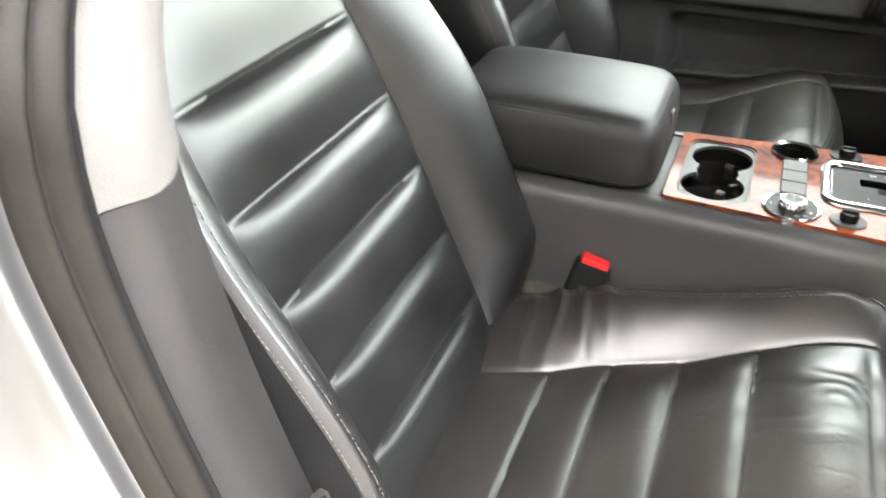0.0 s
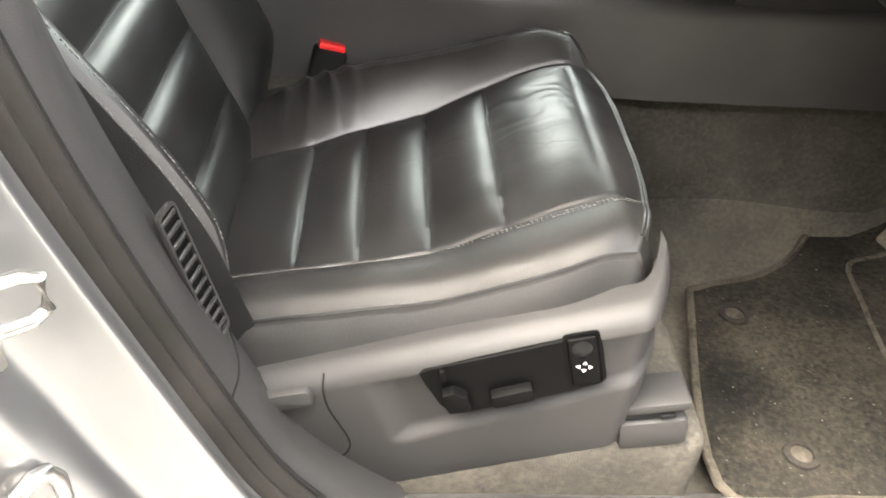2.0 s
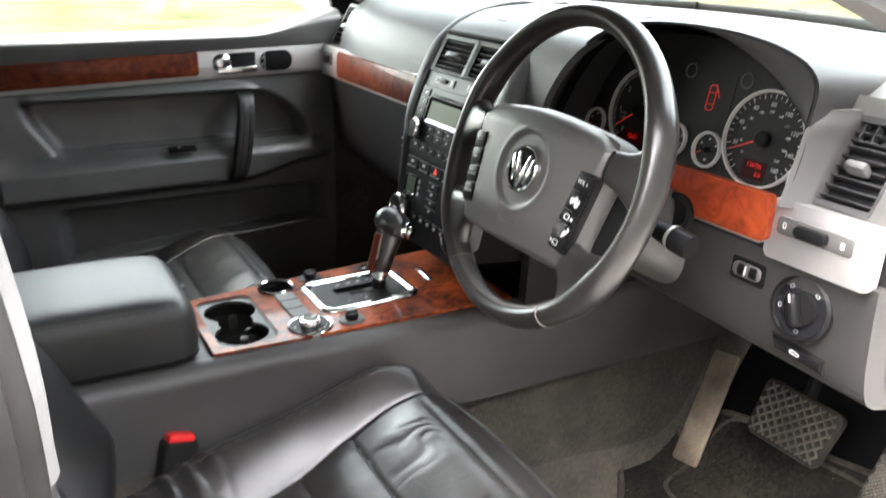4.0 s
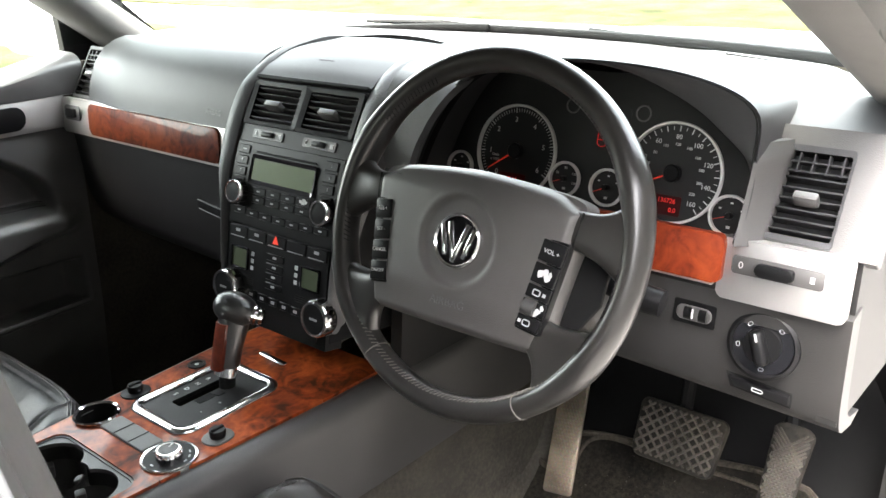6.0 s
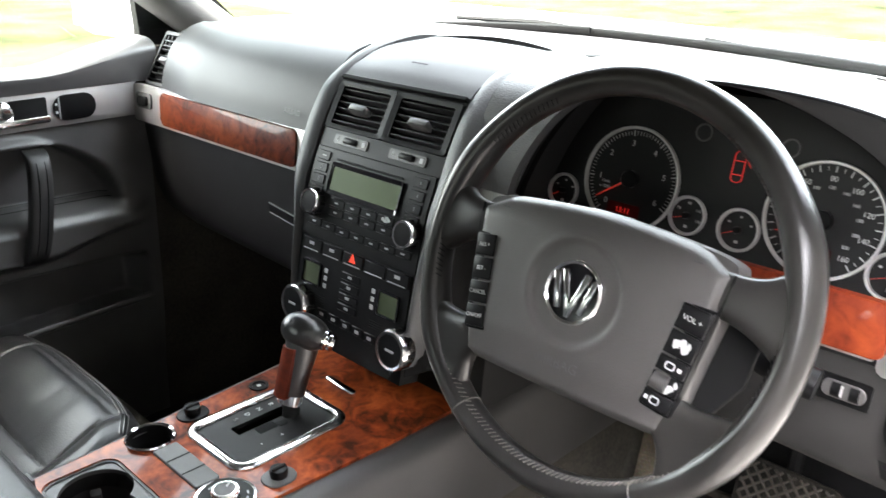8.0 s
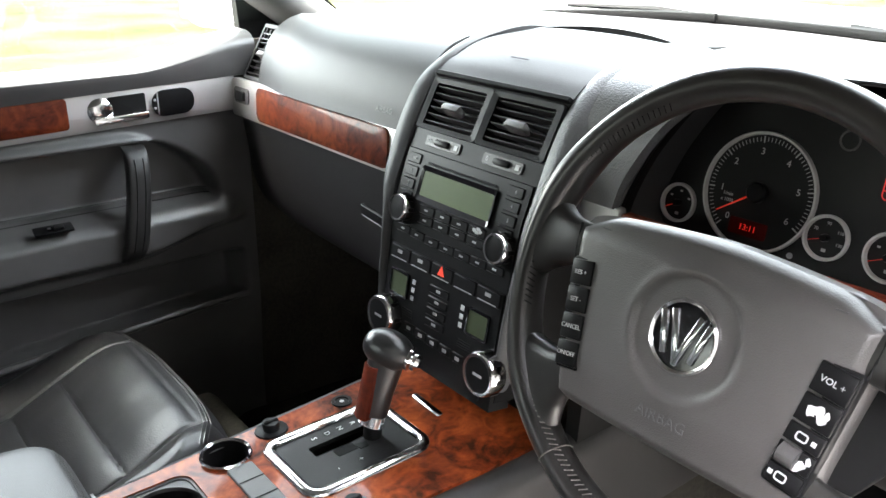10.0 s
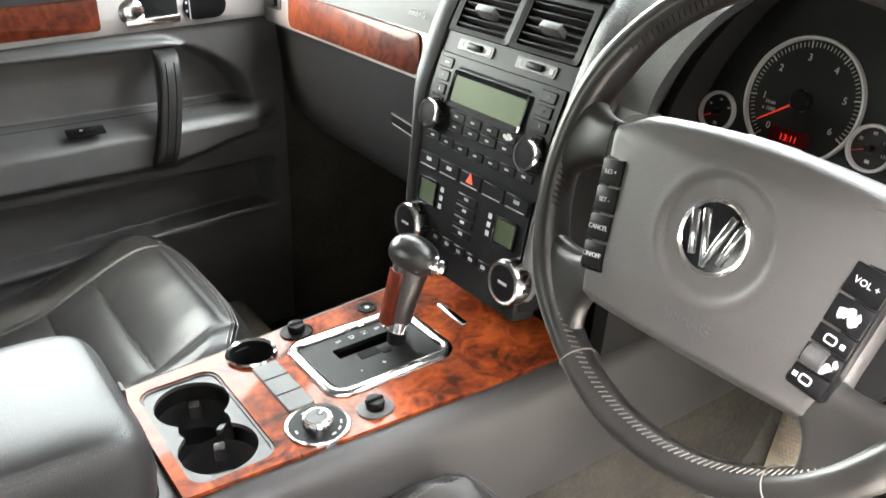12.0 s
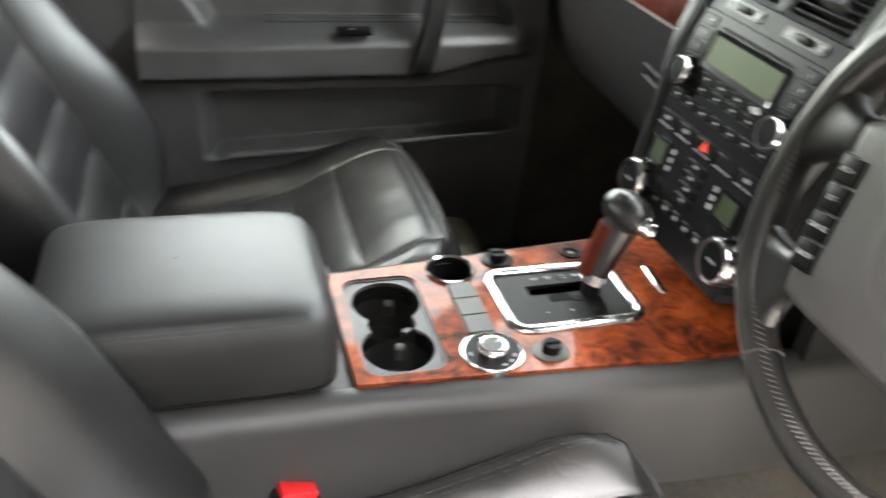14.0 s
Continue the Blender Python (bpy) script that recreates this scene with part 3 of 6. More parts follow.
# ---- blue car beyond ----
far = thing("parked_car", (16.9, 2.45, 0), "dark blue car parked beyond the bonnet", "car")
part("body", rbox(4.0, 1.7, 0.65, 0.2, 4, pose(16.9, 2.45, 0.65)), BLUE, far)
part("cabin", rbox(2.1, 1.45, 0.55, 0.22, 4, pose(17.2, 2.45, 1.15)), BLUE, far)
for wx in (15.6, 18.2):
    part("wheel", lathe([(0.0, 0.0), (0.2, 0.0), (0.32, 0.03), (0.32, 0.19), (0.2, 0.22), (0, 0.22)], 24, pose(wx, 3.32, 0.32, 90)), BLACK, far)


# ---- passenger door lining ----
def door_depth(x, z):
    """How far the lining stands outward of its main plane."""
    front = 0.735 - 0.10 * max(0.0, (z - 1.0) / 0.115) ** 2.2
    rear = 0.14 + 0.06 * step(1.11, 0.98, z)
    inside = step(rear, rear + 0.025, x) * step(front + 0.012, front - 0.012, x)
    d = 0.050 * inside * step(0.992, 1.012, z) * step(1.122, 1.108, z)
    d -= 0.012 * inside * math.exp(-((z - 1.125) / 0.010) ** 2)
    under = 0.910 + 0.036 * step(0.56, 0.76, x)
    arm = step(under - 0.004, under + 0.020, z) * step(1.010, 0.975, z)
    d -= arm * (0.030 + 0.012 * step(0.5, 0.2, x)) * step(0.80, 0.735, x)
    low = step(0.79, 0.803, z + 0.056 * (0.777 - x)) * step(0.893, 0.872, z)
    d += 0.058 * low * step(0.785, 0.755, x) * step(0.18, 0.22, x)
    d += 0.014 * step(0.80, 0.60, z)
    return d


door = thing("passenger_door", (0.4, 0.75, 0.5), "black passenger door lining with walnut strip and grab handle", "car door", kind="structure")
part("lining", sheet(lambda u, v: (0.09 + 0.715 * u, 0.695 + door_depth(0.09 + 0.715 * u, 0.49 + 0.69 * v), 0.49 + 0.69 * v), 130, 210, (0, 0.09, 0)), VINYL, door, sharp=60)


part("pocket_lip", tube([(0.225 + 0.55 * k / 30, 0.690, 0.7995 - 0.056 * (0.552 - 0.55 * k / 30)) for k in range(31)], 0.0068, 10), VINYL, door, "rounded lip of the door pocket")
for off in (0.0, 0.006):
    part("ledge_seam", tube([(0.30 + 0.43 * k / 30, 0.695 + door_depth(0.30 + 0.43 * k / 30, 1.004 + off) - 0.0006, 1.004 + off) for k in range(31)], 0.0007, 5), BLACK, door)


def strip_z(x):
    return 1.143 + 0.03 * (x - 0.37)


def belt(u, v):
    x = 0.06 + 0.76 * u
    a = v * 2.0
    top = 1.245 + 0.045 * step(0.6, 0.83, x)
    z0 = strip_z(x) + 0.060
    h = top - z0
    return (x, 0.685 - 0.012 * math.sin(min(a, 1) * math.pi / 2) + 0.055 * max(0, a - 0.8) ** 1.5, z0 + h * min(1.0, math.sin(min(a, 1.6) / 1.6 * math.pi / 2) * 1.0))


part("window_sill", sheet(belt, 40, 14, (0, 0.05, -0.01)), VINYL, door, "padded black window ledge")


def door_strip(x0, x1, z0, z1, y, t, r=0.004):
    """A trim strip that follows the slope of the door, as an outline in the xz plane."""
    pts = [(x, y2) for x, y2 in rrect(x1 - x0, z1 - z0, r, 4, (x0 + x1) / 2, (z0 + z1) / 2)]
    pts = [(x, strip_z(x) + z) for x, z in pts]
    return plate(pts, t, min(t * 0.4, 0.002), 2, Matrix(((1, 0, 0, 0), (0, 0, -1, y), (0, 1, 0, 0), (0, 0, 0, 1))))


part("silver_strip", door_strip(0.06, 0.783, 0.0, 0.062, 0.697, 0.010), SILVER, door, "satin silver trim strip")
part("wood_strip", door_strip(0.08, 0.497, 0.010, 0.060, 0.688, 0.006, 0.006), WOOD_SHADED, door, "lacquered walnut strip")
part("handle_recess", door_strip(0.56, 0.622, 0.015, 0.052, 0.6875, 0.002, 0.003), VOID, door)
lever = part("door_pull", door_strip(0.535, 0.624, 0.010, 0.022, 0.687, 0.008, 0.004), CHROME, door, "chrome inner door handle")
part("pull_root", lathe([(0, 0.007), (0.010, 0.0065), (0.018, 0.004), (0.022, 0)], 24, pose(0.548, 0.688, strip_z(0.548) + 0.032, 90)), CHROME, lever)
sw = part("lock_switch", door_strip(0.632, 0.705, 0.008, 0.052, 0.687, 0.004, 0.02), BLACK, door, "black lock switch panel")
part("switch_line", door_strip(0.640, 0.642, 0.010, 0.050, 0.6828, 0.001, 0.0005), GREYPRINT, sw)
for dz in (0.022, 0.036):
    part("switch_mark", door_strip(0.634, 0.638, dz, dz + 0.004, 0.6828, 0.001, 0.001), WHITE, sw)
GRIP = [(0.0, (0.590, 0.702, 1.122)), (0.10, (0.589, 0.676, 1.114)), (0.22, (0.587, 0.662, 1.090)), (0.5, (0.579, 0.652, 1.030)), (0.78, (0.567, 0.650, 0.965)), (0.92, (0.562, 0.660, 0.938)), (1.0, (0.560, 0.680, 0.926))]


def grip_at(k, a, size=1.0):
    """A place on the squarish bar of the grab handle."""
    c = [curve([(g, p[i]) for g, p in GRIP], k) for i in range(3)]
    sx, sy = math.copysign(abs(math.cos(a)) ** 0.45, math.cos(a)), math.copysign(abs(math.sin(a)) ** 0.45, math.sin(a))
    return (c[0] + 0.0185 * size * sx, c[1] + 0.0125 * size * sy, c[2] + 0.004 * sy)


grip = part("grab_handle", sheet(lambda u, v: grip_at(v, 2 * math.pi * u), 36, 30, close_u=True), LEATHER_GREY, door, "black padded grab handle", sharp=60)
for off in (-0.007, 0.007):
    part("grip_seam", tube([(grip_at(k / 20, -math.pi / 2)[0] + off, grip_at(k / 20, -math.pi / 2)[1] - 0.0004, grip_at(k / 20, -math.pi / 2)[2]) for k in range(3, 18)], 0.0009, 6), BLACK, grip)
swp = part("window_switch", rbox(0.06, 0.022, 0.005, 0.002, 2, pose(0.445, 0.672, 1.004, 18, 0, 0)), BLACK, door, "black window switch")
part("rocker", rbox(0.016, 0.012, 0.006, 0.002, 2, pose(0.452, 0.668, 1.008, 18)), DARK, swp)
part("switch_mark", rbox(0.005, 0.003, 0.001, 0, 1, pose(0.438, 0.668, 1.0085, 18)), GREYPRINT, swp)


# ---- front seats ----
CUSHION_Z = [(0.06, 0.712), (0.15, 0.722), (0.235, 0.738), (0.302, 0.750), (0.377, 0.769), (0.452, 0.806), (0.51, 0.833), (0.560, 0.850)]
SEAMS = (0.235, 0.302, 0.377, 0.452)
BACK_SEAMS = (0.045, 0.138, 0.225, 0.315, 0.41)
LEAN_BACK = 25.0


def groove(x, at, width, depth):
    return -depth * math.exp(-((x - at) / width) ** 2)


def pillows(x, ends, h):
    """Soft rolls between creases at the given places."""
    for p, q in zip(ends, ends[1:]):
        if p <= x < q:
            k = abs(2 * ((x - p) / (q - p)) ** 1.5 - 1)
            return h * (1 - k ** 2.6)
    return 0.0


def inner_foot(x):
    """Where the inner bolster starts: it sweeps in over the panel towards the backrest."""
    return curve([(0.10, 0.085), (0.22, 0.104), (0.30, 0.134), (0.45, 0.154), (0.62, 0.156)], x)


def cushion_top(x, d, worn=1.0):
    """Height of the sitting surface, d off the seat's middle."""
    a = abs(d)
    z = curve(CUSHION_Z, x)
    foot = inner_foot(x) if d > 0 else 0.154
    z += pillows(x, (0.115,) + SEAMS + (0.552,), 0.0088) * max(0.0, 1 - (a / foot) ** (6 if d > 0 else 3.2))
    z += groove(a, foot - 0.002, 0.0035, 0.0022) * step(0.58, 0.55, x)
    z += sum(groove(x, at, 0.0022, 0.0030) for at in SEAMS) * max(0.0, 1 - (a / foot) ** 10)
    t = min(1.0, max(0.0, (a - foot) / (0.208 - foot)))
    bol = 1 - (1 - t) ** (1.45 if d > 0 else 2.0)
    if d > 0:
        z += bol * curve([(0.10, 0.012), (0.17, 0.027), (0.265, 0.048), (0.37, 0.051), (0.46, 0.034), (0.54, 0.028)], x) - 0.028 * step(0.218, 0.250, a) ** 1.6
    else:
        z += bol * (0.030 - 0.020 * step(0.3, 0.52, x) - 0.012 * (1 - worn)) - 0.010 * step(0.208, 0.248, a) ** 1.6
    wr = noise.noise(Vector((x * 7, d * 22, 3.1))) * 0.0022 * step(0.33, 0.5, x)
    folds = 0.0078 * step(0.33, 0.25, x) * bol * step(0.26, 0.20, a) * step(-0.1, 0.1, d) * (0.5 + 0.5 * math.sin(x * 190 + d * 60 + 5 * noise.noise(Vector((x * 12, d * 9, 0))))) ** 2 * step(0.13, 0.20, x)
    tucks = 0.0008 * step(0.44, 0.47, x) * step(0.56, 0.54, x) * step(-0.02, 0.06, d) * step(0.12, 0.08, d) * (0.5 + 0.5 * math.sin(d * 210 + x * 60 + 9 * noise.noise(Vector((x * 22, d * 17, 5))))) ** 2
    return z + wr + (folds - tucks) * worn


def cushion(cy, dx):
    def f(u, v):
        # u: rear to front and down the nose; v: across, with both flanks
        d = (v - 0.5) * 2
        a = abs(d)
        side = 1 if d > 0 else -1
        top = min(1.0, a / 0.86)
        dy = side * (0.244 * top)
        front = 0.610 - (0.060 if d * -cy > 0 else 0.034) * (abs(dy) / 0.244) ** 3.2
        ub = min(1.0, u / 0.84)
        front -= 0.0 if cy < 0 else 0.022
        x = 0.06 + (front - 0.012 - 0.06) * ub
        z = cushion_top(x, dy if cy < 0 else -dy, 1.0 if cy < 0 else 0.15) - 0.010 * step(0.90, 1.0, ub) ** 2
        dy *= 1 - 0.05 * step(0.80, 1.0, ub) ** 2
        if a > 0.86:
            s = (a - 0.86) / 0.14
            dy += side * (0.020 * math.sin(s * math.pi * 0.62) - 0.003 * math.exp(-(s / 0.10) ** 2))
            z -= 0.085 * s
            x -= 0.020 * s * step(0.55, 1.0, ub)
        if u > 0.84:
            s = (u - 0.84) / 0.16
            x += (0.024 if cy < 0 else 0.044) * math.sin(s * math.pi * 0.55)
            z -= 0.13 * s ** 1.25
        return (x + dx, cy + dy, z)
    return f


def back_point(s, d, n, cy, dx=0.0):
    """A place on the backrest: s up along it, d off its middle, n out of its face."""
    a = radians(LEAN_BACK)
    return (0.139 + dx - s * math.sin(a) + n * math.cos(a), cy + d, 0.741 + s * math.cos(a) + n * math.sin(a))


def back_face(s, d, outer=False):
    a = abs(d)
    n = (pillows(s, (-0.05,) + BACK_SEAMS + (0.60,), 0.0105) + sum(groove(s, at, 0.0024, 0.0030) for at in BACK_SEAMS)) * max(0.0, 1 - (a / 0.161) ** 4) + groove(a, 0.160, 0.003, 0.003)
    wing = 0.065 * step(-0.05, 0.08, s) * (1 - 0.55 * step(0.25, 0.55, s))
    t = min(1.0, max(0.0, (a - 0.161) / 0.082))
    if outer:
        # the outer wing stands up to a stitched crest
        t = min(1.0, max(0.0, (a - 0.161) / 0.064))
        n += curve([(-0.07, 0.0), (0.0, 0.047), (0.05, 0.074), (0.10, 0.086), (0.20, 0.080), (0.30, 0.063), (0.40, 0.052), (0.68, 0.04)], s) * (1 - (1 - t) ** 1.7) - 0.045 * step(0.226, 0.264, a) ** 1.3
    else:
        n += wing * (1 - (1 - t) ** 2) - 0.030 * step(0.236, 0.262, a) ** 1.5
    n += noise.noise(Vector((s * 6, d * 8, 8.2))) * 0.002
    return n


def back_width(s):
    return 0.258 - 0.035 * step(0.30, 0.60, s) - 0.03 * step(0.02, -0.08, s)


def backrest(cy, dx):
    def f(u, v):
        d = (v - 0.5) * 2
        a = abs(d)
        side = 1 if d > 0 else -1
        s = -0.07 + 0.74 * u
        w = back_width(s) + (0.015 * step(-0.04, 0.06, s) * step(0.50, 0.25, s) if side * cy < 0 else 0.0)
        top = min(1.0, a / 0.84)
        dy = side * w * top
        n = back_face(s, dy * 0.258 / w, side * cy > 0)
        if a > 0.84:
            k = (a - 0.84) / 0.16
            n -= 0.10 * k
            dy += side * (0.030 * k if side * cy > 0 else 0.010 * math.sin(k * math.pi))
        n -= 0.05 * step(0.93, 1.0, u) ** 2
        return back_point(s, dy, n, cy, dx)
    return f


def lines(pts, r=0.0009):
    return tube(pts, r, 5)


def stitches(pts, gap=0.0052, size=0.0036, r=0.00065):
    """A row of single stitches along a line of points, as one mesh."""
    out = bmesh.new()
    pts = [Vector(p) for p in pts]
    rest = 0.0
    for a, b in zip(pts, pts[1:]):
        d = b - a
        ln = d.length
        if ln < 1e-6:
            continue
        d.normalize()
        s = d.orthogonal().normalized() * r
        q = d.cross(s).normalized() * r
        at = rest
        while at < ln:
            p0, p1 = a + d * at, a + d * min(ln, at + size)
            lo = [out.verts.new(p0 + k) for k in (s, q, -s, -q)]
            hi = [out.verts.new(p1 + k) for k in (s, q, -s, -q)]
            for i in range(4):
                out.faces.new((lo[i], lo[(i + 1) % 4], hi[(i + 1) % 4], hi[i]))
            out.faces.new(lo[::-1])
            out.faces.new(hi)
            at += gap
        rest = at - ln
    return out


def proud(f, u, v, side, h):
    """A place h above the skin f."""
    p, e = Vector(f(u, v)), 0.004
    n = (Vector(f(u + e, v)) - Vector(f(u - e, v))).cross(Vector(f(u, v + e)) - Vector(f(u, v - e))).normalized()
    return p + n * (h if n.dot(Vector((0.5, side * 0.5, 0.7))) > 0 else -h)


def seat(cy, dx, name, label):
    """A front seat about the line y = cy, slid forward by dx."""
    s = thing(name, (0.3 + dx, cy, 0.52), label, "car seat", "front seats")
    cf, bf = cushion(cy, dx), backrest(cy, dx)
    c = part("cushion", sheet(cf, 240, 270, (0, 0, -0.05)), CUSHION_LEATHER if cy < 0 else SMOOTH_LEATHER, s, sharp=70)
    b = part("backrest", sheet(bf, 220, 130, (-0.06, 0, -0.02)), LEATHER, s, sharp=70)
    part("back_shell", sheet(lambda u, v: back_point(-0.05 + 0.68 * u, -0.24 + 0.48 * v, -0.10 - 0.02 * math.sin(math.pi * v), cy, dx), 10, 10, (-0.03, 0, -0.01)), PLASTIC, s)
    for side in (-1, 1):
        outer = side * cy > 0
        for da in ((0.167, 0.1735) if outer else (0.207, 0.2135)):
            pts = [proud(cf, 0.10 + 0.73 * i / 110, 0.5 + side * 0.5 * 0.86 * (da / 0.244), side, 0.0021 if outer else 0.0009) for i in range(111)]
            if cy < 0:
                part("seam_thread", stitches(pts, 0.0052, 0.0036, 0.0006), SEAT_THREAD, c)
        pts = [Vector(cf(0.08 + 0.76 * i / 60, 0.5 + side * 0.5 * 0.862)) + Vector((0, side * 0.0015, 0.0005)) for i in range(61)]
        part("piping", lines(pts, 0.0017), LEATHER, c)
        for da in ((0.738, 0.776) if outer else (0.80, 0.83)):
            pts = [proud(bf, 0.05 + 0.9 * i / 140, 0.5 + side * 0.5 * da, side, 0.0018 if da > 0.757 and outer else 0.0004) for i in range(141)]
            part("seam_thread", stitches(pts, 0.0058, 0.0040, 0.0007), SEAT_THREAD, b)
    for u in (0.836, 0.846, 0.856):
        pts = [Vector(cf(u, 0.5 + 0.5 * 0.80 * (2 * i / 80 - 1))) + Vector((0.0006, 0, 0.0006)) for i in range(81)]
        part("seam_cord", lines(pts, 0.0011), CUSHION_LEATHER, c)
    out = 1 if cy > 0 else -1
    part("side_panel", sheet(lambda u, v: Vector(bf(0.03 + 0.94 * u, 0.5 + out * 0.5 * (0.757 + 0.243 * v))) + Vector((0.0009, out * 0.0012, 0.0008)), 80, 24), SIDE, b, "grey textured side panel")
    part("side_panel", sheet(lambda u, v: Vector(cf(0.03 + 0.95 * u, 0.5 + out * 0.5 * (0.872 + 0.128 * v))) + Vector((0.0010 * u ** 4, out * 0.0018, -0.0004)), 60, 10), FLANK, c, "matt leather side panel")
    inn = 0.86 * (0.159 / 0.244)
    part("bolster_panel", sheet(lambda u, v: proud(cf, 0.012 + 0.82 * u, 0.5 + out * 0.5 * (inn + (0.857 - inn) * v), out, 0.0008), 120, 24), BOLSTER, c, "matt leather outer bolster")
    part("bolster_panel", sheet(lambda u, v: proud(cf, 0.03 + 0.79 * u, 0.5 - out * 0.43 * (inner_foot(0.08 + 0.50 * u) + 0.002 + (0.206 - 0.002 - inner_foot(0.08 + 0.50 * u)) * v) / 0.244, out, 0.0007), 140, 36), INNER_BOLSTER, c, "brownish matt leather inner bolster")
    part("base", rbox(0.46, 0.42, 0.16, 0.03, 3, pose(0.34 + dx, cy, 0.64)), PLASTIC, s)
    return s, cf


driver, driver_cf = seat(-0.395, 0.0, "bucket_seat", "black leather driver seat with ribbed panels and creased cushion")
passenger, passenger_cf = seat(0.395, -0.062, "bucket_seat", "black leather passenger seat with ribbed panels")


# driver seat: outer skirt with the power switches
def side_face(x, y, z):
    """A pose on a face that looks to the car's right: its x runs forward, its y up."""
    return Matrix(((1, 0, 0, x), (0, 0, -1, y), (0, 1, 0, z), (0, 0, 0, 1)))


def skirt_top(x):
    return 0.728 + 0.30 * (x - 0.273)


def skirt_low(x):
    return 0.553 + 0.30 * max(0.0, x - 0.343)


def skirt(x0, x1):
    def f(u, v):
        x = x0 + (x1 - x0) * u
        t, b = skirt_top(x), skirt_low(x)
        if v < 0.3:
            s = v / 0.3
            y, z = -0.662 - 0.025 * math.sin(s * math.pi / 2), t - 0.022 * (1 - math.cos(s * math.pi / 2)) ** 0.8
        else:
            s = (v - 0.3) / 0.7
            z = t - 0.022 + (b - t + 0.022) * s
            hi, lo = 0.752 + 0.348 * (x - 0.364), 0.640 + 0.42 * (x - 0.38)
            dent = step(0.318, 0.350, x - 0.30 * (0.70 - z)) * step(lo, lo + 0.016, z) * step(hi + 0.003, hi - 0.016, z)
            y = -0.687 + 0.012 * dent + 0.012 * s * s
        y += 0.10 * max(0.0, (x - 0.565) / 0.045) ** 2 * (1 - 0.4 * v)
        return (x, y, z)
    return f


part("skirt", sheet(skirt(0.19, 0.603), 120, 80, (0, 0.02, 0)), SKIRT, driver, "grey plastic seat skirt")
JOINT_X = [(0.0, 0.276), (0.25, 0.276), (0.42, 0.280), (0.60, 0.290), (0.76, 0.299), (0.86, 0.301), (0.94, 0.297), (1.0, 0.288)]
part("skirt_joint", tube([(curve(JOINT_X, k / 24), skirt(0.19, 0.603)((curve(JOINT_X, k / 24) - 0.19) / 0.413, 0.12 + 0.66 * k / 24)[1], skirt(0.19, 0.603)((curve(JOINT_X, k / 24) - 0.19) / 0.413, 0.12 + 0.66 * k / 24)[2]) for k in range(25)], 0.0011, 6), VOID, driver)
part("belt_recess", plate(rrect(0.070, 0.020, 0.006), 0.010, 0.002, 2, side_face(0.232, -0.6865, 0.700) @ pose(0, 0, 0, 0, 0, 14)), SKIRT, driver, "grey ledge below the belt anchor")


panel = part("switch_panel", plate([(-0.174, -0.002), (-0.168, -0.014), (-0.152, -0.043), (-0.146, -0.049), (-0.136, -0.053), (-0.123, -0.053), (-0.028, -0.020), (-0.002, -0.010), (0.004, -0.002), (-0.009, 0.045), (-0.014, 0.052), (-0.024, 0.053), (-0.160, 0.006), (-0.170, 0.003)], 0.004, 0.001, 1, side_face(0.539, -0.6845, 0.738)), SWITCH, driver, "black seat switch panel")
sq = part("lumbar_switch", rbox(0.027, 0.060, 0.010, 0.003, 2, side_face(0.5165, -0.688, 0.7615) @ pose(0, 0, 0, 0, 0, 15)), SWITCH, panel, "black four-way switch with white arrows")
part("switch_rim", ring(rrect(0.034, 0.068, 0.005), rrect(0.030, 0.063, 0.004), 0.003, side_face(0.5165, -0.687, 0.7615) @ pose(0, 0, 0, 0, 0, 15)), SWITCH, panel)
for dx, dz, rot in ((0, 0.0052, 0), (0, -0.0052, 180), (-0.006, 0, 90), (0.006, 0, 270)):
    part("arrow", plate([(-0.0022, -0.0018), (0.0022, -0.0018), (0, 0.0020)], 0.001, 0, 1, side_face(0.517 + dx, -0.693, 0.756 + dz) @ pose(0, 0, 0, 0, 0, rot)), WHITE, sq)
part("arrow_hub", lathe([(0, 0.003), (0.007, 0.002), (0.010, 0)], 16, side_face(0.511, -0.693, 0.778)), BLACK, sq)
part("slide_switch", rbox(0.042, 0.017, 0.018, 0.004, 2, side_face(0.455, -0.691, 0.716) @ pose(0, 0, 0, 0, 0, 19)), SWITCH, panel)
part("recline_switch", plate([(-0.014, 0.008), (-0.004, 0.013), (0.010, 0.006), (0.017, -0.012), (-0.006, -0.017), (-0.012, -0.006)], 0.013, 0.003, 2, side_face(0.402, -0.687, 0.710)), SWITCH, panel)
part("small_switch", rbox(0.007, 0.014, 0.010, 0.002, 2, side_face(0.386, -0.689, 0.738)), SWITCH, panel)

rail = thing("seat_rail", (0.62, -0.62, 0.52), "grey covered seat rail end bolted to the carpeted floor", "seat rail")
part("cover", rbox(0.072, 0.050, 0.040, 0.006, 2, pose(0.612, -0.652, 0.640, 0, -10, 0)), SKIRT, rail)
part("runner", rbox(0.066, 0.046, 0.012, 0.003, 2, pose(0.611, -0.652, 0.678, 0, -10, 0)), SKIRT, rail)
part("slot", rbox(0.050, 0.046, 0.010, 0.001, 1, pose(0.603, -0.650, 0.667, 0, -10, 0)), VOID, rail)
part("slot_tab", rbox(0.016, 0.006, 0.005, 0.001, 1, pose(0.622, -0.673, 0.668, 0, -10, 0)), BLACK, rail)
plinth = tagged(part("seat_plinth", rbox(0.40, 0.56, 0.13, 0.02, 3, pose(0.48, -0.395, 0.565)), CARPET), "carpeted step under the driver seat", "carpet", kind="structure")
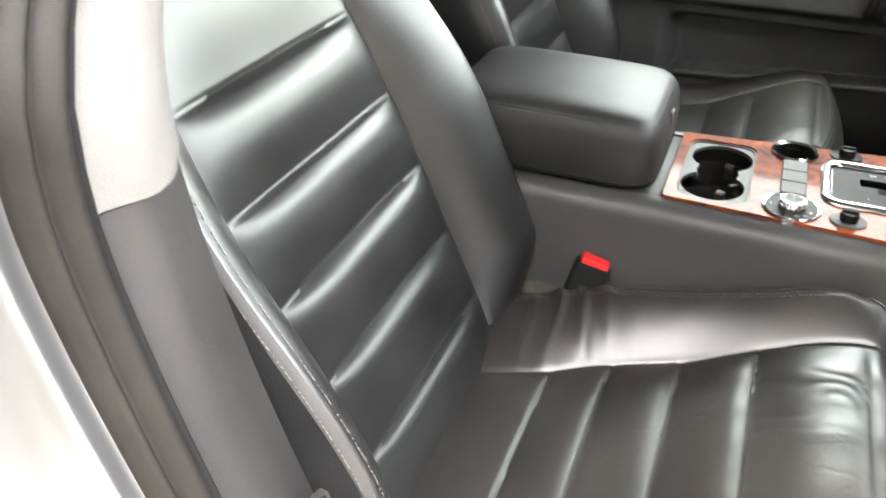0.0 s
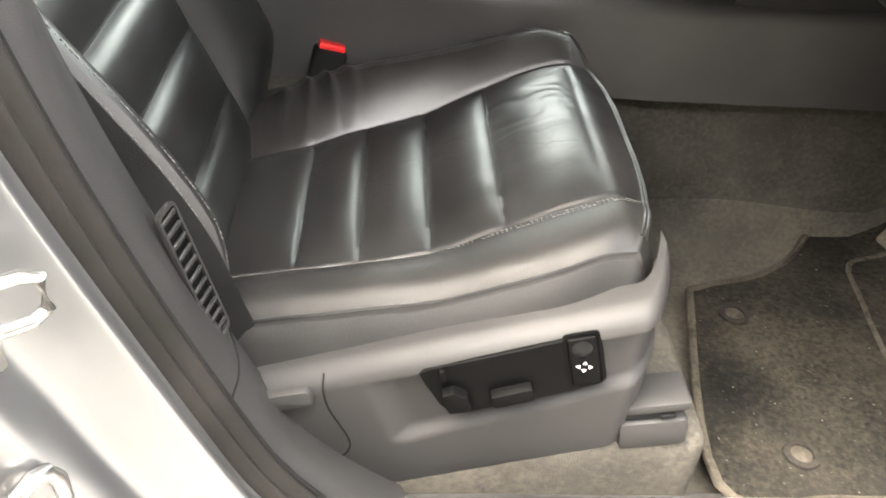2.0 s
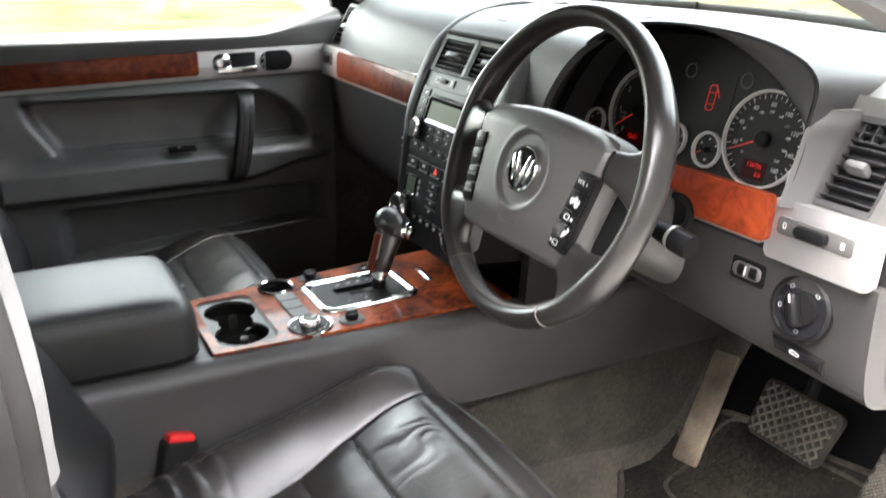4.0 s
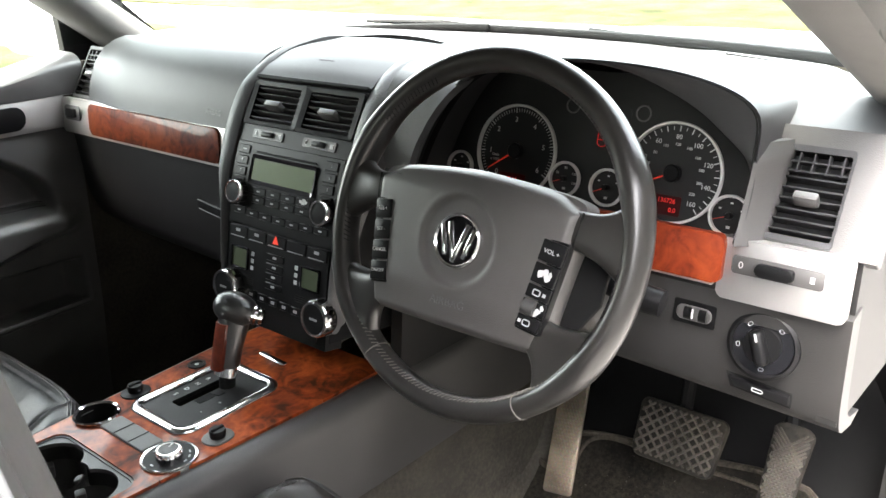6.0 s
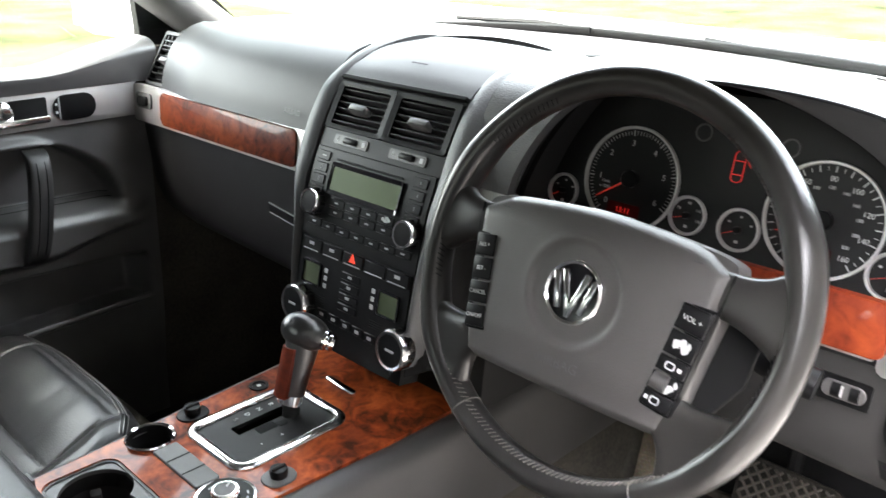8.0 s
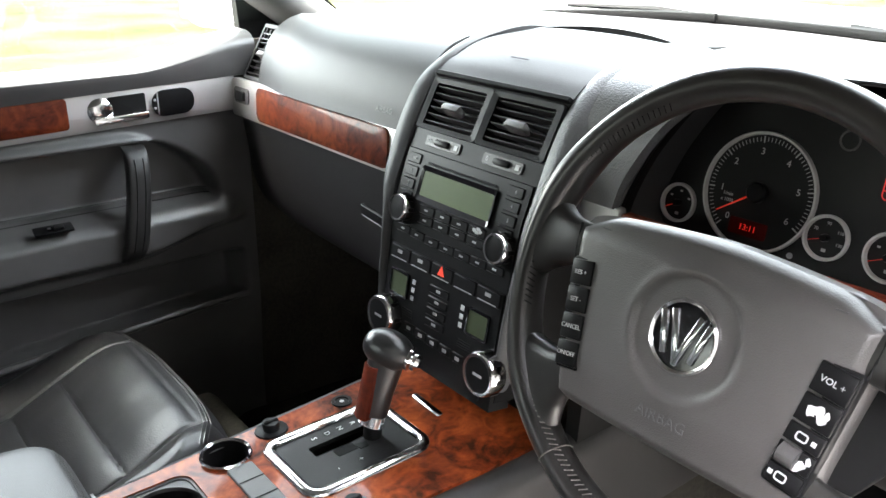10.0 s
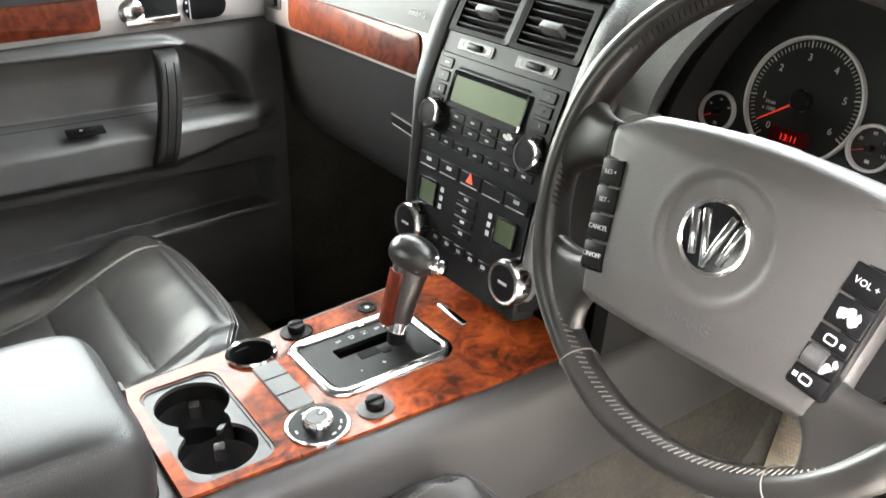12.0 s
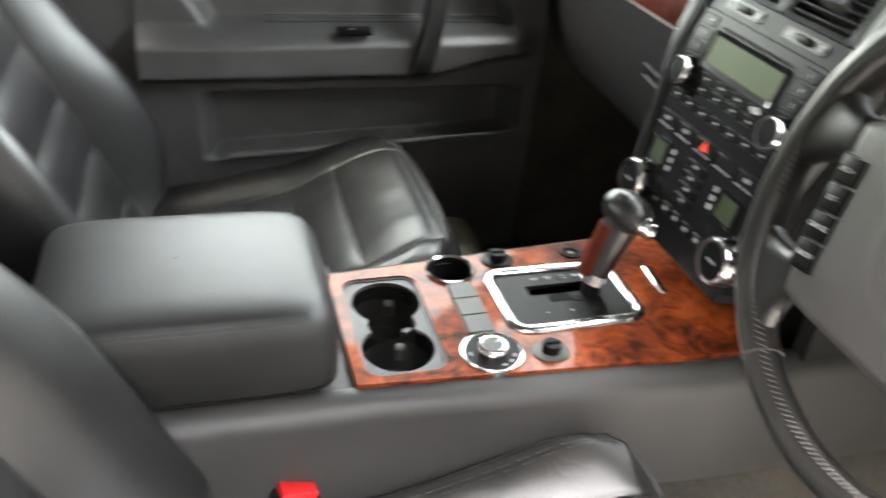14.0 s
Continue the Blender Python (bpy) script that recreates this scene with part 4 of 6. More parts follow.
plinth2 = tagged(part("seat_plinth", rbox(0.40, 0.56, 0.13, 0.02, 3, pose(0.48, 0.395, 0.565)), CARPET), "carpeted step under the passenger seat", "carpet", kind="structure")

buckle = thing("seat_belt_buckle", (0.235, -0.165, 0.74), "black seat belt buckle with a red release button", "seat belt buckle")
bmx = pose(0.238, -0.155, 0.768, -6, 14, 8)
part("body", rbox(0.046, 0.032, 0.085, 0.007, 3, bmx), WEBBING, buckle)
part("release_button", rbox(0.036, 0.022, 0.012, 0.003, 2, bmx @ pose(0, 0, 0.044)), RED, buckle, "red release button")
part("slot", rbox(0.032, 0.004, 0.006, 0.001, 1, bmx @ pose(0, 0.011, 0.046)), VOID, buckle)
part("stalk", tube([(0.22, -0.158, 0.60), (0.228, -0.158, 0.70), (0.232, -0.158, 0.74)], 0.011, 8), BLACK, buckle)

beltob = thing("seat_belt", (0.12, -0.655, 0.6), "black webbing seat belt hanging beside the seat", "seat belt")
part("webbing", sheet(lambda u, v: (curve([(0.69, 0.228), (0.76, 0.205), (0.85, 0.178), (0.92, 0.143), (0.99, 0.098), (1.08, 0.045)], 1.08 - 0.39 * u) - 0.045 * (1 - v), -0.657 + 0.018 * v, 1.08 - 0.39 * u), 30, 4, (-0.002, -0.001, 0)), WEBBING, beltob)
anchor = part("anchor", rbox(0.030, 0.014, 0.018, 0.004, 2, pose(0.232, -0.640, 0.694, 0, 20, 0)), STEEL, beltob, "bright metal anchor")
part("anchor_slot", rbox(0.055, 0.012, 0.022, 0.004, 2, pose(0.222, -0.633, 0.682, 0, 20, 0)), BLACK, beltob)

# pillar ventilation grille
grille = thing("pillar_vent", (0.17, -0.69, 0.85), "grey slatted air vent in the door pillar trim", "air vent")


ga, gb2 = Vector((0.1545, -0.690, 0.914)), Vector((0.186, -0.690, 0.788))
gd = (ga - gb2).normalized()
gn = Vector((0.96, -0.25, 0)).normalized()
gn = (gn - gd * gn.dot(gd)).normalized()
gx = gd.cross(gn)
gm = Matrix((gx, gd, gn)).transposed().to_4x4()
gm.translation = (ga + gb2) / 2 + gn * 0.0015
gl = (ga - gb2).length
part("frame", ring(rrect(0.027, gl + 0.007, 0.006), rrect(0.022, gl, 0.004), 0.0045, gm), PILLAR, grille)
part("backing", plate(rrect(0.022, gl, 0.004), 0.001, 0, 1, gm), WIPER_SHADE, grille)
for i in range(11):
    part("slat", rbox(0.022, 0.0058, 0.003, 0.001, 1, gm @ pose(0, gl * ((i + 0.5) / 11 - 0.5), 0.0028, 25)), PILLAR, grille)

strk = thing("door_striker", (0.07, -0.87, 0.90), "bare steel door striker loop on the silver jamb", "door striker")
part("plate", rbox(0.006, 0.055, 0.085, 0.003, 2, pose(0.078, -0.868, 0.945, 0, 0, -34)), STEEL, strk)
part("loop", tube([(0.078, -0.872, 0.978), (0.118, -0.846, 0.978), (0.126, -0.839, 0.972), (0.126, -0.839, 0.948), (0.118, -0.846, 0.942), (0.078, -0.872, 0.942)], 0.0045, 10), STEEL, strk)
for z in (0.918, 0.990):
    part("bolt", lathe([(0, 0.007), (0.005, 0.007), (0.008, 0.003), (0.009, 0)], 16, pose(0.084, -0.866, z, 0, 75, -34)), STEEL, strk)


hoop = thing("jamb_hoop", (0.09, -0.89, 0.80), "bare steel hoop on the silver door jamb", "latch hoop")
part("loop", tube([(0.094, -0.905, 0.780), (0.098, -0.903, 0.825), (0.102, -0.898, 0.838), (0.108, -0.888, 0.842), (0.114, -0.878, 0.838), (0.117, -0.873, 0.825), (0.117, -0.872, 0.780)], 0.0060, 12), STEEL, hoop)
part("plate", rbox(0.006, 0.060, 0.070, 0.003, 2, pose(0.096, -0.884, 0.790, 0, 0, -32)), STEEL, hoop)


# ---- centre console ----
def ctop(x):
    return 0.8955 + 0.018 * (x - 0.31)


def wood_edge(x, side):
    """How far the walnut top reaches to each side: it widens towards the dashboard."""
    k = min(max(x, 0.31), 0.70) - 0.31
    return 0.110 + 0.065 * k if side < 0 else 0.085 + 0.075 * k


con = thing("centre_console", (0.35, 0, 0.5), "grey plastic centre console with a burr walnut top", "centre console", kind="structure")


def console_side(u, v, side):
    x = -0.35 + 1.68 * u
    t = ctop(min(max(x, 0.25), 0.74)) + 0.002
    s = v
    r = min(1.0, s / 0.25)
    y = wood_edge(x, side) + 0.001 + 0.022 * math.sin(r * math.pi / 2) + 0.014 * s
    z = t - 0.022 * (1 - math.cos(r * math.pi / 2)) - (max(0.0, s - 0.25) / 0.75) * (t - 0.022 - 0.762)
    return (x, side * y, z)


for side in (-1, 1):
    part("body_side", sheet(lambda u, v: console_side(u, v, side), 60, 24, (0, -side * 0.004, -0.001)), PLASTIC, con, sharp=60)
part("body_top", rbox(0.66, 0.19, 0.03, 0.004, 2, pose(-0.0205, -0.0125, 0.880)), PLASTIC, con)
part("lower_side", sheet(lambda u, v: (-0.3 + 1.6 * u, -0.143 - 0.03 * (1 - v), 0.48 + 0.295 * v + 0.03 * step(0.7, 1.1, -0.3 + 1.6 * u) * v), 30, 8, (0, 0.03, 0)), CARPET, con, "dusty carpet along the tunnel")
part("lower_side", sheet(lambda u, v: (-0.3 + 1.6 * u, 0.143 + 0.03 * (1 - v), 0.48 + 0.295 * v + 0.03 * step(0.7, 1.1, -0.3 + 1.6 * u) * v), 30, 8, (0, -0.03, 0)), CARPET, con, "dusty carpet along the tunnel")


def on_top(x, y, lift=0.0, turn=0.0):
    """A pose on the console top: x to the car's right, y forward."""
    m = Matrix(((0, 1, 0, x), (-1, 0, 0, y), (0, 0, 1, ctop(x) + lift), (0, 0, 0, 1)))
    return m @ pose(0, 0, 0, 1.03, 0, turn)


# walnut top with the openings of the cup holders and the selector left free
def widened(outline, x0):
    """Draws an outline about x0 out to the edges of the walnut top."""
    half = max(abs(x) for x, _ in outline)
    return [(x / half * wood_edge(x0 + y, -1 if x > 0 else 1), y) for x, y in outline]


wood = part("wood_top", ring(widened(rrect(0.212, 0.114, 0.004, 6), 0.367), rrect(0.172, 0.086, 0.018, 6, 0.0155, -0.0015), 0.006, on_top(0.367, 0)), WOOD, con, "lacquered burr walnut panel")


def holed(w, h, cx, cy, r, n=64):
    """Two outlines: a rectangle and a round hole in it, point for point."""
    outer, inner = [], []
    angles = sorted([2 * math.pi * i / n for i in range(n)] + [math.atan2(sy * h / 2 - cy, sx * w / 2 - cx) % (2 * math.pi) for sx in (-1, 1) for sy in (-1, 1)])
    for a in angles:
        c, q = math.cos(a), math.sin(a)
        t = min(((w / 2 * math.copysign(1, c)) - cx) / c if abs(c) > 1e-6 else 9, ((h / 2 * math.copysign(1, q)) - cy) / q if abs(q) > 1e-6 else 9)
        outer.append((cx + c * t, cy + q * t))
        inner.append((cx + c * r, cy + q * r))
    return outer, inner


wo, wi = holed(0.212, 0.063, -0.0700, -0.0010, 0.0275)
part("wood_bridge", ring(widened(wo, 0.4555), wi, 0.006, on_top(0.4555, 0)), WOOD, wood)
part("wood_front", ring(widened(rrect(0.212, 0.171, 0.001, 6), 0.5725), rrect(0.118, 0.158, 0.018, 6, 0.0, -0.0015), 0.006, on_top(0.5725, 0)), WOOD, wood)
part("wood_end", plate(widened(rrect(0.220, 0.117, 0.001, 2), 0.7165), 0.006, 0.0, 1, on_top(0.7165, 0)), WOOD, wood)

# cup holders
cup = part("cup_holder", ring(rrect(0.172, 0.086, 0.018, 6), rrect(0.166, 0.080, 0.016, 6), 0.005, on_top(0.3655, -0.0155, -0.001)), GREY, con, "black double cup holder")
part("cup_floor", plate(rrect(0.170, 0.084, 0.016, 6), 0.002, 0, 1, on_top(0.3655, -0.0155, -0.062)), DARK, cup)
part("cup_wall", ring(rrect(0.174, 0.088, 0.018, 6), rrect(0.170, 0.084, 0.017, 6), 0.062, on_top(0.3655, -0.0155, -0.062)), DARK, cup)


def cup_plate():
    """The rim plate with two joined round openings."""
    outer, inner = [], []
    for i in range(120):
        a = 2 * math.pi * i / 120
        dx, dy = math.cos(a), math.sin(a)
        k = (abs(dx / 0.083) ** 9 + abs(dy / 0.040) ** 9) ** (-1 / 9)
        outer.append((k * dx, k * dy))
        best = 0.0
        for cx, cy, r in ((-0.041, 0.002, 0.0385), (0.041, -0.002, 0.0385), (0, 0, 0.026)):
            b = dx * cx + dy * cy
            disc = b * b - (cx * cx + cy * cy - r * r)
            if disc > 0:
                best = max(best, b + math.sqrt(disc))
        inner.append((best * dx, best * dy))
    return outer, inner


o, i2 = cup_plate()
part("cup_rim", ring(o, i2, 0.005, on_top(0.3655, -0.0155, -0.0025)), PLASTIC, cup)
for cx, cy, r in ((-0.041, 0.002, 0.0385), (0.041, -0.002, 0.0385)):
    part("cup_ring", lathe([(r + 0.0005, 0.040), (r + 0.0005, 0.0), (0, 0.0), (0, 0.003), (r - 0.002, 0.003)], 40, on_top(0.3655 + cy, -0.0155 - cx, -0.060)), VENTED, cup)
    for a in (70, 190, 310):
        part("cup_tab", rbox(0.012, 0.010, 0.022, 0.002, 2, on_top(0.3655 + cy, -0.0155 - cx, -0.031) @ pose(0, 0, 0, 0, 0, a) @ pose(0, r - 0.004, 0, 18)), PLASTIC, cup)

# round tray, switches and dial
ash = part("round_tray", lathe([(0.029, 0.0), (0.0295, 0.007), (0.028, 0.009), (0.0255, 0.007), (0.025, -0.03), (0, -0.03)], 36, on_top(0.4545, 0.070, 0.002)), CHROME, con, "chrome ringed round well")
part("tray_well", lathe([(0.0252, 0.004), (0.0245, -0.028), (0, -0.028)], 30, on_top(0.4545, 0.070, 0.004)), VOID, ash)
sp = part("switch_strip", plate(rrect(0.094, 0.030, 0.003), 0.009, 0.001, 1, on_top(0.4565, -0.006)), GREY, con, "grey switch strip")
for dy in (-0.022, 0.010):
    part("switch_gap", rbox(0.0012, 0.0285, 0.001, 0, 1, on_top(0.4565, dy, 0.0092)), BLACK, sp)
dial = part("drive_dial", lathe([(0.0335, -0.006), (0.0335, 0.0075), (0.0325, 0.0085), (0.0300, 0.0080)], 48, on_top(0.4565, -0.0865)), CHROME, con, "chrome ringed drive mode dial")
part("dial_face", lathe([(0.0302, 0.0), (0.0302, 0.0078), (0, 0.0078)], 44, on_top(0.4565, -0.0865)), BLACK, dial)
part("dial_knob", lathe([(0.0150, 0.0075), (0.0150, 0.0165), (0.0140, 0.0180), (0.0115, 0.0182)], 40, on_top(0.4565, -0.0865)), CHROME, dial, "ribbed chrome knob")
part("knob_cap", lathe([(0.0118, 0.016), (0.0116, 0.0178), (0, 0.0178)], 32, on_top(0.4565, -0.0865)), PLASTIC, dial)
part("knob_mark", rbox(0.002, 0.009, 0.001, 0, 1, on_top(0.4565, -0.0865, 0.0183, 30) @ pose(0, 0.008, 0)), WHITE, dial)
for a in range(0, 360, 24):
    part("knob_rib", rbox(0.0018, 0.0014, 0.008, 0.0005, 1, on_top(0.4565, -0.0865, 0.012) @ pose(0, 0, 0, 0, 0, a) @ pose(0, 0.0150, 0)), CHROME, dial)
for a in (-75, -50, -25, 100, 180):
    part("dial_print", rbox(0.005, 0.002, 0.0006, 0, 1, on_top(0.4565, -0.0865, 0.0081) @ pose(0, 0, 0, 0, 0, a) @ pose(0, 0.0235, 0)), GREYPRINT, dial)
for kx, ky, nm in ((0.518, -0.0965, "height_switch"), (0.518, 0.083, "damper_switch")):
    ks = part(nm, plate(rrect(0.034, 0.040, 0.016), 0.0085, 0.002, 2, on_top(kx, ky)), GREY if ky < 0 else BLACK, con, "small black rotary switch")
    part("switch_knob", lathe([(0.0095, 0.006), (0.0105, 0.015), (0.0095, 0.018), (0, 0.019)], 24, on_top(kx, ky)), BLACK, ks)
    part("knob_bar", rbox(0.005, 0.018, 0.005, 0.002, 2, on_top(kx, ky, 0.0185)), BLACK, ks)
sock = part("small_socket", lathe([(0.013, 0.006), (0.013, 0.008), (0.009, 0.008), (0.008, 0.0065), (0, 0.0065)], 24, on_top(0.616, 0.084)), BLACK, con)
part("socket_dot", lathe([(0.003, 0.007), (0, 0.0075)], 12, on_top(0.616, 0.084)), WHITE, sock)
part("ashtray_grip", rbox(0.058, 0.010, 0.006, 0.003, 3, on_top(0.692, 0.008, 0.008, -3)), CHROME, con, "chrome ashtray grip")

# selector plate and lever
sel = thing("gear_selector", (0.57, 0, 0.90), "automatic gear lever with walnut inlay on a chrome framed plate", "gear lever")
part("chrome_frame", tube([on_top(0.571, 0) @ Vector((x, y, 0.0065)) for x, y in rrect(0.113, 0.153, 0.018, 8)], 0.0072, 12, closed=True, flat=0.62), CHROME, sel, "polished chrome frame")
plate_ob = part("selector_plate", ring(rrect(0.108, 0.148, 0.014, 6), rrect(0.020, 0.084, 0.003, 6, -0.014, 0.004), 0.0055, on_top(0.571, 0)), DARK, sel, "dark grey selector plate")
part("gate", plate(rrect(0.030, 0.096, 0.003), 0.001, 0, 1, on_top(0.575, 0.012, -0.012)), VOID, plate_ob)
part("gate_step", plate(rrect(0.014, 0.026, 0.002), 0.0060, 0, 1, on_top(0.566, -0.004)), VOID, plate_ob)
part("gate_tooth", plate([(-0.006, -0.008), (0.006, -0.004), (0.006, 0.006), (-0.002, 0.008)], 0.0064, 0, 1, on_top(0.585, -0.008)), BLACK, plate_ob)
for i, ch in enumerate("PRNDS"):
    words("gear_letter", ch, 0.0095, on_top(0.618 - 0.0175 * i, 0.036, 0.0056), WHITE, plate_ob)
for dx, ch in ((0.014, "+"), (-0.014, "-")):
    words("gear_letter", ch, 0.010, on_top(0.556 + dx, -0.030, 0.0056), GREYPRINT, plate_ob)
stick = part("stick", tube([(0.605, 0, 0.90), (0.607, 0, 0.925)], 0.011, 12), VOID, sel)
part("collar", tube([(0.604, 0, 0.924), (0.607, 0, 0.936)], [0.018, 0.017], 16, flat=0.8), CHROME, sel, "chrome collar")
part("grip_shaft", tube([(0.607, 0, 0.936), (0.614, 0, 0.96), (0.624, 0, 0.99), (0.632, 0, 1.015)], [0.016, 0.0165, 0.019, 0.021], 16, flat=1.15), LEATHER, sel, "black leather shaft")
head_dir = Vector((0.50, -0.80, -0.30)).normalized()
head_m = Matrix.Translation((0.628, -0.003, 1.014)) @ head_dir.to_track_quat("Z", "Y").to_matrix().to_4x4()
part("grip_head", lathe([(0.0225 * math.sin(math.pi * i / 16) ** 0.85, -0.030 * math.cos(math.pi * i / 16)) for i in range(17)], 28, head_m), LEATHER, sel, "black leather lever head", sharp=80)
part("release_knob", lathe([(0.0125, -0.002), (0.0135, 0.004), (0.0105, 0.007), (0.0115, 0.011), (0.0085, 0.015), (0, 0.016)], 24, head_m @ pose(0, 0, 0.025)), CHROME, sel, "chrome release button")
part("wood_inlay", sheet(lambda u, v: (0.5885 + 0.0165 * u - 0.003 * math.sin(math.pi * v), -0.011 + 0.022 * v, 0.937 + 0.062 * u), 8, 8, (0.010, 0, 0)), WOOD_RED, sel, "walnut inlay")
part("badge", rbox(0.003, 0.013, 0.010, 0.001, 1, pose(0.610, 0, 1.006, 0, 20, 0)), CHROME, sel)

# armrest
arm = thing("armrest", (0.15, 0, 0.90), "black padded armrest lid on the centre console", "armrest")


def rest(u, v):
    """The padded lid: rounded in plan, with fuller flanks and a soft crown."""
    a = 2 * math.pi * u
    z = curve([(0, 0.903), (0.12, 0.925), (0.3, 0.958), (0.42, 0.972), (0.5, 0.980), (0.58, 0.9845), (0.75, 0.990), (1, 0.993)], v)
    half = curve([(0, 0.1130), (0.12, 0.1150), (0.3, 0.1125), (0.42, 0.1080), (0.5, 0.1020), (0.58, 0.094), (0.75, 0.055), (1, 0.001)], v)
    nose = curve([(0, 0.296), (0.12, 0.2985), (0.3, 0.2955), (0.42, 0.290), (0.5, 0.283), (0.58, 0.274), (0.75, 0.225), (1, 0.150)], v)
    tail = curve([(0, 0.014), (0.5, 0.024), (0.58, 0.032), (0.75, 0.080), (1, 0.149)], v)
    mid, long = (nose + tail) / 2, (nose - tail) / 2
    c, d = math.cos(a), math.sin(a)
    x, y = mid + long * math.copysign(abs(c) ** 0.26, c), half * math.copysign(abs(d) ** 0.26, d)
    if v > 0.5:
        p, q = (x - 0.1535) / 0.1295, y / 0.102
        z = 0.980 + 0.012 * max(0.0, 1 - abs(p) ** 7.7 - abs(q) ** 7.7) ** 0.7 * (1 - 0.25 * p * p - 0.15 * q * q)
    return (x, y, z)


pad = part("lid", sheet(rest, 128, 48, close_u=True), LEATHER_GREY, arm, "black leather armrest pad", sharp=60)
for v in (0.455, 0.49):
    pts = [Vector(rest(0.5 + 0.5 * i / 160, v)) + Vector((0, 0, 0.0007)) for i in range(161)] + [Vector(rest(0.12 * i / 40, v)) + Vector((0, 0, 0.0007)) for i in range(41)]
    part("seam_thread", stitches(pts, 0.0046, 0.0032, 0.00045), SEAT_THREAD, pad)
part("corner_thread", stitches([Vector(rest(0.955, 0.10 + 0.34 * i / 20)) + Vector((0.0006, -0.0006, 0)) for i in range(21)], 0.0046, 0.0032, 0.00045), SEAT_THREAD, pad)
part("lid_gap", tube([Vector(rest(i / 96, 0.0)) for i in range(96)], 0.0020, 6, closed=True), VOID, arm)
part("latch", rbox(0.004, 0.018, 0.040, 0.002, 2, pose(0.2965, 0.0, 0.945, 0, 0, 0)), GREY, arm)


# ---- dashboard ----
dash = thing("dashboard", (0.85, 0, 1.0), "dark grey soft plastic dashboard with walnut and silver trim", "dashboard", kind="structure")
STACK = [(0.90, 0.688), (1.01, 0.698), (1.083, 0.711), (1.16, 0.727), (1.19, 0.737), (1.24, 0.758), (1.285, 0.782), (1.31, 0.80)]


def stack_x(z):
    return curve(STACK, z)


def stack_tilt(z):
    return math.degrees(math.atan((stack_x(z + 0.01) - stack_x(z - 0.01)) / 0.02))


def on_stack(y, z, lift=0.0):
    """A pose on the centre stack's face."""
    return facing(stack_x(z), y, z, stack_tilt(z)) @ pose(0, 0, lift)


def top_z(x, y):
    """Height of the dashboard's upper surface."""
    z = 1.333 - 0.03 * step(0.55, 0.75, abs(y))
    z -= 0.010 * step(1.05, 1.35, x)
    return z


def upper(u, v):
    y = -0.74 + 1.48 * v
    x0 = 0.865 + 0.05 * step(0.5, 0.74, abs(y)) + 0.07 * step(-0.14, -0.19, y) * step(-0.64, -0.60, y)
    x = x0 + (screen_x(y * 0.97) + 0.01 - x0) * u
    return (x, y, top_z(x, y) - 0.012 * (1 - u) ** 6)


part("upper_pad", sheet(upper, 30, 50, (0, 0, -0.03)), SOFT, dash, "grey soft upper dashboard")


# passenger side
def pass_pad(u, v):
    y = 0.150 + 0.462 * v
    bul = 0.006 * math.sin(math.pi * v)
    x = curve([(0, 0.776), (0.3, 0.786), (0.6, 0.806), (0.85, 0.838), (1, 0.868)], u) - bul + 0.015 * step(0.7, 1, v)
    z = curve([(0, 1.212), (0.3, 1.252), (0.6, 1.293), (0.85, 1.320), (1, 1.330)], u) - 0.008 * step(0.75, 1, v) * u
    return (x, y, z)


part("airbag_panel", sheet(pass_pad, 24, 30, (0.03, 0, -0.01)), SOFT, dash, "grey passenger airbag panel")
words("airbag_mark", "AIRBAG", 0.011, facing(0.781, 0.215, 1.232, 15), FAINT, dash, 0.004)
part("pad_end", sheet(lambda u, v: (curve([(0, 0.789), (0.35, 0.802), (0.7, 0.848), (1, 0.895)], u) + 0.010 + 0.006 * v, 0.598 + 0.102 * v, curve([(0, 1.155), (0.35, 1.212), (0.7, 1.29), (1, 1.322)], u) - 0.012 * v), 20, 8, (0.04, 0, -0.01)), SOFT, dash)


def dash_strip(y0, y1, z0, z1, x, t, r=0.004, lean=3.0, m0=None):
    w, h = abs(y1 - y0), z1 - z0
    return plate(rrect(w, h, r, 5), t, min(0.002, t * 0.45), 2, facing(x, (y0 + y1) / 2, (z0 + z1) / 2, lean))


part("silver_trim_left", dash_strip(0.158, 0.690, 1.1475, 1.212, 0.789, 0.012, 0.008), SILVER, dash, "satin silver strip round the walnut")
part("wood_trim_left", dash_strip(0.204, 0.588, 1.153, 1.209, 0.780, 0.007, 0.010), WOOD_SHADED, dash, "lacquered red walnut strip")
sm = part("vent_wheel_left", dash_strip(0.622, 0.674, 1.173, 1.200, 0.7775, 0.003, 0.006), GREY, dash)
part("wheel", dash_strip(0.632, 0.660, 1.178, 1.195, 0.7745, 0.006, 0.004), BLACK, sm)


def glove(u, v):
    y = 0.155 + 0.54 * v
    x = curve([(0, 0.784), (0.25, 0.790), (0.6, 0.803), (0.85, 0.84), (1, 0.92)], u)
    z = curve([(0, 1.146), (0.25, 1.09), (0.6, 1.00), (0.85, 0.94), (1, 0.915)], u)
    return (x + 0.012 * step(0.8, 1.0, v), y, z + 0.02 * v * u)


gbx = part("glove_box", sheet(glove, 24, 24, (0.03, 0, 0)), DARK, dash, "glove box lid darkened for the shade under the dash")
part("glove_latch", plate([(-0.035, -0.004), (0.035, -0.012), (0.035, 0.004), (-0.035, 0.012)], 0.004, 0.001, 1, facing(0.793, 0.262, 1.066, -6)), BLACK, gbx)
part("latch_edge", rbox(0.066, 0.002, 0.002, 0.0005, 1, facing(0.790, 0.262, 1.058, -6) @ pose(0, 0, 0.001, 0, 0, -7)), GREY, gbx)


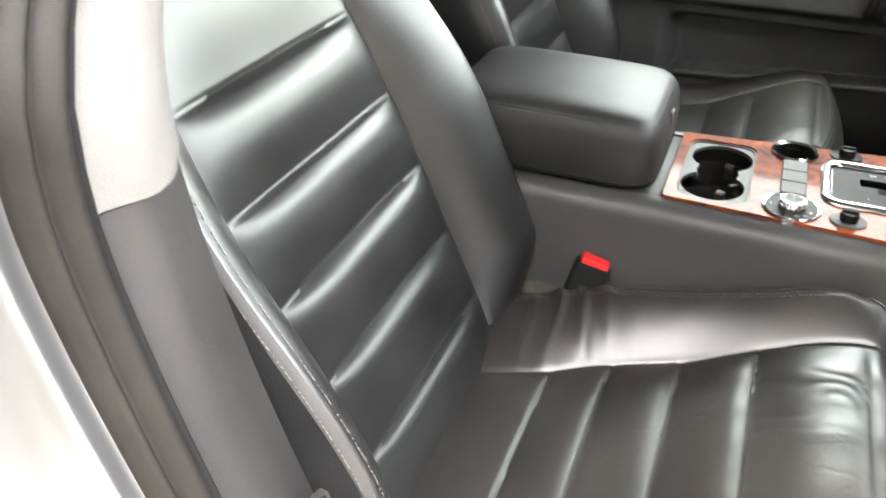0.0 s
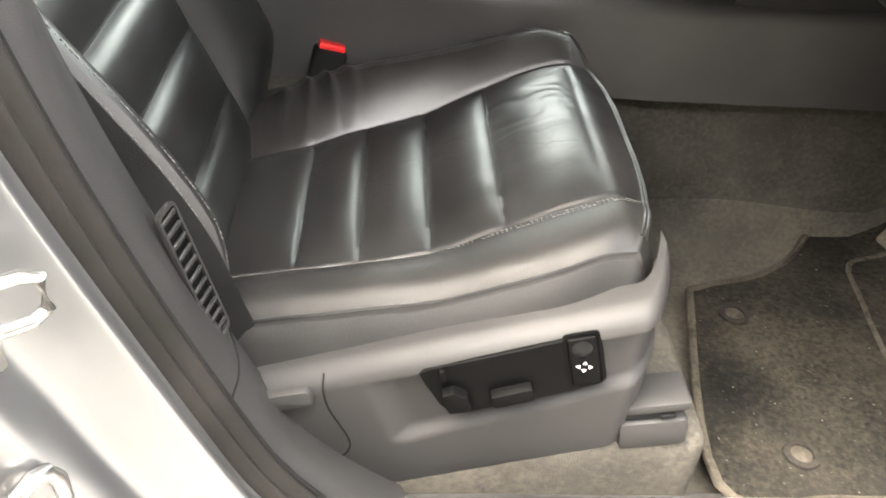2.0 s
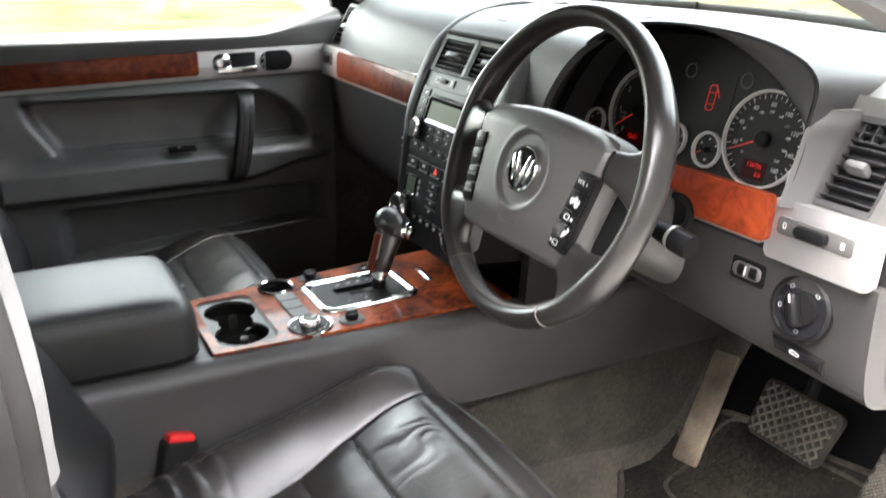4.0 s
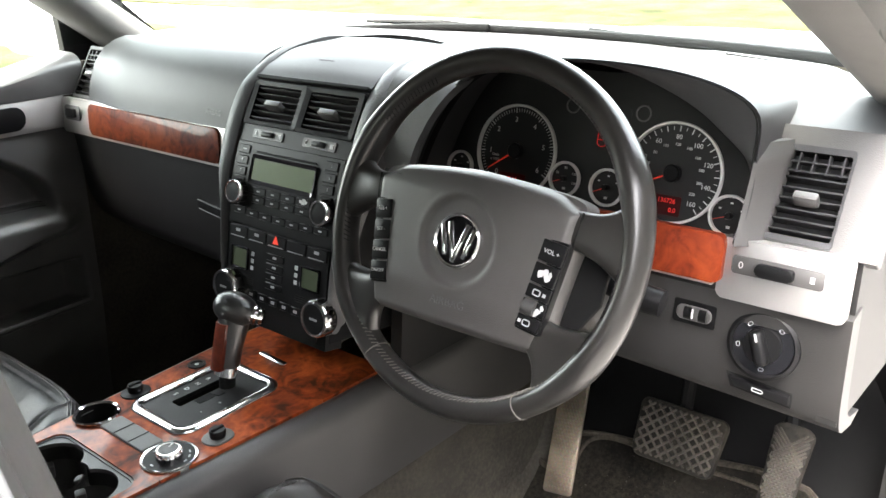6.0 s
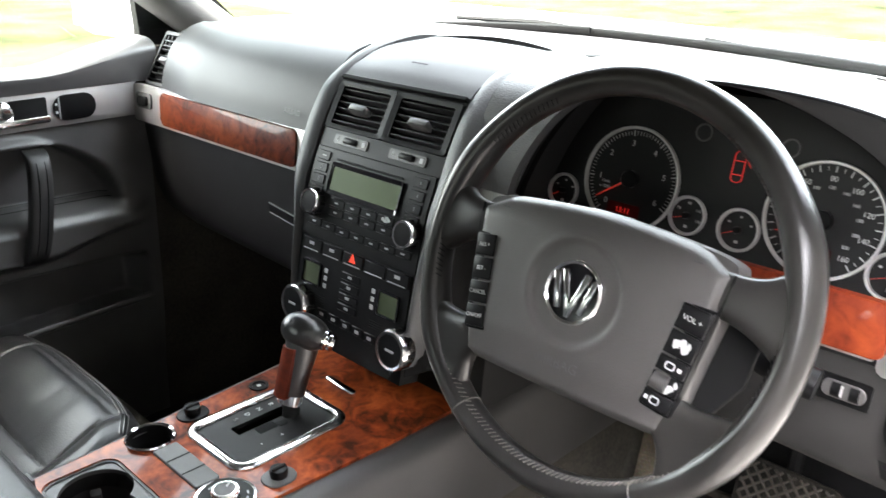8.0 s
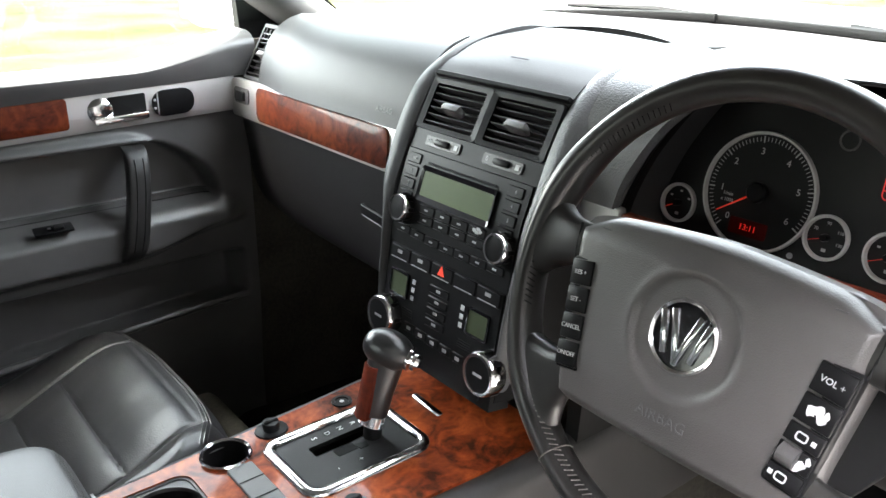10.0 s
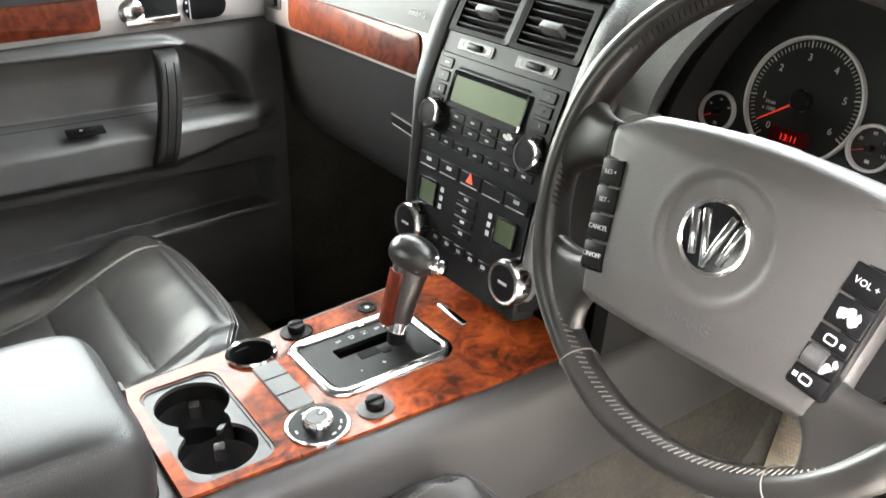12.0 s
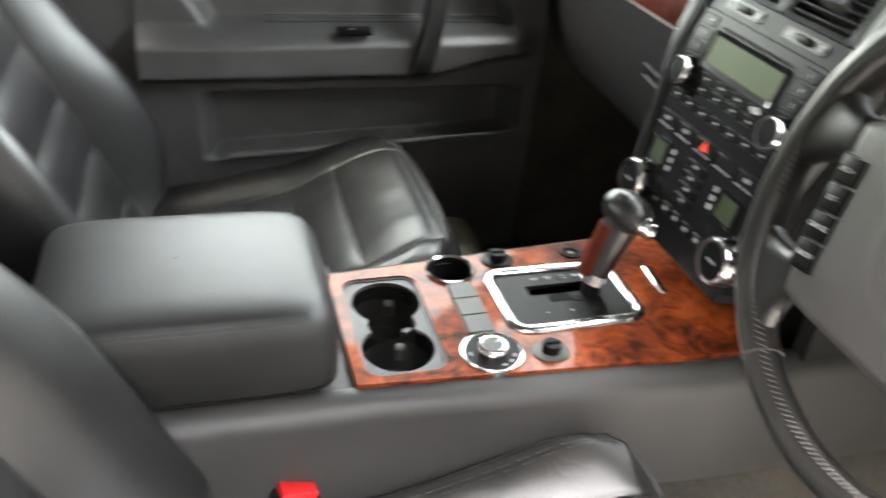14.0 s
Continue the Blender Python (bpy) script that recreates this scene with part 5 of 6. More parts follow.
def vent(name, cx, cy, cz, w, h, tilt, n, turn=0.0, grid_top=False, deep=0.020, border=0.010):
    """A framed air vent with slats and a sliding tab."""
    m = facing(cx, cy, cz, tilt, turn)
    v = thing(name, (cx, cy, cz), "black slatted dashboard air vent", "air vent", "dashboard vents")
    part("frame", ring(rrect(w + border, h + 0.012, 0.004), rrect(w, h, 0.003), 0.004, m @ pose(0, 0, -0.002), 0.003), SOFT if grid_top else BLACK, v)
    part("cavity", joined(plate(rrect(w, h, 0.003), 0.001, 0, 1, m @ pose(0, 0, -deep)), ring(rrect(w + 0.002, h + 0.002, 0.003), rrect(w, h, 0.003), deep, m @ pose(0, 0, -deep))), VOID, v)
    for i in range(n):
        y = h * ((i + 0.5) / n - 0.5)
        if not (grid_top and y > h * 0.27):
            part("slat", rbox(w, 0.0020, deep * 0.8, 0.0008, 1, m @ pose(0, y, -deep * 0.42, -6)), SLAT, v)
    tab = part("tab", rbox(w * 0.34, 0.009, 0.016, 0.0025, 2, m @ pose(0.004, -h * 0.06, 0.004, -20)), GREY, v, "grey sliding tab")
    if grid_top:
        for i in range(5):
            part("fin", rbox(0.0018, h * 0.24, 0.010, 0.0004, 1, m @ pose(w * ((i + 0.5) / 5 - 0.5), h * 0.37, -0.005)), SLAT, v)
        for k in (0.27, 0.38):
            part("fin", rbox(w, 0.0018, 0.010, 0.0004, 1, m @ pose(0, h * k, -0.005)), SLAT, v)
    return v


vent("passenger_vent", 0.818, 0.632, 1.257, 0.070, 0.090, 30, 8, 0, True, 0.011, 0.005)
vent("centre_vent", stack_x(1.262) - 0.001, 0.0548, 1.262, 0.090, 0.052, stack_tilt(1.262), 6, border=0.0195)
vent("centre_vent", stack_x(1.262) - 0.001, -0.0548, 1.262, 0.090, 0.052, stack_tilt(1.262), 6, border=0.0195)
vent("driver_vent", 0.8205, -0.6505, 1.241, 0.068, 0.085, 28.8, 8, 0, True, 0.018, 0.006)


# centre stack
def stack_w(z):
    return curve([(0.90, 0.100), (1.0, 0.106), (1.10, 0.112), (1.20, 0.114), (1.31, 0.112)], z)


def stack_face(u, v, z0=0.955, z1=1.2325):
    z = z0 + (z1 - z0) * u
    return (stack_x(z), stack_w(z) * (1 - 2 * v), z)


centre = thing("centre_stack", (0.72, 0, 0.95), "black centre stack with radio and climate controls", "centre stack", kind="structure")
part("face", sheet(stack_face, 40, 8, (0.03, 0, -0.005)), BLACK, centre, "satin black control panel")
part("upper_face", sheet(lambda u, v: stack_face(u, v, 1.2890, 1.2965), 4, 8, (0.03, 0, -0.005)), BLACK, centre)
part("duct", rbox(0.02, 0.226, 0.09, 0.002, 1, pose(0.812, 0, 1.262, 0, 22, 0)), VOID, centre)


def arch(side):
    """The raised band that frames the stack and runs back along the pod."""
    path = [(0.985, 0.697), (1.03, 0.700), (1.083, 0.707), (1.16, 0.722), (1.20, 0.738), (1.25, 0.760), (1.289, 0.786), (1.3175, 0.822), (1.335, 0.878), (1.3405, 0.955), (1.318, 1.04)]

    def f(u, v):
        k = u * (len(path) - 1)
        z = curve([(i, p[0]) for i, p in enumerate(path)], k)
        x = curve([(i, p[1]) for i, p in enumerate(path)], k)
        inn = stack_w(min(z, 1.31))
        w = 0.004 + 0.008 * step(0.985, 1.03, z) + 0.026 * step(1.08, 1.22, z) + 0.006 * step(0.5, 1, u)
        y = inn + w * v
        n = 0.006 * math.sin(math.pi * min(1.0, v * 1.1 + 0.05)) - 0.006 * step(0.80, 1, v)
        back = step(0.55, 0.75, u)
        z -= 0.004 * back * v + 0.014 * back * v * v
        return (x - n * (1 - back), side * y, z + n * back)
    return f


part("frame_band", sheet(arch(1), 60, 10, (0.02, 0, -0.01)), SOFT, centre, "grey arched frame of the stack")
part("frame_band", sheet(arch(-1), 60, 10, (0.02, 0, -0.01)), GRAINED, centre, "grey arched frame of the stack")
for side in (1, -1):
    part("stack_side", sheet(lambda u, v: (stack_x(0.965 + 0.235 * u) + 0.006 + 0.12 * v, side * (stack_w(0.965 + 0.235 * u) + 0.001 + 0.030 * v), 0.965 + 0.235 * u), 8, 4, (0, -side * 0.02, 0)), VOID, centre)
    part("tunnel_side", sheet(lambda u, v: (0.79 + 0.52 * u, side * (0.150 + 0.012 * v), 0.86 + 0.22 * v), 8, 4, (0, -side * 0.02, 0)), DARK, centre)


def pod(u, v):
    y = 0.1125 * (1 - 2 * v)
    x = curve([(0, 0.790), (0.2, 0.810), (0.5, 0.858), (1, 0.955)], u)
    z = curve([(0, 1.297), (0.2, 1.3115), (0.5, 1.3300), (1, 1.3385)], u)
    return (x, y, z + 0.004 * (1 - (2 * v - 1) ** 2) * step(0, 0.4, u))


part("pod_lid", sheet(pod, 20, 12, (0.01, 0, -0.02)), SOFT, centre, "grey lid of the dashboard tray")
part("pod_gap", rbox(0.222, 0.006, 0.008, 0.001, 1, facing(0.7875, 0, 1.2955, 40)), WIPER_SHADE, centre)
part("pod_slit", sheet(lambda u, v: (0.957 + 0.016 * math.sin(math.pi * v) + 0.002 * u, 0.124 * (1 - 2 * v), 1.326 + (0.0115 + 0.0085 * math.sin(math.pi * v)) * u), 3, 30, (0.004, 0, 0)), WIPER_SHADE, centre, "dark slit behind the tray lid")
part("pod_rim", sheet(lambda u, v: (0.9592 + 0.016 * math.sin(math.pi * v) + 0.12 * u, 0.124 * (1 - 2 * v), 1.3380 + 0.0085 * math.sin(math.pi * v) * (1 - u) ** 1.5 - 0.008 * u), 12, 30, (0, 0, -0.004)), SOFT, centre, "grey rim behind the tray lid")
part("lid_mark", rbox(0.028, 0.0012, 0.0006, 0, 1, facing(0.822, 0.004, 1.3225, 58)), BLACK, centre)
for y, mirrored in ((0.052, 1), (-0.052, -1)):
    w = part("vent_thumbwheel", plate(rrect(0.064, 0.013, 0.003), 0.002, 0.0005, 1, on_stack(y, 1.222)), PLASTIC, centre)
    part("wheel", rbox(0.026, 0.008, 0.008, 0.003, 2, on_stack(y, 1.222, 0.002)), BLACK, w)
    words("vent_zero", "0", 0.008, on_stack(y + 0.024, 1.222, 0.002), GREYPRINT, w)
    part("vent_mark", rbox(0.006, 0.006, 0.0006, 0, 1, on_stack(y - 0.025, 1.222, 0.0025)), GREYPRINT, w)

# radio
radio = thing("car_radio", (0.73, 0, 1.12), "black car radio with a green display and chrome ringed knobs", "car radio")
part("fascia", sheet(lambda u, v: (stack_x(1.098 + 0.112 * u) - 0.003, 0.108 * (1 - 2 * v), 1.098 + 0.112 * u), 10, 4, (0.008, 0, 0)), BLACK, radio)
part("disc_slot", rbox(0.122, 0.003, 0.002, 0.0005, 1, on_stack(0.003, 1.198, 0.004)), VOID, radio)
scr = part("display_bezel", ring(rrect(0.132, 0.042, 0.004), rrect(0.124, 0.030, 0.002), 0.003, on_stack(0.003, 1.1755, 0.003), 0.001), GLOSS, radio)
part("display", plate(rrect(0.124, 0.030, 0.002), 0.0008, 0, 1, on_stack(0.003, 1.1755, 0.003)), LCD, radio, "unlit green display")
for side in (1, -1):
    for i in range(4):
        k = part("preset_button", rbox(0.024, 0.0125, 0.004, 0.001, 1, on_stack(side * 0.089 + 0.002, 1.199 - 0.0145 * i, 0.0026)), BLACK, radio)
        if side > 0 and i > 0:
            words("button_print", "x321"[i], 0.006, on_stack(side * 0.089, 1.199 - 0.0145 * i, 0.0046), GREYPRINT, k)
        elif side < 0 and i < 3:
            words("button_print", "645"[i], 0.006, on_stack(side * 0.089, 1.199 - 0.0145 * i, 0.0046), GREYPRINT, k)
        else:
            part("button_mark", rbox(0.008, 0.0015, 0.0006, 0, 1, on_stack(side * 0.089, 1.199 - 0.0145 * i, 0.0050)), GREYPRINT, k)
for row, z in enumerate((1.147, 1.135)):
    for i in range(4):
        k = part("radio_button", rbox(0.0285, 0.0105, 0.004, 0.001, 1, on_stack(0.046 - 0.0305 * i, z, 0.0026)), BLACK, radio)
        if (row, i) == (0, 3):
            for dx, dz in ((-0.004, 0.001), (0.001, -0.001), (0.006, 0.001), (0.002, 0.003)):
                part("worn_patch", patch(0.008, 0.005, on_stack(0.046 - 0.0305 * i - dx, z + dz, 0.0048), dx), WHITE, k, "rubbed white patch")
        else:
            part("button_mark", rbox(0.006, 0.002, 0.0006, 0, 1, on_stack(0.046 - 0.0305 * i, z, 0.0050)), GREYPRINT, k)
for i, z in enumerate((1.120, 1.119, 1.118, 1.118, 1.118, 1.119, 1.120)):
    k = part("band_button", rbox(0.027, 0.010, 0.004, 0.001, 1, on_stack(0.084 - 0.028 * i, z - 0.004, 0.0026)), BLACK, radio)
    part("button_mark", rbox(0.006, 0.002, 0.0006, 0, 1, on_stack(0.084 - 0.028 * i, z - 0.004, 0.0050)), GREYPRINT, k)


def ringed_knob(y, z, r, depth, parent, name):
    m = on_stack(y, z, 0.001)
    k = part(name, lathe([(r * 0.92, 0), (r, depth * 0.25), (r, depth * 0.85), (r * 0.93, depth), (r * 0.80, depth), (r * 0.78, depth * 0.9)], 36, m), CHROME, parent, "chrome ringed black knob")
    part("knob_face", lathe([(r * 0.79, depth * 0.5), (r * 0.79, depth * 0.93), (0, depth * 0.97)], 32, m), BLACK, k)
    for a in range(0, 360, 45):
        part("knob_notch", rbox(0.005, 0.0015, depth * 0.5, 0.0005, 1, m @ pose(0, 0, depth * 0.45, 0, 0, a) @ pose(0, r, 0)), BLACK, k)
    return k


ringed_knob(0.087, 1.141, 0.0175, 0.017, radio, "volume_knob")
ringed_knob(-0.090, 1.141, 0.0175, 0.017, radio, "tuning_knob")

# climate control
climate = thing("climate_control", (0.70, 0, 1.0), "black climate panel with two large chrome dials", "climate control")
part("fascia", sheet(lambda u, v: (stack_x(0.962 + 0.132 * u) - 0.003, (0.104 - 0.018 * step(0.35, 0, u)) * (1 - 2 * v), 0.962 + 0.132 * u), 12, 6, (0.008, 0, 0)), BLACK, climate)
for i in range(5):
    k = part("switch", rbox(0.039, 0.017, 0.005, 0.0012, 1, on_stack(0.082 - 0.041 * i, 1.085, 0.0026)), BLACK, climate)
    part("switch_line", rbox(0.030, 0.001, 0.0006, 0, 1, on_stack(0.082 - 0.041 * i, 1.0785, 0.0056)), GREYPRINT, k)
    if i == 2:
        part("hazard_mark", plate([(-0.006, -0.005), (0.006, -0.005), (0, 0.007)], 0.0006, 0, 1, on_stack(0.0, 1.087, 0.0054)), HAZARD, k, "red hazard triangle")
    elif i in (0, 1, 4):
        part("switch_mark", rbox(0.009, 0.004, 0.0006, 0, 1, on_stack(0.082 - 0.041 * i, 1.087, 0.0054)), GREYPRINT, k)
for y in (0.075, -0.073):
    d = part("temperature_display", plate(rrect(0.032, 0.027, 0.002), 0.0015, 0, 1, on_stack(y, 1.049, 0.003)), LCDDIM, climate, "unlit green display")
    part("display_frame", ring(rrect(0.037, 0.032, 0.003), rrect(0.032, 0.027, 0.002), 0.003, on_stack(y, 1.049, 0.003)), GLOSS, d)
    for j in range(3):
        part("symbol", rbox(0.006, 0.006, 0.0006, 0.0002, 1, on_stack(y - 0.028 if y > 0 else y + 0.028, 1.059 - 0.010 * j, 0.0045)), WHITE if y < 0 else GREYPRINT, d)
for i in range(4):
    k = part("mode_button", rbox(0.036, 0.010, 0.004, 0.001, 1, on_stack(0.0, 1.062 - 0.0135 * i, 0.0026)), BLACK, climate)
    part("button_mark", rbox(0.007, 0.003, 0.0006, 0, 1, on_stack(0, 1.0625 - 0.0135 * i, 0.0050)), GREYPRINT, k)
for i in range(5):
    k = part("fan_button", rbox(0.021, 0.012, 0.004, 0.001, 1, on_stack(0.046 - 0.0235 * i, 1.001 - 0.0006 * i, 0.0026)), BLACK, climate)
    part("button_mark", rbox(0.007, 0.004, 0.0006, 0, 1, on_stack(0.046 - 0.0235 * i, 1.001 - 0.0006 * i, 0.0050)), GREYPRINT, k)
for y in (0.055, -0.055):
    for j in range(4):
        part("grille_line", rbox(0.022, 0.001, 0.0008, 0, 1, on_stack(y, 1.022 - 0.003 * j, 0.0035)), VOID, climate)
for y in (0.087, -0.103):
    k = ringed_knob(y, 1.006, 0.0255, 0.022, climate, "temperature_dial")
    part("knob_print", rbox(0.014, 0.003, 0.0004, 0, 1, on_stack(y, 1.006, 0.0227)), GREYPRINT, k)


# instrument binnacle
CLX = 0.868
cluster = thing("instrument_cluster", (CLX, -0.4, 1.15), "black instrument cluster with silver ringed dials and red needles", "instrument cluster")
part("backplate", plate(rrect(0.430, 0.175, 0.05, 6), 0.004, 0, 1, facing(CLX + 0.004, -0.392, 1.245, 12)), DIAL, cluster)


def dial_at(y, z, r):
    return facing(CLX + (z - 1.23) * 0.21, y, z, 12)


def gauge(name, y, z, r, label, a0, a1, ticks, minor, numbers, needle, nr=0.80, size=0.011, tick_mat=WHITE):
    m = dial_at(y, z, r)
    g = part(name, lathe([(r, 0), (r, 0.007), (r - 0.0006, 0.0085), (r - 0.0024, 0.0085), (r - 0.0032, 0.003)], 56, m), RING, cluster, label)
    part("dial_face", lathe([(r * 0.945, 0.0), (r * 0.945, 0.0035), (0, 0.0035)], 48, m), DIAL, g)
    at = lambda a, q: pose(0, 0, 0.0038, 0, 0, a) @ pose(0, q, 0)
    n = ticks * minor
    marks = []
    for i in range(n + 1):
        a = a0 + (a1 - a0) * i / n
        long = i % minor == 0
        marks.append(rbox(r * (0.020 if long else 0.010), r * (0.11 if long else 0.07), 0.0004, 0, 1, m @ at(a, r * 0.87)))
    part("scale_print", joined(*marks), tick_mat, g)
    for k, s in enumerate(numbers):
        if s:
            a = radians(a0 + (a1 - a0) * k / (len(numbers) - 1))
            words("number", s, size, m @ pose(-math.sin(a) * r * nr * 0.86, math.cos(a) * r * nr * 0.86, 0.0036), tick_mat, g, 0.0003)
    part("needle", plate([(-0.016 * r, 0), (0.016 * r, 0), (0.008 * r, 0.78 * r), (-0.008 * r, 0.78 * r)], 0.001, 0, 1, m @ pose(0, 0, 0.007, 0, 0, needle)), NEEDLE, g, "red needle")
    part("hub", lathe([(0.17 * r, 0.004), (0.17 * r, 0.010), (0.14 * r, 0.012), (0, 0.012)], 24, m), BLACK, g)
    return g, m


tach, tm = gauge("rev_counter", -0.290, 1.226, 0.0585, "silver ringed rev counter", 138, -120, 6, 10, ["0", "1", "2", "3", "4", "5", "6"], 125, 0.78, 0.0090)
part("clock_window", plate(rrect(0.040, 0.016, 0.002), 0.0005, 0, 1, tm @ pose(-0.002, -0.036, 0.0038)), GLOWDIM, tach)
words("clock_digits", "13:11", 0.0085, tm @ pose(-0.002, -0.036, 0.0043), GLOW, tach)
words("unit_print", "1/min", 0.005, tm @ pose(-0.031, -0.008, 0.0036), WHITE, tach)
words("unit_print", "x 1000", 0.005, tm @ pose(-0.031, -0.014, 0.0036), WHITE, tach)
speed, sm2 = gauge("speedometer", -0.4985, 1.2295, 0.0570, "silver ringed speedometer", 140, -140, 16, 2, ["", "", "20", "", "40", "", "60", "", "80", "", "100", "", "120", "", "140", "", "160"], 115, 0.82, 0.0074)
part("trip_window", plate(rrect(0.034, 0.022, 0.002), 0.0005, 0, 1, sm2 @ pose(-0.002, -0.036, 0.0038)), GLOWDIM, speed)
words("trip_digits", "136726", 0.0072, sm2 @ pose(-0.002, -0.031, 0.0043), GLOW, speed)
words("trip_digits", "0.0", 0.0072, sm2 @ pose(0.006, -0.041, 0.0043), GLOW, speed)
for i in range(11):
    a = radians(128 - 25.6 * i)
    words("inner_number", str(20 + 20 * i), 0.0045, sm2 @ pose(-math.sin(a) * 0.032, math.cos(a) * 0.032, 0.0036), WHITE, speed, 0.0003)
for nm, y, z, r, nd in (("oil_gauge", -0.2065, 1.196, 0.0205, 120), ("temperature_gauge", -0.3645, 1.203, 0.0212, 110), ("fuel_gauge", -0.4215, 1.2015, 0.0224, 115), ("volt_gauge", -0.569, 1.195, 0.0228, 110)):
    g, m = gauge(nm, y, z, r, "small silver ringed gauge", 110, -110, 4, 2, [], nd)
    part("symbol", rbox(0.004, 0.0028, 0.0005, 0, 1, m @ pose(0, -r * 0.55, 0.0038)), WHITE, g)
    if nm == "temperature_gauge":
        for a, s in ((62, "70"), (4, "90"), (-58, "110"), (-108, "130")):
            words("number", s, 0.0042, m @ pose(-math.sin(radians(a)) * r * 0.62, math.cos(radians(a)) * r * 0.62, 0.0036), WHITE, g, 0.0003)
        continue
    for a in (60, 0, -60):
        part("number_mark", rbox(0.0028, 0.0018, 0.0005, 0, 1, m @ pose(-math.sin(radians(a)) * r * 0.6, math.cos(radians(a)) * r * 0.6, 0.0038)), WHITE, g)
for y in (-0.361, -0.452):
    part("sensor_ring", lathe([(0.0095, 0), (0.0095, 0.004), (0.0078, 0.004), (0.0078, 0.002), (0, 0.002)], 24, dial_at(y, 1.289, 0.01)), GREY, cluster)
part("info_display", plate(rrect(0.066, 0.062, 0.004), 0.001, 0, 1, dial_at(-0.405, 1.262, 0) @ pose(0, 0, 0.003)), DIAL, cluster, "dark display with a red car outline")
dm = dial_at(-0.406, 1.262, 0) @ pose(0, 0, 0.0042)
part("car_outline", ring(rrect(0.0125, 0.032, 0.005, 5), rrect(0.0109, 0.0304, 0.0042, 5), 0.0005, dm), GLOW, cluster)
for dz, w in ((0.006, 0.011), (-0.008, 0.011)):
    part("outline_bar", rbox(w, 0.0009, 0.0005, 0, 1, dm @ pose(0, dz, 0)), GLOW, cluster)
part("open_door_mark", rbox(0.0009, 0.011, 0.0005, 0, 1, dm @ pose(0.0095, 0.006, 0, 0, 0, 30)), GLOW, cluster)
part("stem_mark", lathe([(0.003, 0), (0.003, 0.001), (0, 0.001)], 12, dial_at(-0.336, 1.178, 0) @ pose(0, 0, 0.004)), GREYPRINT, cluster)

# hood over the cluster: an arch from lip to dashboard top
LIP = [(-0.188, 1.165), (-0.194, 1.21), (-0.216, 1.268), (-0.255, 1.320), (-0.33, 1.346), (-0.44, 1.352), (-0.54, 1.343), (-0.599, 1.319), (-0.608, 1.275), (-0.608, 1.225), (-0.602, 1.195)]


def lip(v):
    k = v * (len(LIP) - 1)
    return curve([(i, p[0]) for i, p in enumerate(LIP)], k), curve([(i, p[1]) for i, p in enumerate(LIP)], k)


def lip_x(z):
    return 0.772 + 0.20 * (z - 1.165)


def hood_in(u, v):
    y, z = inner_lip(v)
    cy, cz = -0.395, 1.24
    s = 1 - 0.03 * u
    wide = 1 + 0.13 * u if y > cy else s
    return (lip_x(z) + 0.008 + (CLX + 0.012 + (z - 1.23) * 0.2 - lip_x(z)) * u, cy + (y - cy) * wide, cz + (z - cz) * s)


def hood_out(u, v):
    y, z = lip(v)
    cy, cz = -0.395, 1.24
    g = 1 + 0.035 * math.sin(min(1.0, u * 4) * math.pi / 2)
    x = lip_x(z) - 0.004 * math.sin(min(1.0, u * 4) * math.pi) + 0.26 * max(0.0, u - 0.08)
    zz = cz + (z - cz) * g
    return (x, cy + (y - cy) * g, zz - 0.030 * step(0.3, 1, u) * max(0.0, (zz - 1.30) / 0.05))


INNER = LIP[:5] + [(-0.44, 1.346), (-0.525, 1.320), (-0.577, 1.288), (-0.603, 1.262), (-0.606, 1.221), (-0.6015, 1.195)]


def inner_lip(v):
    k = v * (len(INNER) - 1)
    return curve([(i, p[0]) for i, p in enumerate(INNER)], k), curve([(i, p[1]) for i, p in enumerate(INNER)], k)


def visor(u, v):
    """The leaf-shaped face of the hood between its upper seam and the opening."""
    v = 0.38 + 0.60 * v
    (ya, za), (yb, zb) = lip(v), inner_lip(v)
    z = za + (zb - za) * u
    return (lip_x(z) - 0.003 + 0.012 * u * u, ya + (yb - ya) * u, z)


part("visor_face", sheet(visor, 10, 50, (0.012, 0, 0.002)), SOFT, dash, "dark leaf-shaped face of the instrument hood")
part("visor_seam", tube([Vector(visor(0.0, i / 50)) + Vector((-0.001, 0, 0.0006)) for i in range(51)], 0.0009, 5), VOID, dash)
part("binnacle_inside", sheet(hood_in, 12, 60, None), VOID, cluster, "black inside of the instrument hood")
hood = part("instrument_hood", sheet(hood_out, 24, 60, (0, 0, -0.002)), SOFT, dash, "grey soft instrument hood")

# dash to the left of the cluster, between it and the stack
def flank(u, v):
    """Grained panel that rises beside the instruments and rolls over into the dashboard's top."""
    x = curve([(0, 0.768), (0.25, 0.770), (0.5, 0.784), (0.68, 0.808), (0.82, 0.850), (1, 0.955)], u)
    z = curve([(0, 1.204), (0.25, 1.246), (0.5, 1.292), (0.68, 1.319), (0.82, 1.331), (1, 1.328)], u)
    return (x, -0.142 - (0.050 + 0.058 * min(1.0, u / 0.66) ** 1.4) * v, z)


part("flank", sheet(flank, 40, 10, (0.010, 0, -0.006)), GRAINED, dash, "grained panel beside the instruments")

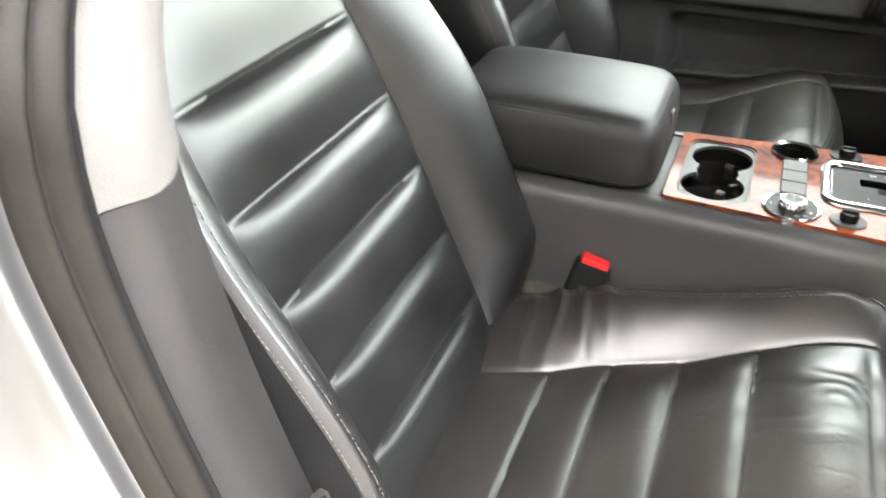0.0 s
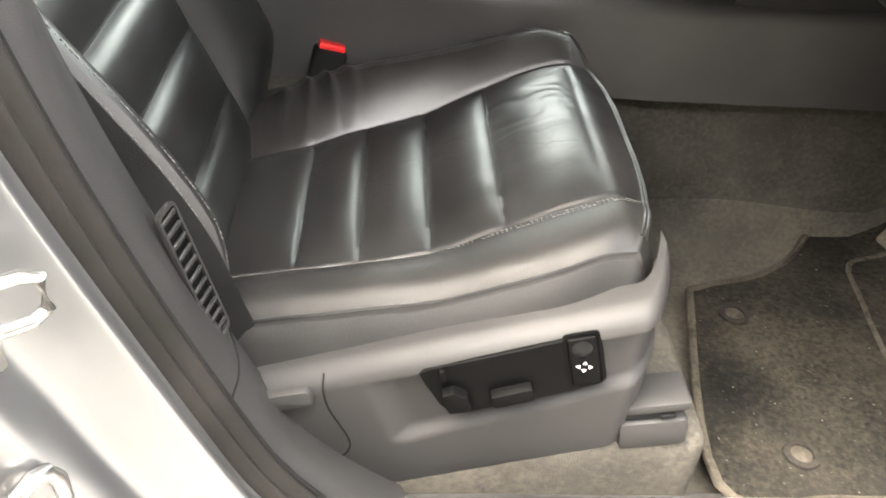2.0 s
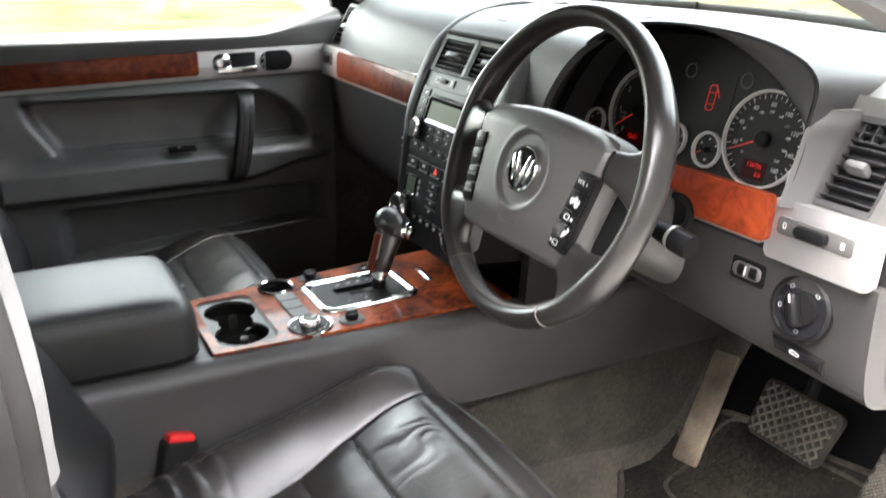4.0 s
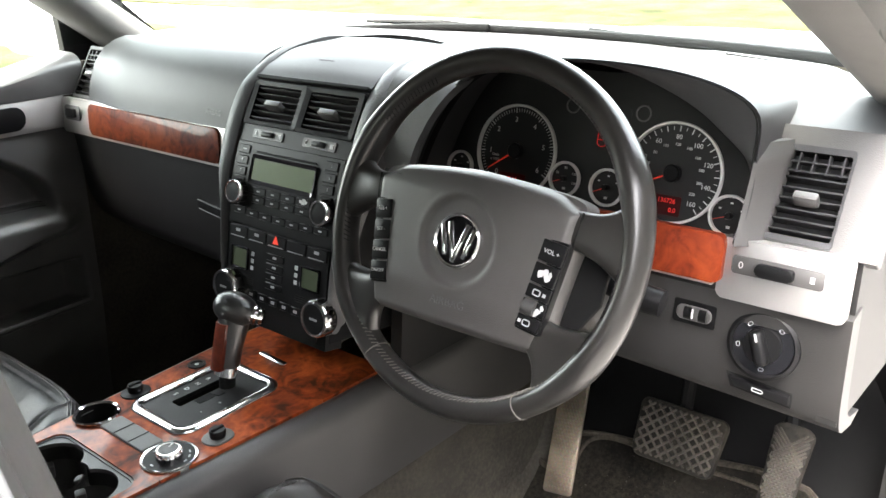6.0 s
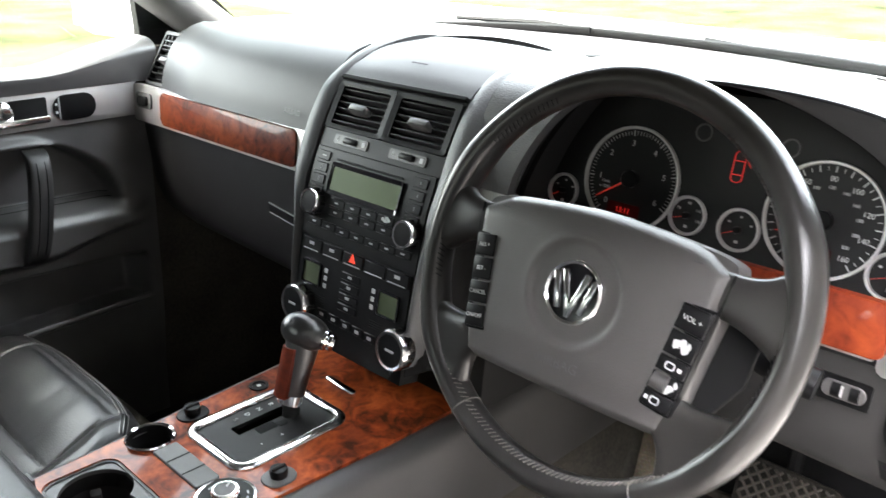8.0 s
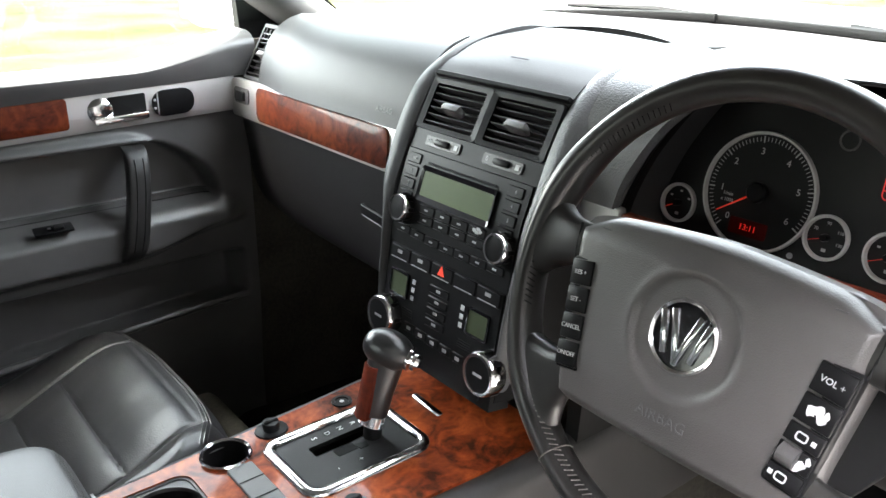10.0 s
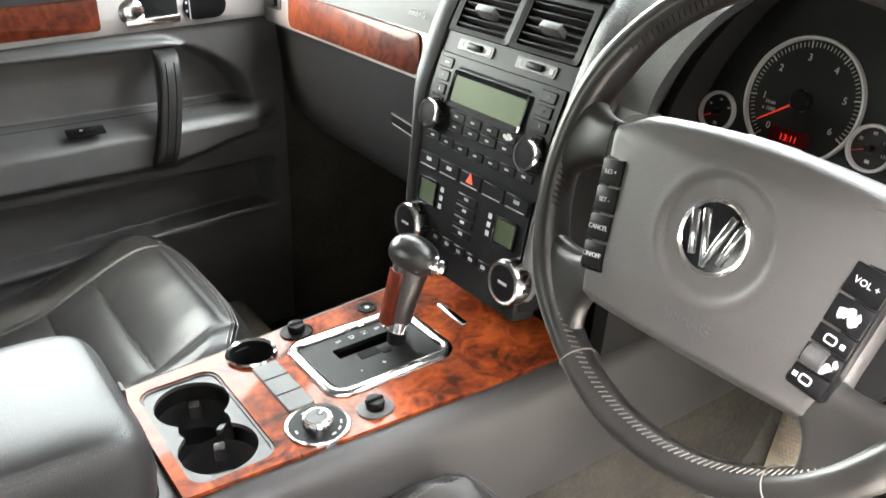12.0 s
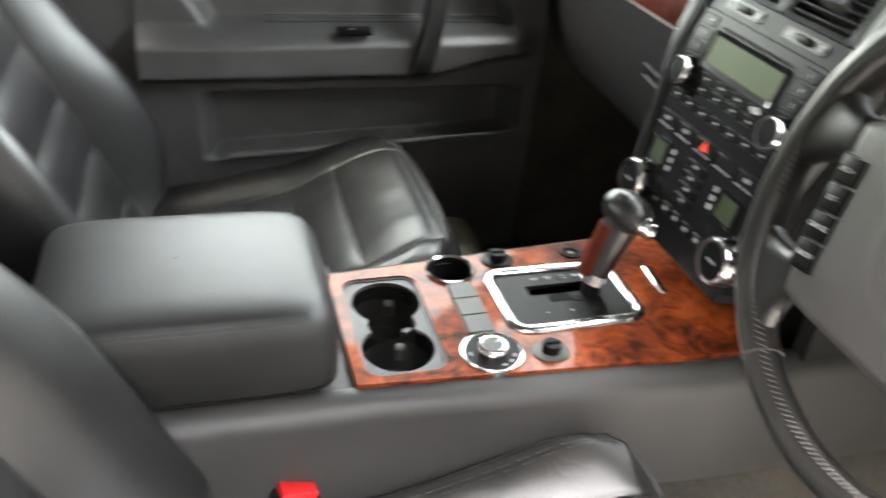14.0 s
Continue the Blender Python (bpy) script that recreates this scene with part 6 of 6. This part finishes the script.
# driver's side trim
part("silver_trim_bridge", dash_strip(-0.128, -0.198, 1.146, 1.203, 0.782, 0.012, 0.004), SILVER, dash, "satin silver strip")
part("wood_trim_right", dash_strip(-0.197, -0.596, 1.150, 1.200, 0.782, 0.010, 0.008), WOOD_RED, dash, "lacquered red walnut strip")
part("silver_trim_right", dash_strip(-0.590, -0.712, 1.134, 1.197, 0.794, 0.014, 0.006), SILVER, dash, "satin silver panel below the vent")
part("silver_trim_edge", dash_strip(-0.30, -0.588, 1.1465, 1.150, 0.786, 0.012, 0.002), SILVER, dash)
tw = part("vent_wheel_right", dash_strip(-0.604, -0.690, 1.164, 1.182, 0.7795, 0.002, 0.003), PLASTIC, dash)
part("wheel", dash_strip(-0.628, -0.664, 1.167, 1.179, 0.7775, 0.007, 0.004), BLACK, tw)
words("vent_zero", "0", 0.010, facing(0.7775, -0.613, 1.173, 3), WHITE, tw)
part("vent_mark", rbox(0.004, 0.006, 0.0006, 0, 1, facing(0.777, -0.680, 1.173, 3)), WHITE, tw)
part("vent_surround", ring(rrect(0.128, 0.122, 0.003), rrect(0.074, 0.091, 0.003, 4, -0.0135, -0.006), 0.02, facing(0.8245, -0.664, 1.247, 28.8) @ pose(0, 0, -0.019)), PLASTIC, dash, "grey plastic round the outer vent")
part("vent_post", sheet(lambda u, v: (lip_x(1.192 + 0.096 * u) - 0.006 + (0.020 + 0.022 * u) * v ** 1.3 + 0.022 * step(0.75, 1, u) ** 2, -0.6050 - 0.006 * u - 0.020 * v, 1.192 + 0.096 * u), 16, 10, (0.02, 0, 0)), PLASTIC, dash, "grey upright between the instruments and the outer vent")
part("vent_top", sheet(lambda u, v: (0.866 + 0.10 * u, -0.585 - 0.145 * v, 1.2985 + (top_z(0.96, -0.585 - 0.145 * v) + 0.003 - 1.2985) * math.sin(u * math.pi / 2)), 8, 8, (0, 0, -0.03)), SOFT, dash)


def knee(u, v):
    y = -0.300 - 0.418 * v
    x = curve([(0, 0.788), (0.3, 0.790), (0.75, 0.798), (0.9, 0.815), (1, 0.86)], u)
    z = curve([(0, 1.138), (0.3, 1.10), (0.75, 1.045), (0.9, 1.022), (1, 1.012)], u)
    return (x, y, z - 0.016 * v * u)


low = part("lower_panel", sheet(knee, 24, 24, (0.03, 0, 0.005)), KNEE, dash, "grey lower dashboard panel")
part("end_panel", sheet(lambda u, v: (0.800 + 0.20 * v, -0.716 - 0.006 * v, 1.02 + 0.18 * u), 6, 6, (0, 0.02, 0)), DARK, dash)
part("under_panel", sheet(lambda u, v: (0.84 + 0.46 * u, -0.16 - 0.55 * v, 1.013 - 0.03 * u), 4, 4, (0, 0, 0.02)), WIPER_SHADE, dash)
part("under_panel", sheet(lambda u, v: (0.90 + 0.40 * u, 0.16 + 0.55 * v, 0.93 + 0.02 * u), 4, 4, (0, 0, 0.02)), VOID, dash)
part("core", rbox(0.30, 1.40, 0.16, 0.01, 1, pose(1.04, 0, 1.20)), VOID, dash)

ls = thing("light_switch", (0.784, -0.641, 1.09), "round black rotary headlight switch", "switch")
lm = facing(0.7905, -0.641, 1.091, 8)
part("bezel", lathe([(0.036, 0), (0.0355, 0.005), (0.032, 0.007), (0.030, 0.004)], 44, lm), BLACK, ls)
part("face", lathe([(0.0305, 0.0), (0.0305, 0.004), (0, 0.0045)], 40, lm), GLOSS, ls)
kn = part("knob", lathe([(0.019, 0.004), (0.0185, 0.008), (0, 0.009)], 32, lm), BLACK, ls)
part("knob_bar", rbox(0.013, 0.036, 0.016, 0.005, 3, lm @ pose(0, 0, 0.014, 0, 0, 20)), BLACK, kn)
part("knob_mark", rbox(0.002, 0.008, 0.0006, 0, 1, lm @ pose(-0.003, 0.011, 0.0222, 0, 0, 20)), WHITE, kn)
for a in (38, 0, -40, 100, 185):
    part("symbol", ring(rrect(0.0052, 0.0038, 0.0015), rrect(0.0041, 0.0027, 0.0010), 0.0004, lm @ pose(0, 0, 0.0043, 0, 0, a) @ pose(0, 0.0245, 0)), GREYPRINT, ls)
dm2 = facing(0.789, -0.568, 1.106, 5)
dim = thing("dimmer_switch", (0.789, -0.568, 1.106), "small black thumbwheel switch panel", "switch")
part("frame", plate(rrect(0.046, 0.026, 0.003), 0.002, 0.0006, 1, dm2), BLACK, dim)
part("insert", plate(rrect(0.038, 0.016, 0.007), 0.004, 0.001, 1, dm2), PLASTIC, dim)
for dx in (-0.006, 0.010):
    part("thumbwheel", lathe([(0.009, -0.004), (0.009, 0.004), (0, 0.004)], 20, dm2 @ pose(dx, 0, -0.002, 0, 90, 0)), BLACK, dim)
part("mark", rbox(0.0015, 0.010, 0.001, 0, 1, dm2 @ pose(-0.001, 0, 0.0045)), WHITE, dim)
pb = thing("parking_brake_release", (0.795, -0.645, 1.04), "black parking brake release handle", "handle")
pm = facing(0.799, -0.640, 1.040, -8)
part("pocket", plate([(-0.036, 0.012), (0.034, 0.006), (0.032, -0.014), (-0.030, -0.008)], 0.003, 0.001, 1, pm), VOID, pb)
part("lever", plate([(-0.030, 0.008), (0.031, 0.003), (0.031, -0.008), (-0.024, -0.003)], 0.008, 0.002, 2, pm), BLACK, pb)
part("symbol", ring(rrect(0.012, 0.0045, 0.002), rrect(0.010, 0.003, 0.0012), 0.0004, pm @ pose(0.0, 0.0, 0.0081, 0, 0, -5)), WHITE, pb)

part("demister_slit", sheet(lambda u, v: (1.156 - 0.075 * u + 0.003 * v, -0.434 - 0.118 * u, top_z(1.12, -0.5) + 0.0008), 8, 1, (0, 0, -0.004)), VOID, dash)


# ---- steering wheel ----
wheel = thing("steering_wheel", (0.60, -0.40, 1.20), "four-spoke leather steering wheel with worn shiny rim", "steering wheel")
WT = 19.0
WM = facing(0.602, -0.4020, 1.200, WT)


def on_wheel(x, y, z=0.0):
    return WM @ pose(x, y, z)


def wp(x, y, z=0.0):
    return WM @ Vector((x, y, z))


RR, RT, RY = 0.1715, 0.0128, 0.0095
ZR = -0.0225
face_n = (WM.to_3x3() @ Vector((0, 0, 1)))


def rim_radius(a):
    """Half the rim's width at angle a: swollen into thumb rests above the upper spokes."""
    return RT + 0.0018 * sum(math.exp(-((a - c + 180) % 360 - 180) ** 2 / 150.0) for c in (24, 156, -33, 213))


part("rim", tube([wp(RR * math.cos(2 * math.pi * i / 120), RY + RR * math.sin(2 * math.pi * i / 120), ZR) for i in range(120)], [rim_radius(3.0 * i) for i in range(120)], 20, closed=True, up=tuple(face_n), flat=1.3), RIM_LEATHER, wheel, "worn black leather rim")
def cross_stitches(a0, a1, gap=1.7):
    """Slanting stitches over the seam on the inner side of the rim."""
    out = []
    for k in range(int((a1 - a0) / gap)):
        a, e = radians(a0 + gap * k), radians(a0 + gap * (k + 0.62))
        q0, q1 = RR - RT * 0.70, RR - RT * 0.92
        out.append(tube([wp(q0 * math.cos(a), RY + q0 * math.sin(a), ZR + 0.0134), wp(q1 * math.cos(e), RY + q1 * math.sin(e), ZR + 0.0070)], 0.00055, 5))
    return joined(*out)


for a0, a1 in ((221, 319), (20, 62), (118, 160), (-16, 2), (178, 196)):
    part("rim_thread", cross_stitches(a0, a1), THREAD if a0 > 200 else BLACK, wheel)
for a in (238, 302):
    c = Vector((RR * math.cos(radians(a)), RY + RR * math.sin(radians(a)), ZR))
    d = Vector((math.cos(radians(a)), math.sin(radians(a)), 0))
    part("rim_seam", tube([WM @ (c + d * (RT + 0.0004) * math.cos(t) + Vector((0, 0, 1)) * (RT * 1.3 + 0.0004) * math.sin(t)) for t in (2 * math.pi * i / 24 for i in range(24))], 0.0007, 5, closed=True), THREAD, wheel)


PAD_W = [(-0.086, 0.088), (-0.0845, 0.097), (-0.080, 0.1025), (-0.06, 0.1045), (0.0, 0.1130), (0.03, 0.1180), (0.044, 0.1195), (0.052, 0.1190), (0.0585, 0.113), (0.0635, 0.090), (0.068, 0.045), (0.070, 0.012)]


def pad_mesh():
    """The airbag cover: broad, narrowing to the foot, a shallow dish round the emblem."""
    ease = lambda s: 0.5 - 0.5 * math.cos(math.pi * s)

    def f(u, v):
        y = -0.086 + 0.1565 * (0.35 * u + 0.65 * ease(u))
        w = curve(PAD_W, y)
        x = w * (2 * (0.5 * v + 0.5 * ease(v)) - 1)
        top = 0.0705 - 0.0065 * (x / 0.088) ** 2 - 0.009 * step(0.085, 0.12, abs(x))
        d = min(0.9 * (w - abs(x)), y + 0.086, top - y)
        z = -0.003 + 0.0075 * (1 - (x / 0.12) ** 2) - 0.0085 * max(0.0, 1 - max(0.0, d) / 0.009) ** 2
        z -= 0.006 * step(-0.045, -0.086, y) + 0.008 * step(0.040, 0.0705, y)
        r = math.hypot(x, y)
        z -= 0.0030 * step(0.046, 0.040, r) - 0.0008 * math.exp(-((r - 0.046) / 0.004) ** 2)
        return WM @ Vector((x, y, z))
    return sheet(f, 96, 96, face_n * -0.026)


part("airbag_pad", pad_mesh(), PAD, wheel, "grey grained airbag cover", sharp=60)
words("airbag_mark", "AIRBAG", 0.012, on_wheel(0.002, -0.060, 0.0026), FAINT, wheel)
for x in (-0.092, 0.092):
    part("horn_mark", rbox(0.008, 0.0012, 0.0005, 0, 1, on_wheel(x, 0.052, -0.0022)), FAINT, wheel)
em = part("emblem", lathe([(0.0270, -0.004), (0.0270, 0.0015), (0.0255, 0.0030), (0.0236, 0.0015)], 56, on_wheel(0, 0, 0.003)), CHROME, wheel, "round chrome emblem")
part("emblem_field", lathe([(0.0240, -0.002), (0.0240, 0.0005), (0, 0.0012)], 40, on_wheel(0, 0, 0.003)), GLOSS, em)
for x, y, ln, a in ((-0.0150, -0.001, 0.031, 15), (-0.0052, -0.002, 0.040, 17), (0.0052, -0.002, 0.040, -17), (0.0150, -0.001, 0.031, -15)):
    part("emblem_bar", rbox(0.0050, ln, 0.0022, 0.0009, 2, on_wheel(x, y, 0.0044) @ pose(0, 0, 0, 0, 0, a)), CHROME, em)


def spoke(a0, a1, b0, b1, flare):
    """A padded arm from the edge a0-a1 of the cover to the stretch b0-b1 of the rim, given as places on the wheel."""
    a0, a1, b0, b1 = (Vector((*p, 0)) for p in (a0, a1, b0, b1))

    def f(u, v):
        k = u ** flare
        mid = (a0 + a1) / 2 * (1 - u) + (b0 + b1) / 2 * u
        half = (a1 - a0) / 2 * (1 - k) + (b1 - b0) / 2 * k
        t = 2 * math.pi * v
        th = 0.0105 + 0.003 * u
        z = -0.0165 + (ZR + 0.0165) * step(0, 1, u)
        return WM @ (mid + half * math.copysign(abs(math.cos(t)) ** 0.6, math.cos(t)) + Vector((0, 0, z + th * math.copysign(abs(math.sin(t)) ** 0.8, math.sin(t)))))
    return sheet(lambda v, u: f(u, v), 32, 18, close_u=True)


for side in (-1, 1):
    flip = lambda x, y: (side * x, y)
    part("upper_spoke", spoke(flip(0.108, 0.016), flip(0.112, 0.052), flip(0.168, -0.012), flip(0.160, 0.072), 2.6), RIM_LEATHER, wheel, "dark grey leather spoke", sharp=60)
    part("lower_spoke", spoke(flip(0.088, -0.083), flip(0.102, -0.050), flip(0.097, -0.128), flip(0.163, -0.048), 1.8), RIM_LEATHER, wheel, "dark grey leather spoke", sharp=60)
    part("spoke_seam", tube([wp(side * 0.1205, 0.050, -0.0075), wp(side * 0.1185, 0.030, -0.0068), wp(side * 0.1165, 0.018, -0.0075)], 0.0012, 6), VOID, wheel)
    part("spoke_seam", tube([wp(side * 0.1045, -0.060, -0.009), wp(side * 0.1045, -0.078, -0.0115), wp(side * 0.101, -0.086, -0.015)], 0.0012, 6), VOID, wheel)

for side in (-1, 1):
    part("back_cover", plate([(side * x, y) for x, y in ((0.080, -0.070), (0.118, -0.062), (0.138, -0.030), (0.140, 0.005), (0.120, 0.030), (0.080, 0.030))], 0.004, 0.001, 1, on_wheel(0, 0, -0.046)), VOID, wheel)
# switch blocks on the wheel
for side in (-1, 1):
    bx, by, bw = (0.0975, -0.0215, 0.0270) if side > 0 else (-0.0955, -0.0175, 0.0240)
    bm0 = on_wheel(bx, by, -0.0105) @ pose(0, 0, 0, 0, side * 3, 0) @ pose(0, 0, 0, 0, 0, side * -8.2)
    blk = part("switch_block", plate(rrect(bw, 0.088, 0.003), 0.010, 0.0015, 2, bm0), BLACK, wheel, "black wheel switch block")
    names = ("RES +", "SET -", "CANCEL", "ON/OFF") if side < 0 else ("VOL +", "", "", "", "")
    n = len(names)
    hts = [0.0212] * 4 if side < 0 else [0.0215, 0.0205, 0.0140, 0.0150, 0.0140]
    y = 0.0425
    for i, s in enumerate(names):
        h = hts[i]
        y -= h / 2
        k = part("wheel_button", rbox(bw - 0.003, h - 0.0016, 0.004, 0.001, 2, bm0 @ pose(0, y, 0.0105)), BLACK, blk)
        if s:
            words("button_print", s, 0.0058 if side > 0 else 0.0050, bm0 @ pose(0, y, 0.0126), WHITE, k)
        elif i == 1:
            for dx, dy, w in ((-0.004, 0, 0.006), (0.001, 0.002, 0.008), (0.004, -0.002, 0.006), (0.006, 0.001, 0.004)):
                part("worn_patch", patch(w * 1.2, 0.008, bm0 @ pose(dx, y + dy, 0.0130), dx), WHITE, k, "rubbed white patch")
        elif i == 3:
            part("thumbwheel", lathe([(0.007, -0.006), (0.007, 0.006), (0, 0.006)], 20, bm0 @ pose(-0.003, y, 0.0115, 0, 90, 0)), PLASTIC, k)
            for dx, dy, w in ((0.006, -0.001, 0.007), (0.009, 0.003, 0.004), (0.004, -0.004, 0.005)):
                part("worn_patch", patch(w * 1.1, 0.006, bm0 @ pose(dx, y + dy, 0.0130), dx), WHITE, k, "rubbed white patch")
        else:
            part("button_mark", ring(rrect(0.008, 0.006, 0.002), rrect(0.006, 0.004, 0.001), 0.0004, bm0 @ pose(-0.001, y, 0.013)), WHITE, k)
            part("button_mark", rbox(0.003, 0.003, 0.0004, 0, 1, bm0 @ pose(0.007 if i == 2 else -0.008, y, 0.0132)), WHITE, k)
        y -= h / 2

# column shroud and stalks
col = thing("steering_column", (0.74, -0.40, 1.10), "dark plastic steering column shroud with stalks", "steering column")


def shroud(u, v):
    t = 2 * math.pi * v
    x = 0.640 + 0.19 * u
    cz = 1.160 - 0.49 * (0.600 - x) * -1 * -1 - 0.0
    cz = 1.175 - 0.42 * (x - 0.64)
    ry, rz = 0.062 + 0.016 * u, 0.045 + 0.030 * u
    return (x, -0.40 + ry * math.copysign(abs(math.cos(t)) ** 0.6, math.cos(t)), cz + rz * math.copysign(abs(math.sin(t)) ** 0.7, math.sin(t)))


part("shroud", sheet(lambda v, u: shroud(u, v), 36, 14, close_u=True), PLASTIC, col, sharp=60)
st = part("stalk", tube([(0.700, -0.445, 1.148), (0.694, -0.49, 1.156), (0.692, -0.525, 1.155), (0.692, -0.550, 1.152)], [0.011, 0.010, 0.011, 0.0125], 14), BLACK, col, "black column stalk")
part("stalk_knob", tube([(0.692, -0.550, 1.152), (0.6945, -0.572, 1.149)], [0.0135, 0.0130], 18), BLACK, st)
part("stalk_ring", tube([(0.692, -0.5465, 1.1523), (0.692, -0.5500, 1.1520)], 0.0138, 18), SILVER, st)
part("stalk", tube([(0.700, -0.345, 1.150), (0.700, -0.30, 1.150), (0.700, -0.245, 1.146)], [0.011, 0.009, 0.012], 14, flat=0.7), BLACK, col, "black column stalk")
ign = part("ignition_lock", lathe([(0.024, 0), (0.024, 0.006), (0.019, 0.008), (0.016, 0.004), (0, 0.004)], 28, facing(0.770, -0.474, 1.147, 10)), BLACK, col)

part("footwell_shade", sheet(lambda u, v: (1.150 + 0.25 * u, -0.715 + 0.555 * v, 0.514 + 0.30 * step(1.10, 1.42, 1.150 + 0.25 * u) + 0.05 * u), 14, 6, (0, 0, -0.006)), WIPER_SHADE, shell, "black sheet standing in for the shade on the bulkhead")

# ---- pedals ----
def pedal(name, cx, cy, cz, w, h, lean, label, flare=0.0):
    p = thing(name, (cx, cy, cz), label, "pedal", "pedals")
    m = facing(cx, cy, cz, lean)
    o = [(x * (1 + flare * y / h), y) for x, y in rrect(w, h, 0.014, 4)]
    part("pad", plate(o, 0.012, 0.003, 2, m), PEDAL, p)
    ribs = []
    n = 7
    for s in (1, -1):
        for i in range(-n, n + 1):
            c = i * w / n * 0.9
            pts = []
            for k in range(41):
                t = -1 + 2 * k / 40
                x, y = c + t * h * 0.62, s * t * h * 0.62
                if abs(x) < w * 0.47 * (1 + flare * y / h) and abs(y) < h * 0.46:
                    pts.append((x, y))
            if len(pts) > 3:
                (xa, ya), (xb, yb) = pts[0], pts[-1]
                ln = math.hypot(xb - xa, yb - ya)
                ribs.append(rbox(ln, 0.0034, 0.005, 0.001, 1, m @ pose((xa + xb) / 2, (ya + yb) / 2, 0.0125, 0, 0, math.degrees(math.atan2(yb - ya, xb - xa)))))
    part("ribs", joined(*ribs), TREAD, p, "raised diamond tread")
    part("lever", tube([(cx + 0.01, cy, cz), (cx + 0.05, cy + 0.01, cz + 0.08), (cx + 0.12, cy + 0.02, cz + 0.22)], 0.010, 8), VOID, p)


pedal("brake_pedal", 1.09, -0.450, 0.764, 0.133, 0.092, 30, "dusty black brake pedal with a diamond tread", 0.1)
pedal("accelerator_pedal", 1.10, -0.603, 0.755, 0.050, 0.150, 35, "dusty black accelerator pedal with a diamond tread", 0.3)
fr = thing("footrest", (1.15, -0.22, 0.55), "worn dusty metal footrest plate", "footrest")
fm = facing(1.165, -0.215, 0.645, 32, 0) @ pose(0, 0, 0, 0, 0, 9)
part("plate", plate(rrect(0.055, 0.215, 0.006), 0.006, 0.002, 2, fm), FOOTREST, fr)
part("tread", joined(*[lathe([(0.0022, 0), (0.0018, 0.0015), (0, 0.002)], 6, fm @ pose(-0.021 + 0.006 * i + 0.003 * (j % 2), -0.098 + 0.006 * j, 0.006)) for i in range(8) for j in range(33)]), FOOTREST, fr)
fr["kind"] = "thing"

# ---- floor mat ----
mat_ob = thing("floor_mat", (0.9, -0.4, 0.53), "dusty black carpet mat with bound edge and heel pad", "floor mat")
MATO = [(0.715, -0.66), (0.765, -0.36), (0.79, -0.318), (0.88, -0.290), (0.95, -0.245), (1.00, -0.185), (1.03, -0.138), (1.065, -0.116), (1.13, -0.112), (1.150, -0.15), (1.145, -0.20), (1.20, -0.215), (1.22, -0.40), (1.22, -0.64), (1.0, -0.675), (0.85, -0.68)]


def smooth_loop(pts, n=6):
    out = []
    k = len(pts)
    for i in range(k):
        p0, p1, p2, p3 = pts[i - 1], pts[i], pts[(i + 1) % k], pts[(i + 2) % k]
        for j in range(n):
            t = j / n
            out.append(tuple(0.5 * ((2 * p1[c]) + (-p0[c] + p2[c]) * t + (2 * p0[c] - 5 * p1[c] + 4 * p2[c] - p3[c]) * t * t + (-p0[c] + 3 * p1[c] - 3 * p2[c] + p3[c]) * t ** 3) for c in (0, 1)))
    return out


def mat_z(x):
    return 0.532 + 0.20 * step(1.06, 1.36, x)


loop = smooth_loop(MATO)
mbm = plate(loop, 0.008, 0.002, 1)
bmesh.ops.triangulate(mbm, faces=[f for f in mbm.faces if len(f.verts) > 4])
for i in range(19):
    bmesh.ops.bisect_plane(mbm, geom=mbm.verts[:] + mbm.edges[:] + mbm.faces[:], plane_co=(0.75 + 0.025 * i, 0, 0), plane_no=(1, 0, 0))
for v in mbm.verts:
    v.co.z += mat_z(v.co.x)
part("carpet", mbm, MAT, mat_ob)
part("binding", tube([(x, y, mat_z(x) + 0.006) for x, y in loop], 0.006, 8, closed=True), BINDING, mat_ob, "dusty bound edge")
heel = smooth_loop([(1.003, -0.60), (1.010, -0.46), (1.026, -0.34), (1.046, -0.252), (1.12, -0.24), (1.20, -0.25), (1.21, -0.40), (1.205, -0.60), (1.10, -0.64)], 8)
part("heel_pad_edge", tube([(x, y, mat_z(x) + 0.008) for x, y in heel], 0.004, 6, closed=True), BINDING, mat_ob, "dusty rim of the heel pad")
for gx2, gy2 in ((0.822, -0.376), (0.826, -0.620)):
    g = part("grommet", lathe([(0.022, 0.0), (0.021, 0.005), (0.014, 0.006), (0.013, 0.003)], 28, pose(gx2, gy2, mat_z(gx2) + 0.007)), PEDAL, mat_ob, "round plastic mat fixing")
    part("grommet_pin", lathe([(0.0135, 0.002), (0.010, 0.005), (0, 0.006)], 20, pose(gx2, gy2, mat_z(gx2) + 0.007)), BINDING, g)
mat2 = thing("floor_mat", (0.9, 0.4, 0.53), "dark carpet mat in the passenger footwell", "floor mat")
loop2 = [(x, -y) for x, y in loop][::-1]
mbm = plate(loop2, 0.008, 0.002, 1)
bmesh.ops.triangulate(mbm, faces=[f for f in mbm.faces if len(f.verts) > 4])
for i in range(19):
    bmesh.ops.bisect_plane(mbm, geom=mbm.verts[:] + mbm.edges[:] + mbm.faces[:], plane_co=(0.75 + 0.025 * i, 0, 0), plane_no=(1, 0, 0))
for v in mbm.verts:
    v.co.z += mat_z(v.co.x)
part("carpet", mbm, MAT, mat2)
part("grommet", lathe([(0.022, 0.0), (0.021, 0.005), (0.014, 0.006), (0, 0.004)], 28, pose(0.822, 0.376, mat_z(0.8) + 0.007)), GREY, mat2)
